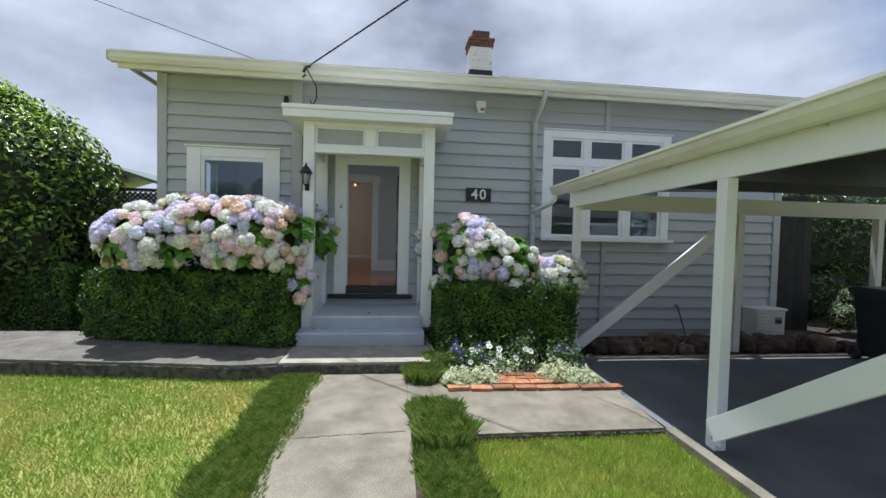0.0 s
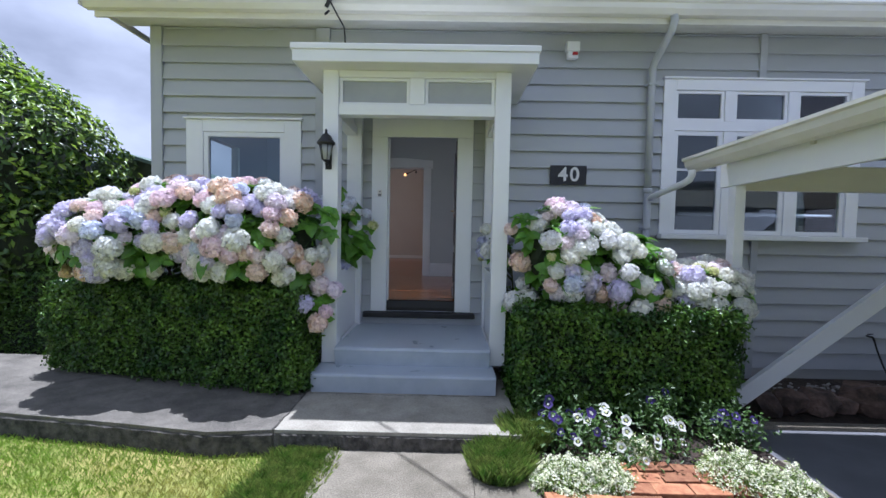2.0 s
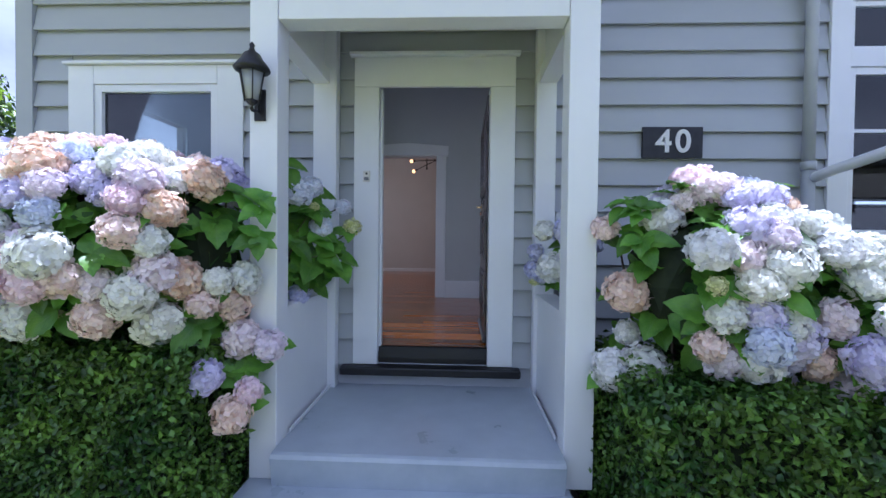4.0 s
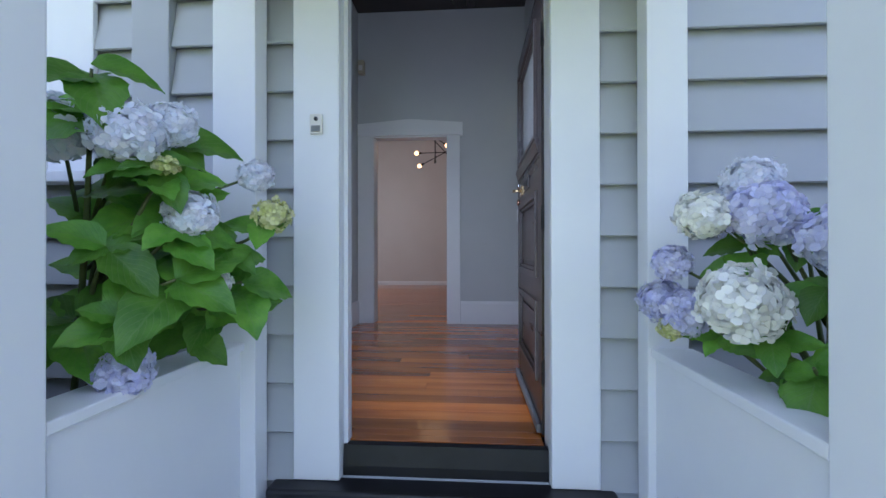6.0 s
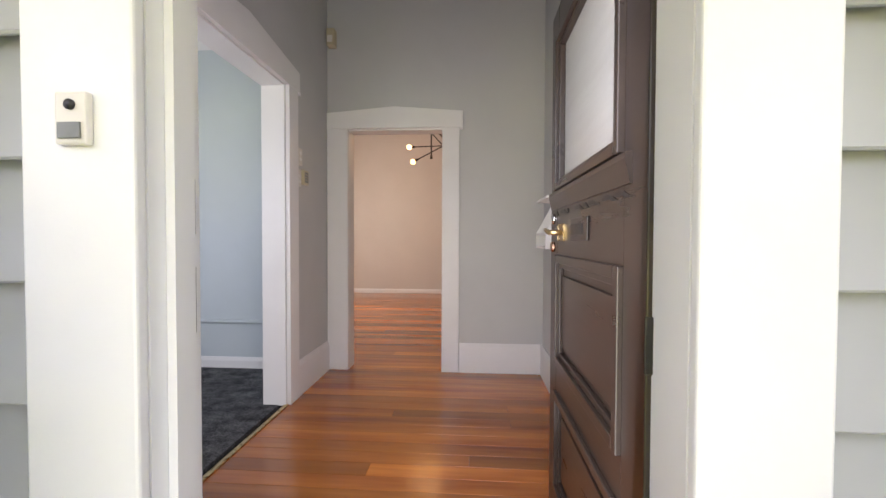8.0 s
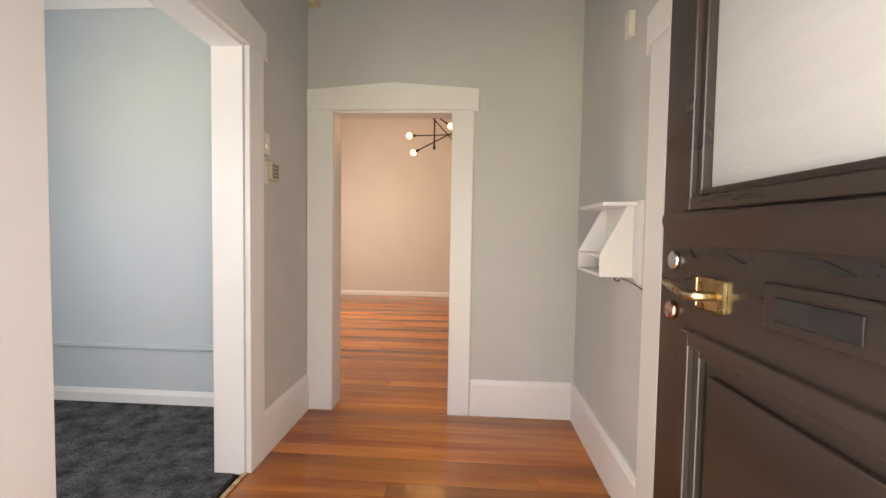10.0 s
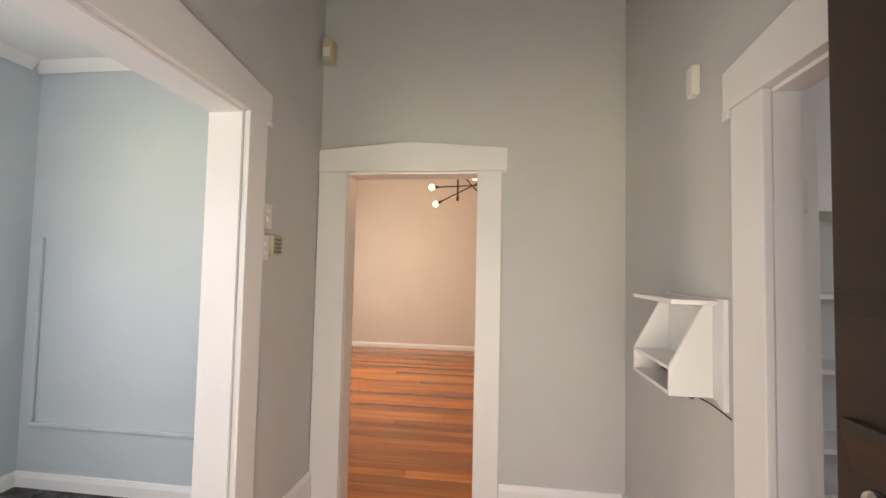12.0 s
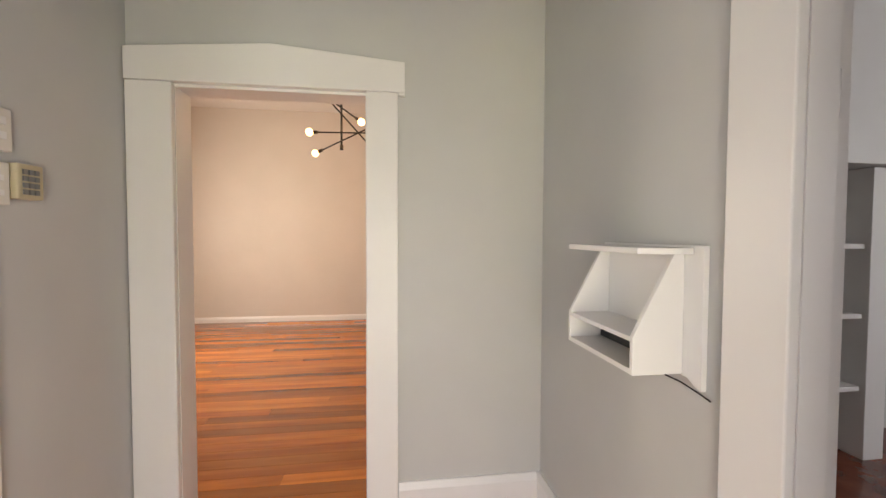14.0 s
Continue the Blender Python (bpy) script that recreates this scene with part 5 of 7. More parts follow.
def side_room_door():
    d = thing("side_room_door", (0.88, 1.56, 0), "white painted panel door folded back into the side room", "door")
    bm = box(0, 0.76, -0.04, 0, 0.01, 1.91, 0.003)
    m = pose(0.832, 1.612, 0, 0, 0, 86)
    bmesh.ops.transform(bm, matrix=m, verts=bm.verts)
    part("door_leaf", bm, M_TRIM, d)
    for z in (0.25, 1.6):
        part("hinge", tube([(0.832, 1.606, z), (0.832, 1.606, z + 0.09)], 0.008, 8), M_TRIM, d)
    a = thing("alcove_shelves", (2.9, 3.38, 0), "white alcove shelves in the side room", "shelf")
    part("upper_cupboard", box(1.6, 3.6, 3.0, 3.4, 1.80, 2.94, 0.003), M_TRIM, a)
    for z in (0.42, 0.87, 1.30):
        part("shelf", box(1.9, 2.90, 3.08, 3.4, z, z + 0.03, 0.003), M_TRIM, a)
    part("upright", box(2.905, 3.05, 3.05, 3.4, 0.0, 1.79, 0.003), M_TRIM, a)
    part("base_board", box(1.9, 2.90, 3.2, 3.4, 0.0, 0.14, 0.003), M_TRIM, a)


side_room_door()


def chandelier():
    cx, cy = -0.43, 5.42
    d = thing("sputnik_chandelier", (cx, cy, 2.25), "black branching chandelier with bare lit bulbs in the living room", "lamp")
    part("stem", tube([(cx, cy, 3.27), (cx, cy, 2.25)], 0.011, 8), M_BLACK, d)
    part("canopy", lathe([(0.0, 3.28), (0.06, 3.278), (0.06, 3.26), (0.015, 3.25)], (cx, cy, 0)), M_BLACK, d)
    part("lower_hub", lathe([(0.018, 2.25), (0.018, 2.30)], (cx, cy, 0), sides=10), M_BLACK, d)
    arms = [(2.31, (-0.20, 0.05, -0.055), (0.28, -0.07, 0.16)),
            (2.45, (-0.22, -0.15, -0.06), (0.24, 0.15, 0.02)),
            (2.52, (0.16, -0.16, 0.02), (-0.20, 0.16, 0.34)),
            (2.42, (0.30, 0.16, -0.10), (-0.16, -0.10, 0.36))]
    for z, p, q in arms:
        c = Vector((cx, cy, z))
        a, b = c + Vector(p), c + Vector(q)
        arm = part("arm", tube([a, b], 0.008, 8), M_BLACK, d)
        for e, o in ((a, (a - b).normalized()), (b, (b - a).normalized())):
            part("socket", tube([e, e + o * 0.05], 0.017, 10), M_BLACK, d)
            s = bmesh.new()
            bmesh.ops.create_uvsphere(s, u_segments=14, v_segments=10, radius=0.036)
            bmesh.ops.translate(s, verts=s.verts, vec=e + o * 0.085)
            part("bulb", s, M_BULB, d, "warm lit globe bulb")


chandelier()

# ---- plants ----
def raw_mesh(name, verts, quads, material, uvs=None, smooth=False):
    me = bpy.data.meshes.new(name)
    n, m = len(verts), len(quads)
    me.vertices.add(n)
    me.vertices.foreach_set("co", np.asarray(verts, dtype=np.float32).ravel())
    k = quads.shape[1]
    me.loops.add(m * k)
    me.loops.foreach_set("vertex_index", np.asarray(quads, dtype=np.int32).ravel())
    me.polygons.add(m)
    me.polygons.foreach_set("loop_start", np.arange(m, dtype=np.int32) * k)
    if smooth:
        me.polygons.foreach_set("use_smooth", np.ones(m, dtype=bool))
    me.update(calc_edges=True)
    if uvs is not None:
        layer = me.uv_layers.new(name="leaf")
        layer.data.foreach_set("uv", np.asarray(uvs, dtype=np.float32)[np.asarray(quads).ravel()].ravel())
    me.materials.append(material)
    return me


def unit(v):
    return v / np.maximum(np.linalg.norm(v, axis=1, keepdims=True), 1e-6)


def leaf_arrays(pts, nrm, length, width, rng, droop=0.3, spread=0.8):
    """Small folded leaves: six corners and two quads each, at pts, facing roughly along nrm."""
    n = len(pts)
    nn = unit(nrm + rng.normal(0, spread * 0.6, (n, 3)))
    t = unit(np.cross(nn, rng.normal(0, 1, (n, 3))))
    t = unit(t + np.array([0, 0, -droop]) * rng.uniform(0, 1, (n, 1)))
    s = unit(np.cross(t, nn))
    nn = np.cross(s, t)
    L = length * rng.uniform(0.65, 1.25, (n, 1))
    W = width * rng.uniform(0.7, 1.2, (n, 1))
    a = pts
    m = pts + t * L * 0.5
    b = pts + t * L - nn * L * 0.18
    l1 = m + s * W * 0.5 + nn * W * 0.22
    r1 = m - s * W * 0.5 + nn * W * 0.22
    v = np.stack([a, l1, b, r1], axis=1).reshape(-1, 3)
    i = np.arange(n)[:, None] * 4
    q = np.concatenate([i + np.array([[0, 1, 2]]), i + np.array([[0, 2, 3]])], axis=0)
    return v, q


def leaves_part(name, pts, nrm, length, width, seed, material, parent, spread=0.8, droop=0.3):
    rng = np.random.default_rng(seed)
    base = np.array(world_base(parent))
    v, q = leaf_arrays(pts - base, nrm, length, width, rng, droop, spread)
    ob = new(name, raw_mesh(name, v, q, material))
    ob.parent = parent
    ob["kind"] = "stuff"
    return ob


def fbm(p, f, seed):
    """Cheap smooth noise of points, in -1 to 1."""
    r = np.random.default_rng(seed)
    out = np.zeros(len(p))
    for k in range(7):
        d = r.normal(0, 1, 3) * f * (1 + 0.45 * k)
        out += np.sin(p @ d + r.uniform(0, 6.28)) / (1 + 0.35 * k)
    return out / 3.0


def hedge(x0, x1, y0, y1, z0, z1, seed, density, label, skew=0.0):
    rng = np.random.default_rng(seed)
    d = thing("box_hedge", ((x0 + x1) / 2, (y0 + y1) / 2, z0), label, "hedge", "box hedges")
    # Solid filler coloured near-black for the shade behind the hedge leaves.
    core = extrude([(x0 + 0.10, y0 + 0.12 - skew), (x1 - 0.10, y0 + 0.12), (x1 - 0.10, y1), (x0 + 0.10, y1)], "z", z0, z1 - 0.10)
    part("twig_core", core, M_CORE_SHADE, d)
    pts, nr = [], []
    dx, dy, dz = x1 - x0, y1 - y0, z1 - z0
    for area, fn, nv in ((dx * dz, lambda a, b: (x0 + a * dx, 0 * a + y0, z0 + b * dz), (0, -1, 0.15)), (dx * dy, lambda a, b: (x0 + a * dx, y0 + b * dy, 0 * a + z1), (0, -0.1, 1)),
                         (dy * dz, lambda a, b: (0 * a + x0, y0 + a * dy, z0 + b * dz), (-1, 0, 0.15)), (dy * dz, lambda a, b: (0 * a + x1, y0 + a * dy, z0 + b * dz), (1, 0, 0.15))):
        n = int(area * density)
        p = np.stack(fn(rng.uniform(0, 1, n), rng.uniform(0, 1, n)), axis=1)
        nvv = np.tile(np.array(nv, float), (n, 1))
        pts.append(p)
        nr.append(nvv)
    p, nv = np.concatenate(pts), np.concatenate(nr)
    # rounded corners and a bulging, uneven face
    c = np.array([(x0 + x1) / 2, (y0 + y1) / 2, (z0 + z1) / 2])
    h = np.array([dx, dy, dz]) / 2
    q = (p - c)
    over = np.maximum(np.abs(q) - (h - 0.12), 0)
    ln = np.linalg.norm(over, axis=1)
    k = np.where(ln > 0.12, 0.12 / np.maximum(ln, 1e-6), 1.0)[:, None]
    q = np.sign(q) * (np.minimum(np.abs(q), h - 0.12) + over * k)
    q[:, 1] -= skew * (c[0] - (c[0] + q[:, 0])) / dx * -1 * (q[:, 1] < 0) if skew else 0
    nv = unit(nv + np.sign(q) * over / 0.12 * 0.8)
    bump = 0.045 * fbm(p, 4.0, seed) + 0.035 * fbm(p, 15.0, seed + 1)
    depth = rng.uniform(-0.11, 0.015, len(p))
    q = q + nv * (bump + depth)[:, None]
    q[:, 2] = np.maximum(q[:, 2], -h[2] + 0.01)
    leaves_part("foliage", q + c, nv, 0.038, 0.024, seed, M_BOX, d, 1.0)
    return d


long_hedge = hedge(-3.53, -0.84, -1.20, -0.60, -0.62, 0.33, 21, 5600, "clipped dark green box hedge under the hydrangeas")
long_hedge.rotation_euler.z = radians(-9.5)
hedge(0.96, 2.86, -1.56, -0.55, -0.70, 0.24, 22, 5200, "clipped dark green box hedge under the hydrangeas")
hedge(-1.05, -0.80, -1.40, -1.02, -0.62, -0.30, 23, 5200, "low box shoots growing beside the steps")
hedge(-9.5, -4.5, 0.2, 0.9, -0.86, 0.25, 24, 2200, "low dark hedge in the shade of the big tree")


# flower heads: balls of four-petalled florets, six of them shared
def head_mesh(seed, radius, florets, material, name="flower_head", flat=0.74, lumps=0.13):
    """A mophead: lumpy, flattened, of ruffled florets with four broad rounded petals."""
    rng = np.random.default_rng(seed)
    i = np.arange(florets) + 0.5
    cz = 1 - 1.75 * i / florets
    ph = i * 2.39996
    r = np.sqrt(np.maximum(0, 1 - cz * cz))
    nrm = unit(np.stack([r * np.cos(ph), r * np.sin(ph), cz], axis=1) + rng.normal(0, 0.09, (florets, 3)))
    lump = 1 + lumps * fbm(nrm, 2.4, seed)
    c = nrm * radius * (lump * rng.uniform(0.84, 1.06, florets))[:, None]
    c[:, 2] *= flat
    nn = unit(nrm + rng.normal(0, 0.30, nrm.shape))
    t = unit(np.cross(nn, rng.normal(0, 1, nn.shape)))
    s = np.cross(nn, t)
    size = radius * 0.185 * rng.uniform(0.8, 1.2, (florets, 1))
    outline = ((0.10, 0.0, 0.0), (0.55, 0.62, 0.10), (1.05, 0.56, 0.0), (1.30, 0.0, -0.10), (1.05, -0.56, 0.0), (0.55, -0.62, 0.10))
    vs = []
    for k in range(4):
        a = math.pi / 2 * k
        d1 = t * math.cos(a) + s * math.sin(a)
        d2 = -t * math.sin(a) + s * math.cos(a)
        lift = rng.uniform(-0.25, 0.75, (florets, 1))
        twist = rng.uniform(-0.3, 0.3, (florets, 1))
        vs.append(np.stack([c + d1 * size * u + d2 * size * v + nn * size * (h + lift * u * 0.6 + twist * v) for u, v, h in outline], axis=1).reshape(-1, 3))
    n = florets * 4
    v = np.concatenate(vs)
    j = np.arange(n)[:, None] * 6
    q = np.concatenate([j + np.array([[0, 1, 2, 3]]), j + np.array([[0, 3, 4, 5]])])
    # a ball of the same colour inside keeps the head solid
    n1, n2 = 10, 7
    bv = np.array([(math.cos(2 * math.pi * a / n1) * math.sin(math.pi * b / n2), math.sin(2 * math.pi * a / n1) * math.sin(math.pi * b / n2), math.cos(math.pi * b / n2) * flat) for b in range(n2 + 1) for a in range(n1)]) * radius * 0.78
    bq = np.array([(b * n1 + a, b * n1 + (a + 1) % n1, (b + 1) * n1 + (a + 1) % n1, (b + 1) * n1 + a) for b in range(n2) for a in range(n1)]) + len(v)
    return raw_mesh(name, np.concatenate([v, bv]), np.concatenate([q, bq]), material)


HEADS = [head_mesh(k, 0.103, 150, M_PETAL) for k in range(6)]
BUDS = [head_mesh(30 + k, 0.055, 70, M_YELLOW, "flower_bud_head") for k in range(2)]
M_PET_CREAM = surface("cream_white_petals", (0.88, 0.89, 0.87), (0.92, 0.92, 0.82), 22, 0.6, 0.0, island=0.14, translucent=0.3)
M_PET_LILAC = surface("lilac_blue_petals", (0.64, 0.65, 0.88), (0.80, 0.80, 0.92), 26, 0.6, 0.0, island=0.16, translucent=0.3)
M_PET_ICE = surface("icy_blue_petals", (0.78, 0.83, 0.92), (0.90, 0.89, 0.93), 26, 0.6, 0.0, island=0.14, translucent=0.3)
M_PET_PEACH = surface("peach_petals", (0.84, 0.60, 0.42), (0.90, 0.78, 0.66), 26, 0.6, 0.0, island=0.16, translucent=0.3)
TONES = {k: [head_mesh(50 + n * 2 + j, 0.103, 170, m) for j in range(2)] for n, (k, m) in enumerate((("cream", M_PET_CREAM), ("lilac", M_PET_LILAC), ("ice", M_PET_ICE), ("peach", M_PET_PEACH)))}


def big_leaf_mesh(seed, L=0.15, W=0.095):
    rng = np.random.default_rng(seed)
    nu, nv = 6, 9
    vs, uv = [], []
    for j in range(nv + 1):
        f = j / nv
        w = W * 0.5 * (math.sin(math.pi * min(1, f ** 0.72)) ** 0.8 if 0 < f < 1 else 0.02)
        for i in range(nu + 1):
            u = i / nu * 2 - 1
            ser = 1 + 0.05 * ((j % 2) * 2 - 1) * (abs(u) > 0.99)
            x = u * w * ser
            z = 0.32 * abs(x) - 0.9 * (f ** 2) * L * 0.35 + 0.003 * math.sin(f * 26 + abs(u) * 3)
            vs.append((x, f * L, z))
            uv.append((0.5 + u * 0.5, f))
    vs, uv = np.array(vs), np.array(uv)
    q = np.array([(j * (nu + 1) + i, j * (nu + 1) + i + 1, (j + 1) * (nu + 1) + i + 1, (j + 1) * (nu + 1) + i) for j in range(nv) for i in range(nu)])
    return raw_mesh("leaf", vs, q, M_LEAF, uv, smooth=True)


LEAVES = [big_leaf_mesh(1, 0.15, 0.110), big_leaf_mesh(2, 0.17, 0.118), big_leaf_mesh(3, 0.12, 0.092)]


def aim(p, direction, up, scale):
    """A pose at p whose +y runs along direction, with +z near up."""
    y = Vector(direction).normalized()
    z = Vector(up)
    x = y.cross(z)
    if x.length < 1e-3:
        x = Vector((1, 0, 0))
    x.normalize()
    z = x.cross(y)
    m = Matrix((x, y, z)).transposed().to_4x4()
    return Matrix.Translation(p) @ m @ Matrix.Scale(scale, 4)


def put(name, me, parent, m):
    ob = new(name, me)
    ob.parent = parent
    ob.matrix_basis = Matrix.Translation(-world_base(parent)) @ m
    return ob


def add_head(parent, p, outward, scale, rnd, bud=False, tone=""):
    me = rnd.choice(BUDS if bud else TONES[tone] if tone else HEADS)
    z = (Vector(outward).normalized() + Vector((0, 0, 0.35))).normalized()
    m = Matrix.Translation(p) @ z.to_track_quat("Z", "Y").to_matrix().to_4x4() @ pose(0, 0, 0, 0, 0, rnd.uniform(0, 360)) @ Matrix.Scale(scale, 4)
    return put("flower_head", me, parent, m)


def add_shoot(parent, p, outward, rnd, n=5, scale=1.0):
    """A whorl of leaves round the tip of a shoot."""
    o = Vector(outward).normalized()
    up = (o + Vector((0, 0, 0.8))).normalized()
    for k in range(n):
        a = 2 * math.pi * k / n + rnd.uniform(-0.4, 0.4)
        side = up.orthogonal().normalized()
        side.rotate(Matrix.Rotation(a, 3, up))
        dr = (side + up * rnd.uniform(-0.15, 0.5)).normalized()
        put("leaf", rnd.choice(LEAVES), parent, aim(Vector(p) + up * rnd.uniform(-0.05, 0.02), dr, up, scale * rnd.uniform(0.6, 1.1)))


def hydrangea(name_label, mounds, base, n_heads, n_shoots, seed, spacing, extra_heads=(), extra_shoots=(), keep=lambda p: True, pale=0.15):
    """mounds: ellipsoids (centre, radii) whose joined front surface carries the flowers."""
    rnd = random.Random(seed)
    d = thing("hydrangea_bush", base, name_label, "flowering bush", "hydrangea bushes")
    heads, shoots = [], []

    def sample():
        w = [r[0] * r[2] for _, r in mounds]
        c, r = rnd.choices(mounds, w)[0]
        while True:
            v = Vector((rnd.gauss(0, 1), rnd.gauss(0, 1), rnd.gauss(0, 1))).normalized()
            if v.y < 0.35 and v.z > -0.62:
                break
        p = Vector((c[0] + v.x * r[0], c[1] + v.y * r[1], c[2] + v.z * r[2]))
        for c2, r2 in mounds:
            q = Vector(((p.x - c2[0]) / r2[0], (p.y - c2[1]) / r2[1], (p.z - c2[2]) / r2[2]))
            if q.length < 0.93:
                return None
        nrm = Vector((v.x / r[0], v.y / r[1], v.z / r[2])).normalized()
        return (p, nrm) if keep(p) else None

    tries = 0
    while len(heads) < n_heads and tries < 9000:
        tries += 1
        s = sample()
        if not s:
            continue
        gap = spacing * (0.70 + 0.55 * (0.5 + 0.5 * noise.noise(s[0] * 2.3 + Vector((seed, 0, 0)))))
        if noise.noise(Vector((s[0].x * 2.6, s[0].y * 2.6, s[0].z * 4.5)) + Vector((0, seed * 3.0, 0))) > 0.06:
            continue
        if all((s[0] - h[0]).length > gap for h in heads):
            heads.append(s)
    for p, nrm in heads:
        j = rnd.uniform(-0.03, 0.05)
        bud = rnd.random() < 0.05
        add_head(d, p + nrm * j, nrm, rnd.uniform(0.58, 0.95), rnd, bud, "cream" if rnd.random() < pale else "peach" if rnd.random() < 0.045 else "")
        if rnd.random() < 0.5:
            add_shoot(d, p - nrm * 0.05, nrm, rnd, 3, 0.9)
    tries = 0
    while len(shoots) < n_shoots and tries < 6000:
        tries += 1
        s = sample()
        if s and all((s[0] - h[0]).length > 0.11 for h in shoots) and (all((s[0] - h[0]).length > 0.10 for h in heads) or rnd.random() < 0.2):
            shoots.append(s)
    for p, nrm in shoots:
        add_shoot(d, p - nrm * rnd.uniform(0.0, 0.07), nrm, rnd, rnd.choice((4, 5, 6)))
    for p, o, sc in extra_heads:
        add_head(d, Vector(p), o, sc, rnd)
        add_shoot(d, Vector(p) - Vector(o).normalized() * 0.07, o, rnd, 3, 0.9)
    for p, o, n, sc in extra_shoots:
        add_shoot(d, Vector(p), o, rnd, n, sc)
    # inner leaves, with the bush's shade in their colour, and stems
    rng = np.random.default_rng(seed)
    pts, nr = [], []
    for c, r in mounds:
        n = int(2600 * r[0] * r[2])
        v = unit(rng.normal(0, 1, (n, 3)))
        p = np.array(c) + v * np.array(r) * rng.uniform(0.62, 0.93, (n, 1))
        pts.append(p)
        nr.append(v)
        # Near-black filler; its colour is the shade within the bush.
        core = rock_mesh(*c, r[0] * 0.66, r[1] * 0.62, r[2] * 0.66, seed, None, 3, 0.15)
        part("shaded_core", core, M_CORE_SHADE, d)
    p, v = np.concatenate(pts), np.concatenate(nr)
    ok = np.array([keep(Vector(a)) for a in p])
    leaves_part("inner_leaves", p[ok], v[ok], 0.12, 0.075, seed, M_INNER_SHADE, d, 0.7)
    stems = bmesh.new()
    for k in range(26):
        c, r = rnd.choice(mounds)
        a = Vector((c[0] + rnd.uniform(-0.3, 0.3) * r[0], c[1] + rnd.uniform(0, 0.3), base[2]))
        b = Vector((c[0] + rnd.uniform(-0.8, 0.8) * r[0], c[1] + rnd.uniform(-0.6, 0.5) * r[1], c[2] + rnd.uniform(0.2, 0.75) * r[2]))
        tube([a, a.lerp(b, 0.5) + Vector((0, 0, 0.12)), b], [0.012, 0.009, 0.005], 5, stems)
    part("stems", stems, M_BARK, d, kind="stuff")
    return d


# Darker copy of the hydrangea leaf green; the inner shade is in the colour.
M_INNER_SHADE = surface("shade_tone_hydrangea_leaves", (0.022, 0.065, 0.010), (0.05, 0.12, 0.018), 6, 0.45, 0.0, island=0.4, translucent=0.25)


def clear_of_porch(p):
    return not (-0.86 < p.x < 1.0 and p.y > -1.05)


left_mounds = [((-2.66, -1.0, 0.68), (0.56, 0.50, 0.42)), ((-2.15, -0.85, 0.80), (0.60, 0.55, 0.46)), ((-1.45, -1.0, 0.74), (0.60, 0.52, 0.50)), ((-1.05, -1.02, 0.66), (0.24, 0.26, 0.50))]
right_mounds = [((1.48, -1.0, 0.60), (0.48, 0.46, 0.46)), ((2.0, -1.05, 0.45), (0.42, 0.42, 0.40)), ((2.72, -1.05, 0.30), (0.42, 0.36, 0.27))]
hydrangea("large mophead hydrangea in pale pink, lavender and blue above the hedge", left_mounds, (-2.0, -0.95, -0.62), 150, 200, 5, 0.106,
          extra_heads=[((-0.67, -1.05, 0.27), (0.4, -1, 0.1), 0.72), ((-0.80, -1.08, 0.31), (0.3, -1, 0.1), 0.85), ((-0.87, -1.0, 0.44), (0.4, -1, 0), 0.6), ((-0.98, -1.02, 0.60), (0.5, -1, 0.1), 1.15),
                       ((-0.98, -0.95, 1.13), (0.4, -0.8, 0.6), 0.95), ((-0.93, -0.88, 1.06), (0.4, -0.8, 0.3), 0.9), ((-0.90, -1.22, 0.16), (0.2, -1, 0), 0.75), ((-0.78, -1.20, -0.02), (0.3, -1, 0), 0.8), ((-0.72, -1.16, 0.08), (0.3, -1, 0), 0.6)],
          extra_shoots=[((-0.68, -1.12, 0.98), (0.4, -1, 0.3), 6, 0.9), ((-0.69, -1.12, 0.80), (0.4, -1, 0.2), 6, 0.9), ((-0.80, -1.08, 1.02), (0.8, -0.5, 0.4), 7, 0.95), ((-0.82, -1.08, 0.84), (0.8, -0.5, 0.1), 6, 0.85), ((-0.74, -1.07, 0.20), (0.8, -0.6, 0.1), 4, 0.8), ((-0.92, -1.1, 0.88), (0.5, -0.7, 0.2), 7, 1.1), ((-0.95, -1.05, 0.74), (0.5, -0.7, 0.1), 6, 1.0), ((-0.78, -1.08, 0.16), (0.6, -0.7, 0.1), 5, 0.8), ((-0.88, -1.1, 0.36), (0.6, -0.5, 0), 5, 0.8), ((-0.95, -1.0, 0.5), (0.6, -0.5, 0), 5, 0.9)], keep=lambda p: clear_of_porch(p) and not (p.x > -1.02 and 0.66 < p.z < 1.04))
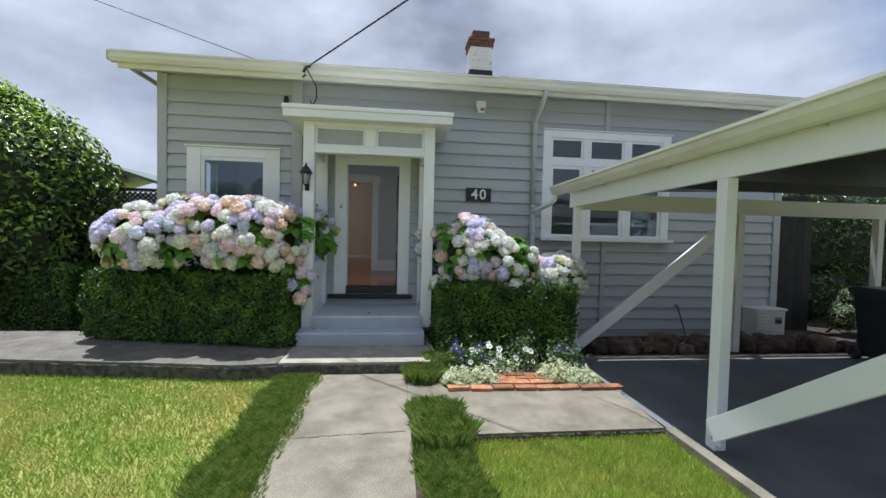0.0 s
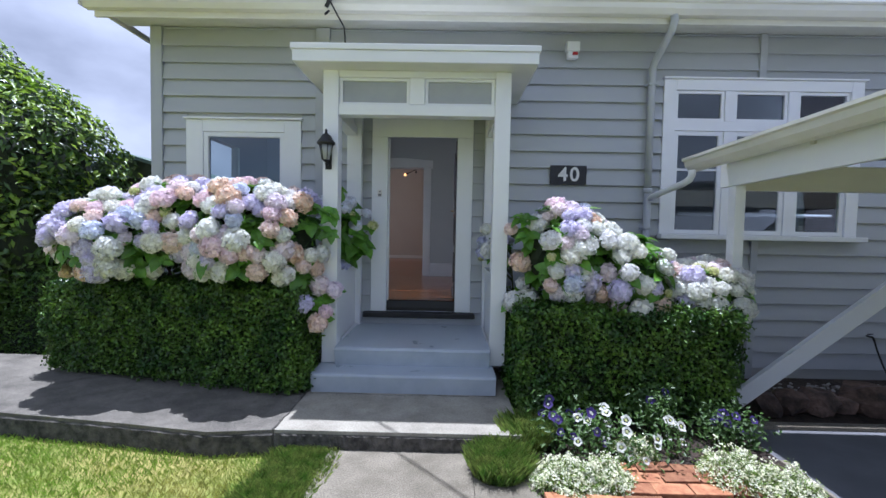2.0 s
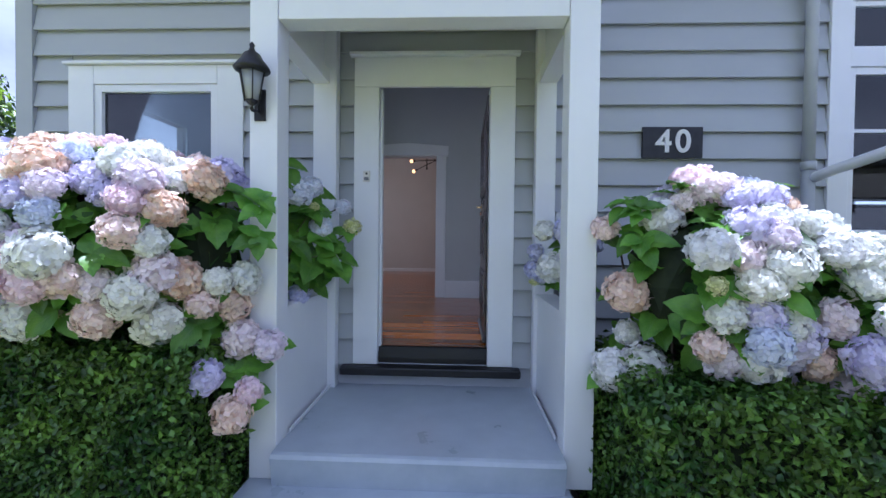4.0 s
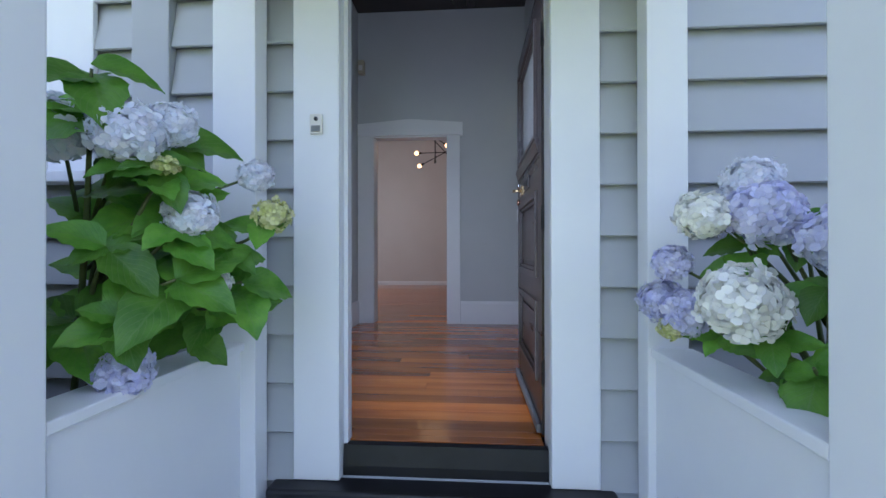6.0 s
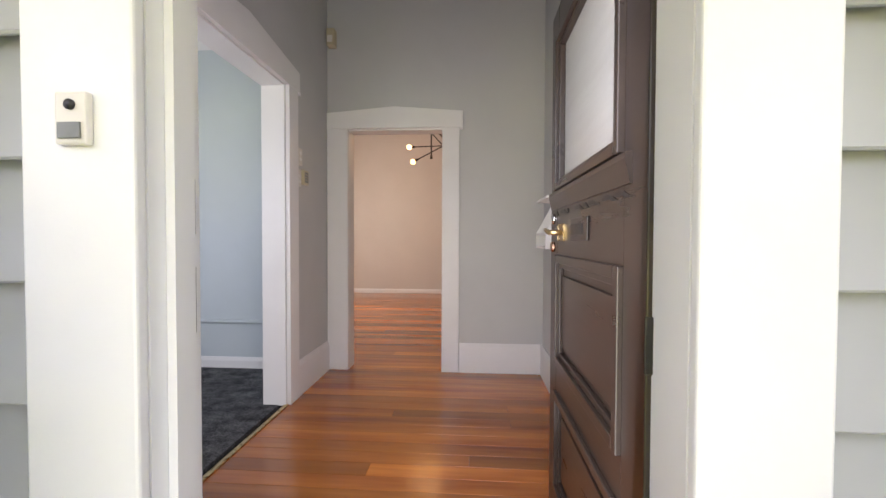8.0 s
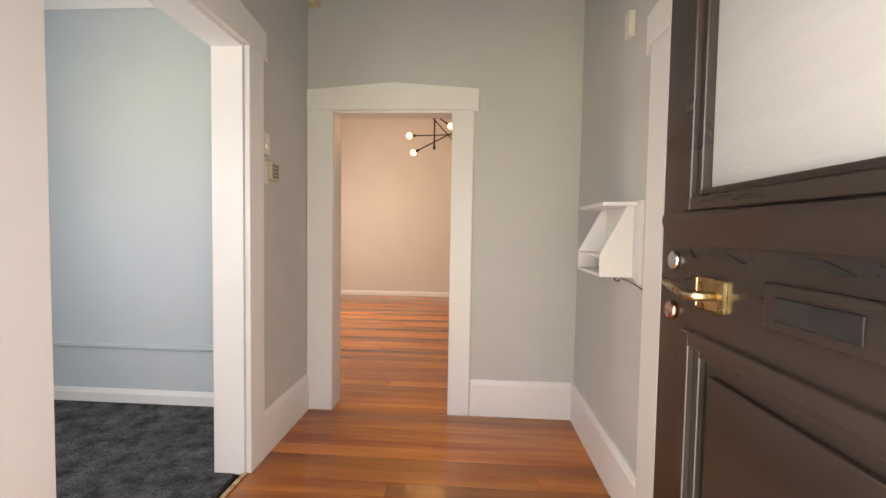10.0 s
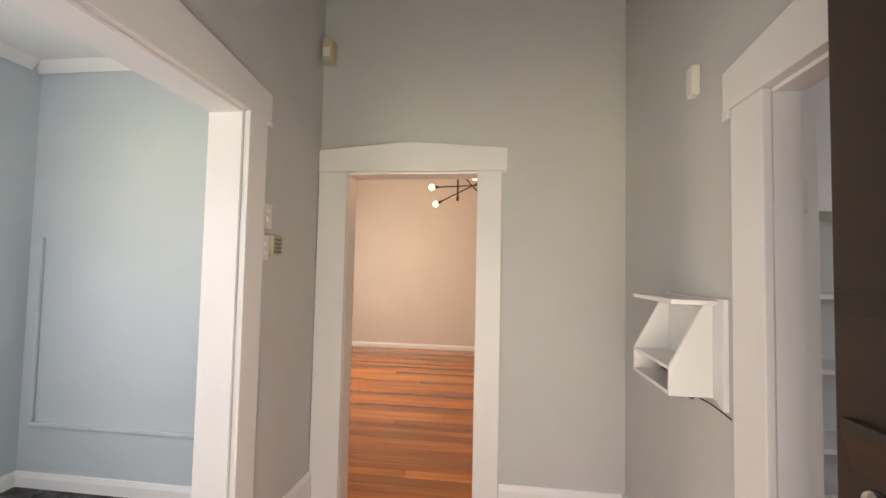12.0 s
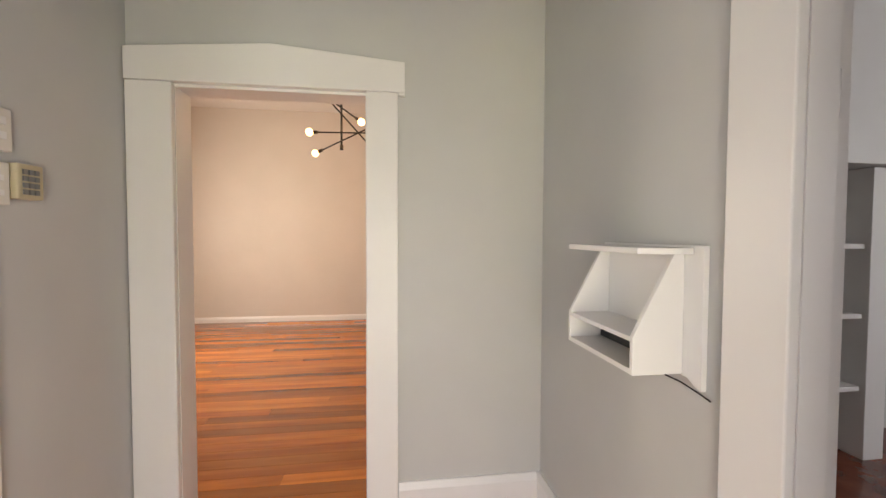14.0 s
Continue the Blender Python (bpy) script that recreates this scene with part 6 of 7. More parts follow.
hydrangea("mophead hydrangea in peach, pink and lavender above the hedge", right_mounds[:2], (1.6, -1.0, -0.70), 78, 120, 9, 0.108,
          extra_heads=[((1.07, -1.07, 0.57), (-0.4, -1, 0.3), 0.95), ((1.22, -1.08, 0.93), (-0.2, -1, 0.5), 0.9), ((1.01, -1.08, 0.20), (-0.3, -1, 0), 0.9), ((1.14, -1.12, 0.22), (0, -1, 0), 1.0), ((1.10, -1.0, 0.36), (0, -1, 0), 0.55), ((0.98, -1.02, 0.87), (-0.4, -1, 0.4), 0.6)],
          extra_shoots=[((1.10, -1.14, 0.96), (-0.4, -1, 0.4), 6, 0.85), ((1.10, -1.14, 0.82), (-0.4, -1, 0.2), 6, 0.85), ((1.06, -1.08, 0.99), (-0.4, -0.5, 0.8), 7, 0.8), ((1.12, -1.08, 0.84), (-0.3, -0.7, 0.4), 7, 0.95), ((1.16, -1.08, 0.70), (-0.3, -0.7, 0.1), 6, 1.0), ((1.2, -1.1, 0.46), (-0.3, -0.8, 0.1), 6, 1.0), ((1.65, -1.1, 1.06), (0, -0.4, 1), 6, 0.9), ((1.3, -1.1, 1.06), (0, -0.4, 1), 6, 0.9)], keep=lambda p: clear_of_porch(p) and not (p.x < 1.27 and p.z > 0.28))
hydrangea("low white and pale pink mophead hydrangea above the hedge", right_mounds[2:], (2.7, -1.0, -0.70), 46, 44, 14, 0.104, pale=0.6)


def porch_sprays():
    """Branches of the bushes that lean in over the low porch walls."""
    rnd = random.Random(77)
    d = thing("hydrangea_branch", (-0.95, -0.55, -0.3), "leafy hydrangea branch leaning over the low porch wall", "flowering bush", "hydrangea bushes")
    tips = [(-0.64, -0.56, 0.98), (-0.62, -0.54, 0.82), (-0.60, -0.56, 0.70), (-0.55, -0.42, 0.78), (-0.52, -0.38, 0.68), (-0.60, -0.40, 0.60), (-0.72, -0.50, 0.90), (-0.74, -0.62, 0.78), (-0.70, -0.62, 0.60), (-0.80, -0.45, 1.02),
            (-0.80, -0.60, 1.12), (-0.78, -0.62, 1.24), (-0.72, -0.45, 1.12), (-0.76, -0.36, 0.70), (-0.86, -0.5, 0.85), (-0.84, -0.6, 0.6), (-0.70, -0.36, 0.52), (-0.9, -0.4, 0.7), (-0.66, -0.46, 0.90)]
    for t in tips:
        part("leaf_stalk", tube([(-0.98, -0.55, -0.2), (-0.92, -0.52, 0.45), Vector(t) * 0.5 + Vector((-0.90, -0.52, 0.6)) * 0.5, t], [0.011, 0.009, 0.007, 0.004], 5), M_STEM, d)
        add_shoot(d, t, (0.45, -0.6, 0.1), rnd, 5, 1.15)
    for t, o in (((-0.74, -0.40, 0.80), (0.3, -0.8, 0.1)), ((-0.82, -0.42, 0.92), (0.3, -0.8, 0.1)), ((-0.66, -0.58, 1.00), (0.4, -0.6, 0.5))):
        add_shoot(d, t, o, rnd, 5, 1.15)
    for p, s, tone in (((-0.70, -0.60, 1.08), 0.80, "ice"), ((-0.66, -0.50, 1.13), 0.66, "ice"), ((-0.70, -0.61, 0.47), 0.62, "lilac"), ((-0.60, -0.50, 0.88), 0.66, "ice"), ((-0.55, -0.47, 0.68), 0.42, "cream"), ((-0.52, -0.30, 1.02), 0.5, "ice"), ((-0.90, -0.6, 1.1), 0.9, "ice")):
        add_head(d, Vector(p), (0.3, -0.8, 0.4), s, rnd, tone=tone)
        stalk = tube([(-0.92, -0.5, p[2] - 0.3), Vector(p).lerp(Vector((-0.92, -0.5, p[2] - 0.2)), 0.4), Vector(p)], [0.007, 0.005, 0.004], 5)
        part("flower_stem", stalk, M_STEM, d)
    part("flower_stem", tube([(-0.80, -0.42, 0.62), (-0.62, -0.38, 0.76), (-0.52, -0.35, 0.81), (-0.44, -0.34, 0.88)], [0.007, 0.005, 0.005, 0.004], 5), M_STEM, d)
    add_shoot(d, (-0.47, -0.35, 0.85), (0.5, -0.7, 0.1), rnd, 3, 0.7)
    add_head(d, Vector((-0.44, -0.34, 0.89)), (0.4, -0.8, 0.4), 1.0, rnd, True)
    add_head(d, Vector((-0.62, -0.57, 1.0)), (0.1, -0.5, 0.8), 0.6, rnd, True)
    e = thing("hydrangea_branch", (1.1, -0.5, -0.3), "white and lilac hydrangea heads leaning over the low porch wall", "flowering bush", "hydrangea bushes")
    for t in [(0.90, -0.56, 0.56), (0.90, -0.46, 0.80), (0.86, -0.42, 0.55), (0.96, -0.6, 0.50), (1.0, -0.3, 0.75), (0.92, -0.66, 0.52), (1.02, -0.5, 0.85), (1.0, -0.6, 0.68), (0.92, -0.3, 0.6)]:
        part("leaf_stalk", tube([(1.12, -0.5, -0.2), (1.08, -0.5, 0.40), t], [0.011, 0.008, 0.004], 5), M_STEM, e)
        add_shoot(e, t, (-0.5, -0.5, 0.2), rnd, 4, 0.8)
    for p, s in (((0.82, -0.57, 0.65), 0.88), ((0.80, -0.45, 0.87), 0.62), ((0.96, -0.40, 0.97), 0.66), ((0.77, -0.27, 0.62), 0.6), ((0.80, -0.36, 0.60), 0.66), ((0.93, -0.5, 0.87), 0.82), ((0.98, -0.36, 0.86), 0.8), ((0.76, -0.36, 0.74), 0.5), ((1.02, -0.62, 0.8), 0.8)):
        add_head(e, Vector(p), (-0.4, -0.8, 0.4), s, rnd, tone="cream" if p[2] == 0.65 or p[2] == 0.87 and s == 0.62 else "ice" if p[2] > 0.9 else "lilac")
        part("flower_stem", tube([(1.08, -0.5, p[2] - 0.28), Vector(p).lerp(Vector((1.06, -0.5, p[2] - 0.2)), 0.4), Vector(p)], [0.007, 0.005, 0.004], 5), M_STEM, e)
    add_head(e, Vector((0.76, -0.36, 0.55)), (-0.3, -0.8, 0.4), 0.62, rnd, True)


porch_sprays()


def big_tree(base, lobes, seed, label, leaf_len, n_per, tip_share=0.25, name="camellia_tree", trunk=0.16, material=None, tips=True):
    rng = np.random.default_rng(seed)
    rnd = random.Random(seed)
    d = thing(name, base, label, "tree")
    b = Vector(base)
    tr = bmesh.new()
    top = Vector(lobes[0][0])
    tube([b + Vector((0, 0, -0.1)), b.lerp(top, 0.35) + Vector((0.1, 0, 0)), b.lerp(top, 0.7), top], [trunk, trunk * 0.8, trunk * 0.55, trunk * 0.3], 10, tr)
    part("trunk", tr, M_BARK, d)
    lb = bmesh.new()
    for c, r in lobes[1:]:
        s = b.lerp(top, rnd.uniform(0.3, 0.7))
        tube([s, s.lerp(Vector(c), 0.5) + Vector((0, 0, 0.1)), c], [trunk * 0.4, trunk * 0.25, trunk * 0.1], 7, lb)
    part("limbs", lb, M_BARK, d, kind="stuff")
    allp, alln, tipp, tipn = [], [], [], []
    for c, r in lobes:
        n = int(n_per * (r[0] * r[2] + r[0] * r[1]))
        v = unit(rng.normal(0, 1, (n, 3)))
        v = v[v[:, 1] < (0.55 if base[1] > -10 else 2.0)]
        bump = 1 + 0.10 * fbm(v * 1.0 + np.array(c), 3.0, seed) + 0.06 * fbm(v + np.array(c), 9.0, seed + 3)
        deep = rng.uniform(0.80, 1.02, (len(v), 1)) * bump[:, None]
        p = np.array(c) + v * np.array(r) * deep
        gap = fbm(p, 4.0, seed + 9) > 0.62
        p, v = p[~gap], v[~gap]
        # Bright tip leaves go where the crown faces up, colouring it as sunlit.
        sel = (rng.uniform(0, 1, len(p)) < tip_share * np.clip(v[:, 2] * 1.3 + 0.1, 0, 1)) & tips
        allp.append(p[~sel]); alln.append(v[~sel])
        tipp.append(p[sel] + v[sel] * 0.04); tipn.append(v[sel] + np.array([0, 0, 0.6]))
        # Near-black filler; its colour is the shade within the crown.
        part("shaded_core", rock_mesh(*c, r[0] * 0.78, r[1] * 0.78, r[2] * 0.78, seed, None, 3, 0.14), M_CORE_SHADE, d)
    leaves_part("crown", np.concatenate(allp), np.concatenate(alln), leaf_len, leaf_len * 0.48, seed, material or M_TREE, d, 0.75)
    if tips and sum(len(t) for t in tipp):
        leaves_part("young_leaves", np.concatenate(tipp), np.concatenate(tipn), leaf_len, leaf_len * 0.5, seed + 1, M_TREE_TIP_LIT, d, 0.6)
    return d


big_tree((-6.6, 1.2, -0.86), [((-6.3, 1.1, 1.2), (1.85, 1.4, 1.75)), ((-7.2, 1.0, 1.9), (1.6, 1.3, 1.5)), ((-5.6, 0.9, 0.5), (1.1, 1.0, 1.3)), ((-7.9, 0.8, 0.8), (1.8, 1.3, 1.6)), ((-6.6, 1.0, 2.55), (0.9, 0.9, 0.75)), ((-6.9, 0.3, 0.2), (1.5, 0.9, 1.0))],
         31, "large dense glossy dark green tree, young top leaves coloured as sunlit", 0.115, 3000, 0.45)
big_tree((-9.5, 3.0, -0.86), [((-9.3, 3.0, 3.3), (1.6, 1.4, 1.3)), ((-10.6, 3.0, 2.6), (1.8, 1.4, 1.6)), ((-8.2, 3.2, 3.0), (1.1, 1.0, 0.9))], 33, "taller light green tree behind the big tree", 0.11, 1100, 0.5, "light_green_tree")
big_tree((10.8, 1.9, -0.86), [((10.8, 1.7, 0.9), (1.9, 0.8, 1.5)), ((12.8, 1.7, 1.2), (1.8, 0.8, 1.6)), ((9.4, 1.6, 1.2), (1.0, 0.7, 1.2)), ((9.5, 1.4, -0.2), (0.9, 0.5, 0.6))], 35, "dark leafy tree beyond the side fence", 0.10, 1300, 0.15, "garden_tree")
big_tree((8.6, 0.3, -0.86), [((8.75, 0.0, -0.50), (0.30, 0.28, 0.26)), ((9.1, 0.1, -0.38), (0.34, 0.3, 0.36)), ((8.95, 0.05, -0.15), (0.2, 0.2, 0.22))], 37, "small pale variegated shrub in the side garden", 0.05, 5000, 0.0, "garden_shrub", 0.03, surface("variegated_leaves", (0.10, 0.18, 0.05), (0.35, 0.42, 0.22), 12, 0.5, 0.0, island=0.5, translucent=0.2), False)


M_FAR_LEAF = surface("far_tree_leaves", (0.03, 0.06, 0.02), (0.07, 0.12, 0.03), 3, 0.6, 0.0, island=0.4)
for k, (x, y, h) in enumerate(((-16, -34, 3.2), (-9, -37, 4.4), (-2, -36, 3.0), (7, -38, 4.0), (15, -35, 3.4))):
    big_tree((x, y, -0.86), [((x, y, h * 0.75), (h * 1.15, h, h * 0.9)), ((x + h * 0.8, y + 0.5, h * 0.55), (h * 0.8, h * 0.7, h * 0.65)), ((x - h * 0.8, y, h * 0.5), (h * 0.8, h * 0.7, h * 0.6))], 80 + k, "distant dark tree across the street", 0.35, 160, 0.0, "street_tree", 0.3, M_FAR_LEAF, False)

# ---- grass ----
def blades(name, n, sampler, zfun, hmin, hmax, width, material, label, seed, lean=0.35):
    rng = np.random.default_rng(seed)
    x, y = sampler(rng, n)
    n = len(x)
    h = rng.uniform(hmin, hmax, n)
    a = rng.uniform(0, 2 * np.pi, n)
    la = rng.uniform(0, 2 * np.pi, n)
    w = width * rng.uniform(0.6, 1.2, n)
    z = zfun(x, y)
    dx, dy = np.cos(a) * w, np.sin(a) * w
    lx, ly = np.cos(la) * h * lean * rng.uniform(0.2, 1.3, n), np.sin(la) * h * lean * rng.uniform(0.2, 1.3, n)
    v = np.stack([np.stack([x - dx, y - dy, z], 1), np.stack([x + dx, y + dy, z], 1),
                  np.stack([x + dx * 0.7 + lx * 0.45, y + dy * 0.7 + ly * 0.45, z + h * 0.62], 1), np.stack([x + lx * 1.2, y + ly * 1.2, z + h], 1)], axis=1).reshape(-1, 3)
    q = np.arange(n * 4).reshape(-1, 4)
    ob = new(name, raw_mesh(name, v, q, material))
    return tagged(ob, label=label, category="grass", kind="stuff")


def rect(x0, x1, y0, y1, skew=0.0):
    return lambda rng, n: (rng.uniform(x0, x1, n), rng.uniform(y0, y1, n))


def near_rect(x0, x1, y0, y1):
    def f(rng, n):
        y = y1 - (y1 - y0) * rng.uniform(0, 1, n) ** 0.9
        return rng.uniform(x0, x1, n), y
    return f


def front_lawn(rng, n):
    x, y = rng.uniform(-5.2, -0.82, n), rng.uniform(-5.6, -1.65, n)
    lim = np.interp(x, [-6.5, -5.0, -3.8, -2.0, -1.3, -0.8], [-1.45, -1.62, -1.74, -1.96, -2.06, -2.0])
    ok = y < lim - 0.01
    return x[ok], y[ok]


blades("lawn_grass", 120000, front_lawn, lambda x, y: LAWN + 0 * x, 0.018, 0.045, 0.0022, M_GRASS, "short mown sunlit lawn grass, yellow in patches", 51, 0.6)
blades("lawn_grass_far", 22000, rect(-9.5, -5.2, -6.0, -1.4), lambda x, y: LAWN + 0 * x, 0.02, 0.05, 0.004, M_GRASS, "short mown sunlit lawn grass", 52)
blades("side_lawn_grass", 60000, rect(1.06, 2.73, -5.6, -3.53), lambda x, y: LAWN - 0.02 + 0 * x, 0.02, 0.055, 0.0022, M_GRASS_GREEN, "bright green mown grass beside the kerb", 53)


def strip(x0, x1, y0, y1, edge):
    """Grass thins out to ragged edges."""
    def f(rng, n):
        u = 0.5 + np.clip(rng.normal(0, 0.22, n), -0.47, 0.47)
        y = rng.uniform(y0, y1, n)
        return x0 + (x1 - x0) * u + edge * np.sin(y * 5.3) * 0.5 + edge * np.sin(y * 13.0) * 0.3, y
    return f


blades("verge_grass", 64000, strip(-0.86, -0.36, -5.8, -1.98, 0.05), lambda x, y: PATHZ - 0.04 + 0 * x, 0.035, 0.085, 0.0017, M_LONGGRASS, "long dark green grass growing over the path edge", 54, 0.55)
blades("verge_grass", 40000, strip(0.60, 1.06, -5.8, -3.15, 0.05), lambda x, y: PATHZ - 0.04 + 0 * x, 0.035, 0.09, 0.0017, M_LONGGRASS, "long dark green grass growing over the path edge", 55, 0.55)


def tuft(x, y, z, rx, ry, n, h, seed):
    def f(rng, m):
        a, r = rng.uniform(0, 2 * np.pi, m), np.sqrt(rng.uniform(0, 1, m))
        return x + np.cos(a) * r * rx, y + np.sin(a) * r * ry
    ob = blades("grass_tuft", int(n * 2.4), f, lambda xx, yy: z + 0 * xx, h * 0.4, h * 0.95, 0.0018, M_LONGGRASS, "thick tuft of long grass on the path edge", seed, 0.55)
    return ob


tuft(0.76, -2.22, PATHZ, 0.19, 0.19, 2600, 0.17, 61)
tuft(1.02, -1.85, PATHZ, 0.16, 0.14, 1300, 0.22, 62)
tuft(0.80, -3.25, PATHZ, 0.20, 0.17, 2600, 0.18, 63)
tuft(0.84, -3.55, PATHZ, 0.22, 0.22, 1800, 0.17, 64)


# ---- flower bed ----
def brick_edge():
    rnd = random.Random(8)
    d = thing("brick_border", (1.9, -2.4, PATHZ), "flat orange-red bricks and paving round the flower bed", "brick border")
    x = 1.0
    k = 0
    shared = [finish(box(0, 0.225, 0, 0.105, 0, 0.035, 0.004), "brick", M_BRICK) for _ in range(1)]
    while x < 2.70:
        ob = new("brick", shared[0])
        ob.parent = d
        ob.matrix_basis = pose(x - 1.9, -2.60 - 0.06 * (x - 1.0) / 1.7 + 2.4 + rnd.uniform(-0.008, 0.008), rnd.uniform(-0.004, 0.006), rnd.uniform(-2, 2), 0, rnd.uniform(-4, 4))
        x += 0.235
    for r in range(3):
        for c in range(4):
            ob = new("brick", shared[0])
            ob.parent = d
            ob.matrix_basis = pose(1.45 - 1.9 + c * 0.235 + (r % 2) * 0.11, -2.48 + 2.4 + r * 0.118, rnd.uniform(-0.003, 0.006), rnd.uniform(-2, 2), 0, rnd.uniform(-5, 5))


brick_edge()


def flat_flower(seed, r, petals=5):
    rng = np.random.default_rng(seed)
    vs, qs = [(0, 0, -0.004)], []
    n = petals * 4
    for k in range(n):
        a = 2 * math.pi * k / n
        rr = r * (1 + 0.09 * math.cos(petals * a))
        vs.append((rr * 0.5 * math.cos(a), rr * 0.5 * math.sin(a), 0.002))
    for k in range(n):
        a = 2 * math.pi * k / n
        rr = r * (1 + 0.09 * math.cos(petals * a))
        vs.append((rr * math.cos(a), rr * math.sin(a), 0.006 * rng.uniform(0, 1.6)))
    for k in range(n):
        qs.append((1 + k, 1 + (k + 1) % n, 1 + n + (k + 1) % n, 1 + n + k))
    v = np.array(vs)
    q = np.array(qs)
    return v, q


def petunias(label, spots, material, seed, centre):
    rnd = random.Random(seed)
    d = thing("petunia_plant", centre, label, "flower", "petunias")
    me_v, me_q = flat_flower(seed, 0.032)
    me = raw_mesh("flower", me_v, me_q, material, smooth=True)
    eye = finish(lathe([(0.009, 0.001), (0.007, 0.003), (0.003, -0.004)], (0, 0, 0), sides=10), "flower_eye", M_YELLOW if material is M_PETW else M_PETW)
    for p in spots:
        o = Vector((rnd.uniform(-0.4, 0.4), -0.8, rnd.uniform(0.3, 0.9))).normalized()
        m = Matrix.Translation(p) @ o.to_track_quat("Z", "Y").to_matrix().to_4x4() @ Matrix.Scale(rnd.uniform(0.8, 1.2), 4)
        f = put("flower", me, d, m)
        e = new("flower_eye", eye)
        e.parent = f
    st = bmesh.new()
    for p in spots:
        tube([(p[0] + rnd.uniform(-0.05, 0.05), p[1] + 0.08, PATHZ - 0.02), (p[0], p[1] + 0.03, (p[2] + PATHZ) / 2), p], [0.004, 0.003, 0.002], 4, st)
    part("stems", st, M_STEM, d, kind="stuff")
    rng = np.random.default_rng(seed)
    s = np.array(spots)
    idx = rng.integers(0, len(s), 700)
    p = s[idx] + rng.normal(0, 0.075, (700, 3)) + np.array([0, 0.03, -0.07])
    p[:, 2] = np.maximum(p[:, 2], PATHZ + 0.01)
    leaves_part("leaves", p, np.tile([0, -0.5, 1.0], (700, 1)), 0.045, 0.022, seed, M_BOX_LIGHT, d, 0.9)


M_BOX_LIGHT = surface("bedding_leaves", (0.05, 0.11, 0.02), (0.10, 0.18, 0.04), 8, 0.45, 0.0, island=0.4, translucent=0.25)


def spots(x0, x1, y0, y1, z0, z1, n, seed):
    r = random.Random(seed)
    return [(r.uniform(x0, x1), r.uniform(y0, y1), r.uniform(z0, z1)) for _ in range(n)]


petunias("purple petunias with white throats in the flower bed", spots(1.12, 1.55, -2.1, -1.75, -0.62, -0.42, 16, 1), M_PETP, 1, (1.35, -1.95, PATHZ))
petunias("white petunias in the flower bed", spots(1.3, 2.1, -2.3, -1.85, -0.68, -0.45, 22, 2), M_PETW, 2, (1.7, -2.1, PATHZ))
petunias("purple petunias by the carport post", spots(2.45, 2.75, -1.95, -1.75, -0.62, -0.48, 8, 3), M_PETP, 3, (2.6, -1.85, PATHZ))
petunias("purple petunias in front of the hedge", spots(1.95, 2.15, -1.75, -1.65, -0.48, -0.38, 4, 4), M_PETP, 4, (2.05, -1.7, PATHZ))


M_ALYSSUM = surface("cream_alyssum_petals", (0.78, 0.78, 0.50), (0.90, 0.90, 0.74), 18, 0.6, 0.0, island=0.15, translucent=0.3)
M_ALYSSUM_LEAF = surface("alyssum_leaves", (0.12, 0.22, 0.03), (0.26, 0.36, 0.07), 12, 0.5, 0.0, island=0.4, translucent=0.3)


def alyssum(cx, cy, rx, ry, h, seed):
    rng = np.random.default_rng(seed)
    d = thing("alyssum_clump", (cx, cy, PATHZ), "low mound of tiny white alyssum flowers", "flower", "alyssum clumps")
    n = 430
    a, r = rng.uniform(0, 2 * np.pi, n), np.sqrt(rng.uniform(0, 1, n))
    top = PATHZ + h * np.sqrt(np.maximum(0, 1 - r ** 2.4)) * (1 + 0.22 * rng.normal(0, 1, n)) * (0.9 + 0.3 * np.sin(a * 5 + seed))
    c = np.stack([cx + np.cos(a) * r * rx, cy + np.sin(a) * r * ry, np.maximum(top, PATHZ + 0.015)], axis=1)
    m = 7
    pts = (c[:, None, :] + rng.normal(0, 0.0075, (n, m, 3))).reshape(-1, 3)
    leaves_part("blossom", pts, np.tile([0, -0.4, 1.0], (len(pts), 1)), 0.012, 0.012, seed, M_ALYSSUM, d, 0.7, 0)
    g = c - np.array([0, 0, 0.02])
    g[:, 2] = np.maximum(g[:, 2], PATHZ + 0.004)
    leaves_part("leaves", np.repeat(g, 5, axis=0) + rng.normal(0, 0.018, (5 * n, 3)), np.tile([0, -0.3, 1.0], (5 * n, 1)), 0.028, 0.008, seed + 5, M_ALYSSUM_LEAF, d, 1.0)


alyssum(1.16, -2.38, 0.21, 0.17, 0.13, 71)
alyssum(1.42, -2.36, 0.17, 0.15, 0.12, 72)
alyssum(2.28, -2.30, 0.24, 0.21, 0.15, 73)
alyssum(2.50, -2.40, 0.21, 0.17, 0.11, 74)
alyssum(1.75, -2.02, 0.14, 0.12, 0.10, 75)
structure("bed_soil", box(0.98, 2.78, -2.5, -1.4, -1.0, PATHZ + 0.006), M_SOIL, "dark soil of the flower bed")

# ---- weatherboards and floorboards ----
PITCH, Z0 = 0.193, 2.373


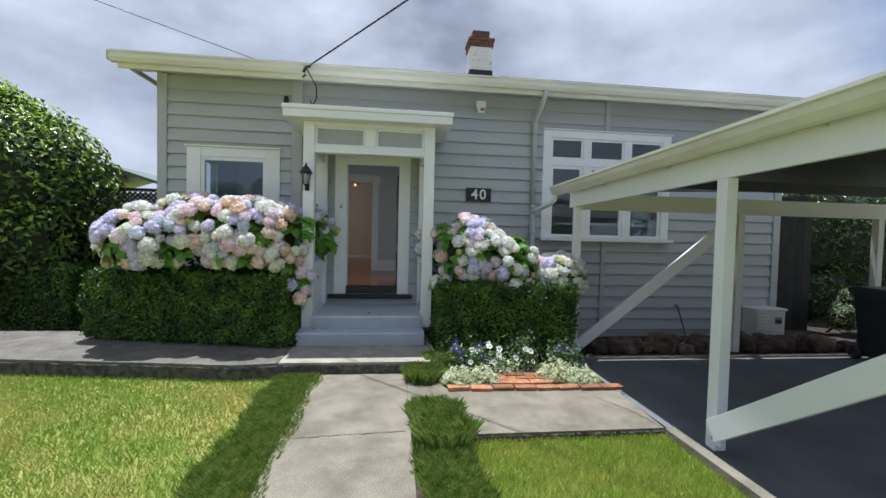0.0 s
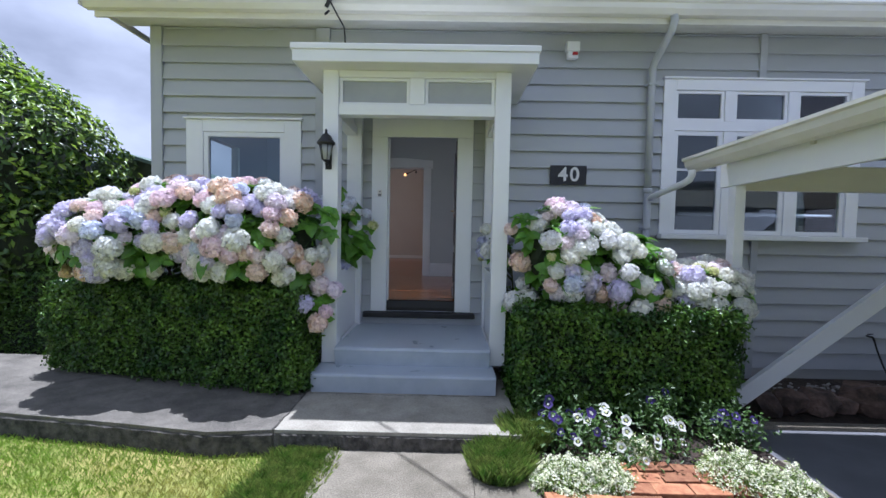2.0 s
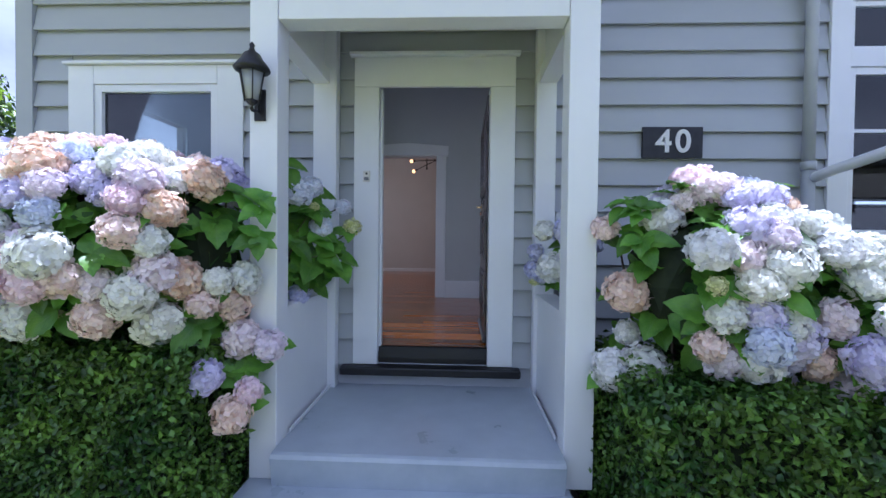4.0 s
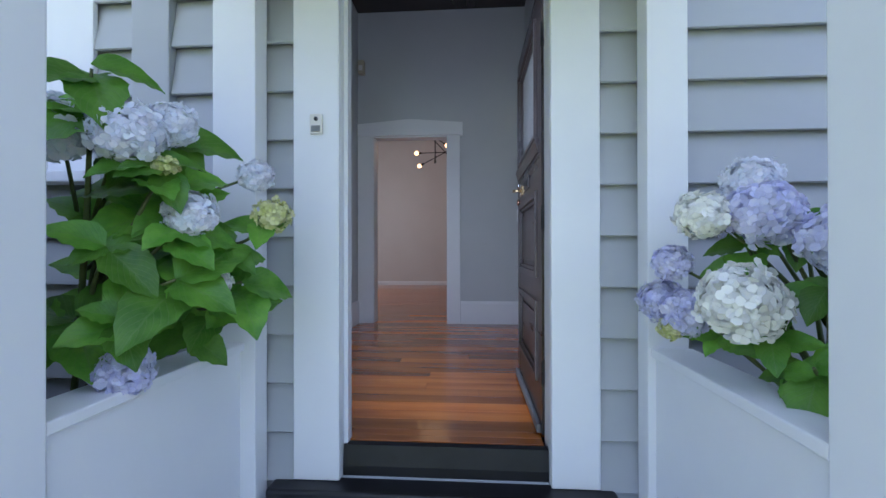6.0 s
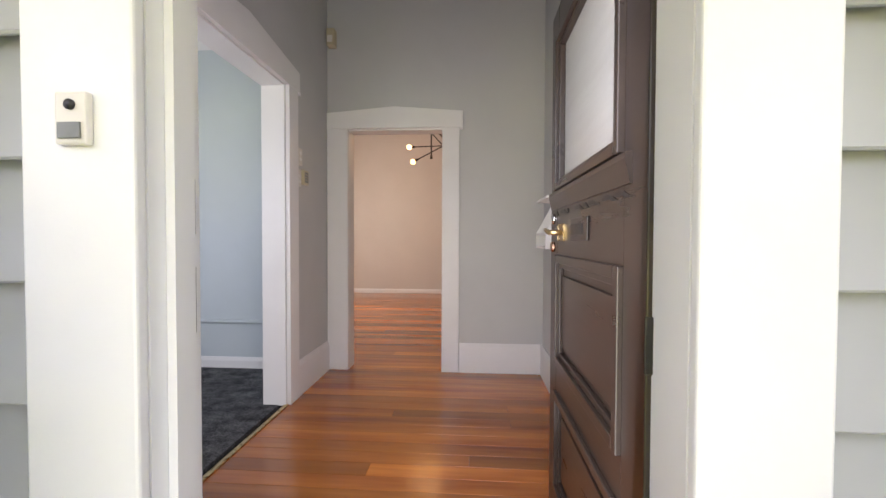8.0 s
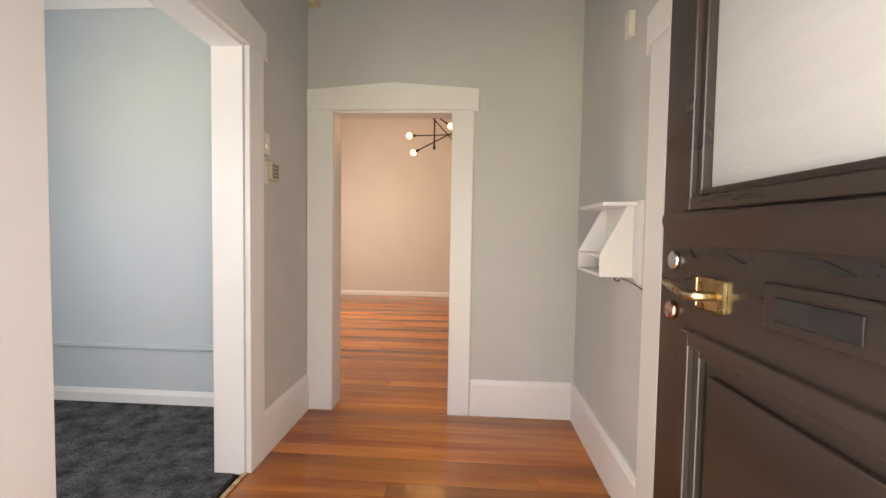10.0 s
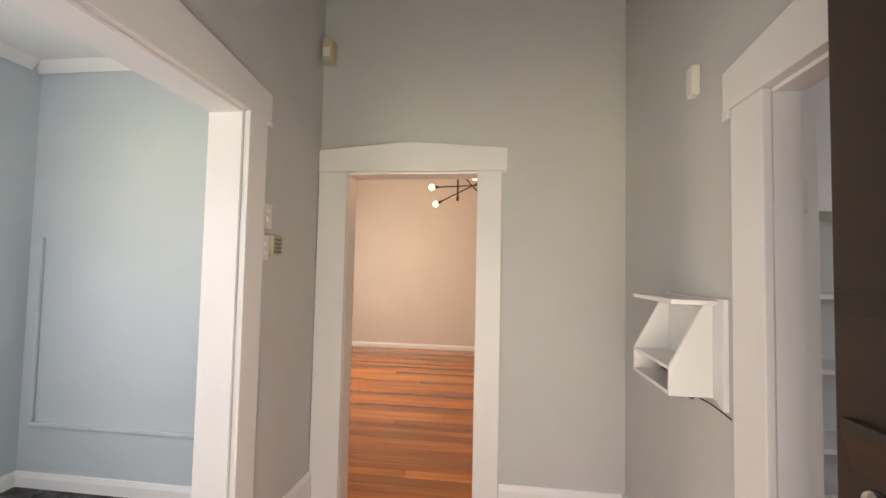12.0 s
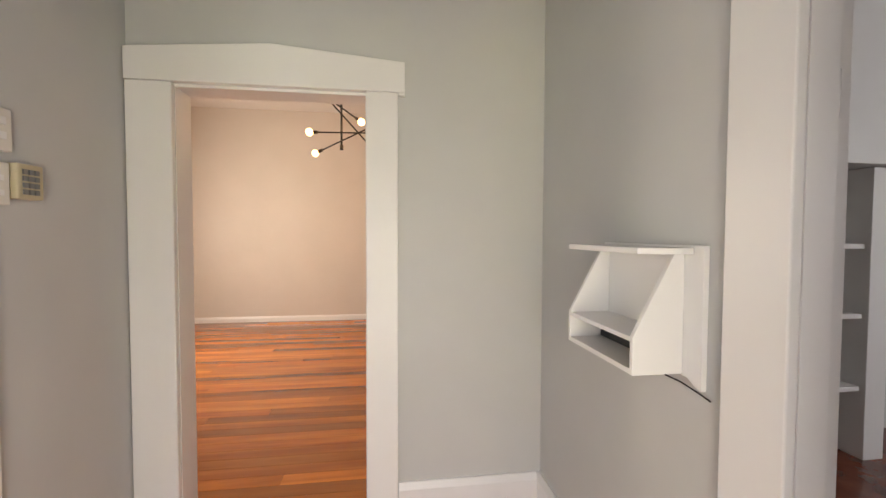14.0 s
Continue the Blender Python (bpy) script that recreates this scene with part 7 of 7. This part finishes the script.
def weatherboards():
    d = thing("weatherboards", (2.0, 0.02, -0.9), "grey painted horizontal weatherboards on the house front", "siding")
    d["kind"] = "structure"
    cache = {}
    holes = [(-2.72, -1.36, 1.06, 2.12), (-0.52, 0.665, -0.2, 2.16), (2.86, 5.16, 0.81, 2.66)]
    for k in range(-5, 17):
        z = Z0 - PITCH * k
        if z > 3.15 or z < -0.95:
            continue
        top = min(z + PITCH + 0.012, 3.178)
        spans = [(-2.998, -1.192), (-1.028, 3.938), (4.022, 7.188)] if (z > 2.62 or z < 0.7) else [(-2.998, -1.192), (-1.028, 7.188)]
        out = []
        for a, b in spans:
            segs = [(a, b)]
            for h0, h1, c, e in holes:
                if z + PITCH * 0.5 > c and z + PITCH * 0.5 < e:
                    nxt = []
                    for s, t in segs:
                        if h1 <= s or h0 >= t:
                            nxt.append((s, t))
                            continue
                        if s < h0:
                            nxt.append((s, h0 - 0.001))
                        if t > h1:
                            nxt.append((h1 + 0.001, t))
                    segs = nxt
            out += segs
        for a, b in out:
            key = (round(b - a, 3), round(top - z, 3))
            if key not in cache:
                w, h = key
                cache[key] = finish(extrude([(-0.004, 0.0), (-0.008, 0.004), (0.028, h), (0.034, h), (0.034, 0.022), (0.006, 0.022), (0.003, 0.0)], "x", 0, w), "weatherboard", M_SIDING)
            ob = new("weatherboard", cache[key])
            ob.parent = d
            ob.location = Vector((a, 0.0, z)) - world_base(d)


weatherboards()


def floorboards(name, x0, x1, y0, y1, w, seed, label):
    rnd = random.Random(seed)
    d = thing(name, (x0, y0, -0.02), label, "floor")
    d["kind"] = "structure"
    cache = {}
    y = y0
    while y < y1 - 0.005:
        ww = min(w, y1 - y)
        x = x0
        first = True
        while x < x1 - 0.01:
            ln = rnd.choice((1.8, 2.4, 3.0, 3.6)) * (rnd.choice((0.4, 0.7, 1.0)) if first else 1)
            first = False
            ln = min(ln, x1 - x)
            if x1 - x - ln < 0.25:
                ln = x1 - x
            key = (round(ln, 3), round(ww, 3))
            if key not in cache:
                cache[key] = finish(box(0.0006, key[0] - 0.0006, 0.0007, key[1] - 0.0007, 0, 0.02, 0.0012), "floorboard", M_PLANK)
            ob = new("floorboard", cache[key])
            ob.parent = d
            ob.location = (x - x0, y - y0, 0.0)
            x += ln
        y += w


floorboards("hall_floorboards", -1.04, HR, 0.19, 2.82, 0.108, 3, "polished red-brown timber floorboards in the hall")
floorboards("entry_floorboards", -0.332, 0.470, 0.077, 0.189, 0.056, 9, "polished floorboards in the front doorway")
floorboards("threshold_floorboards", -0.858, -0.082, 2.82, 2.96, 0.07, 5, "polished floorboards in the doorway")
floorboards("far_floorboards", -2.97, 1.6, 2.96, 7.75, 0.105, 4, "polished orange-brown timber floorboards in the living room")
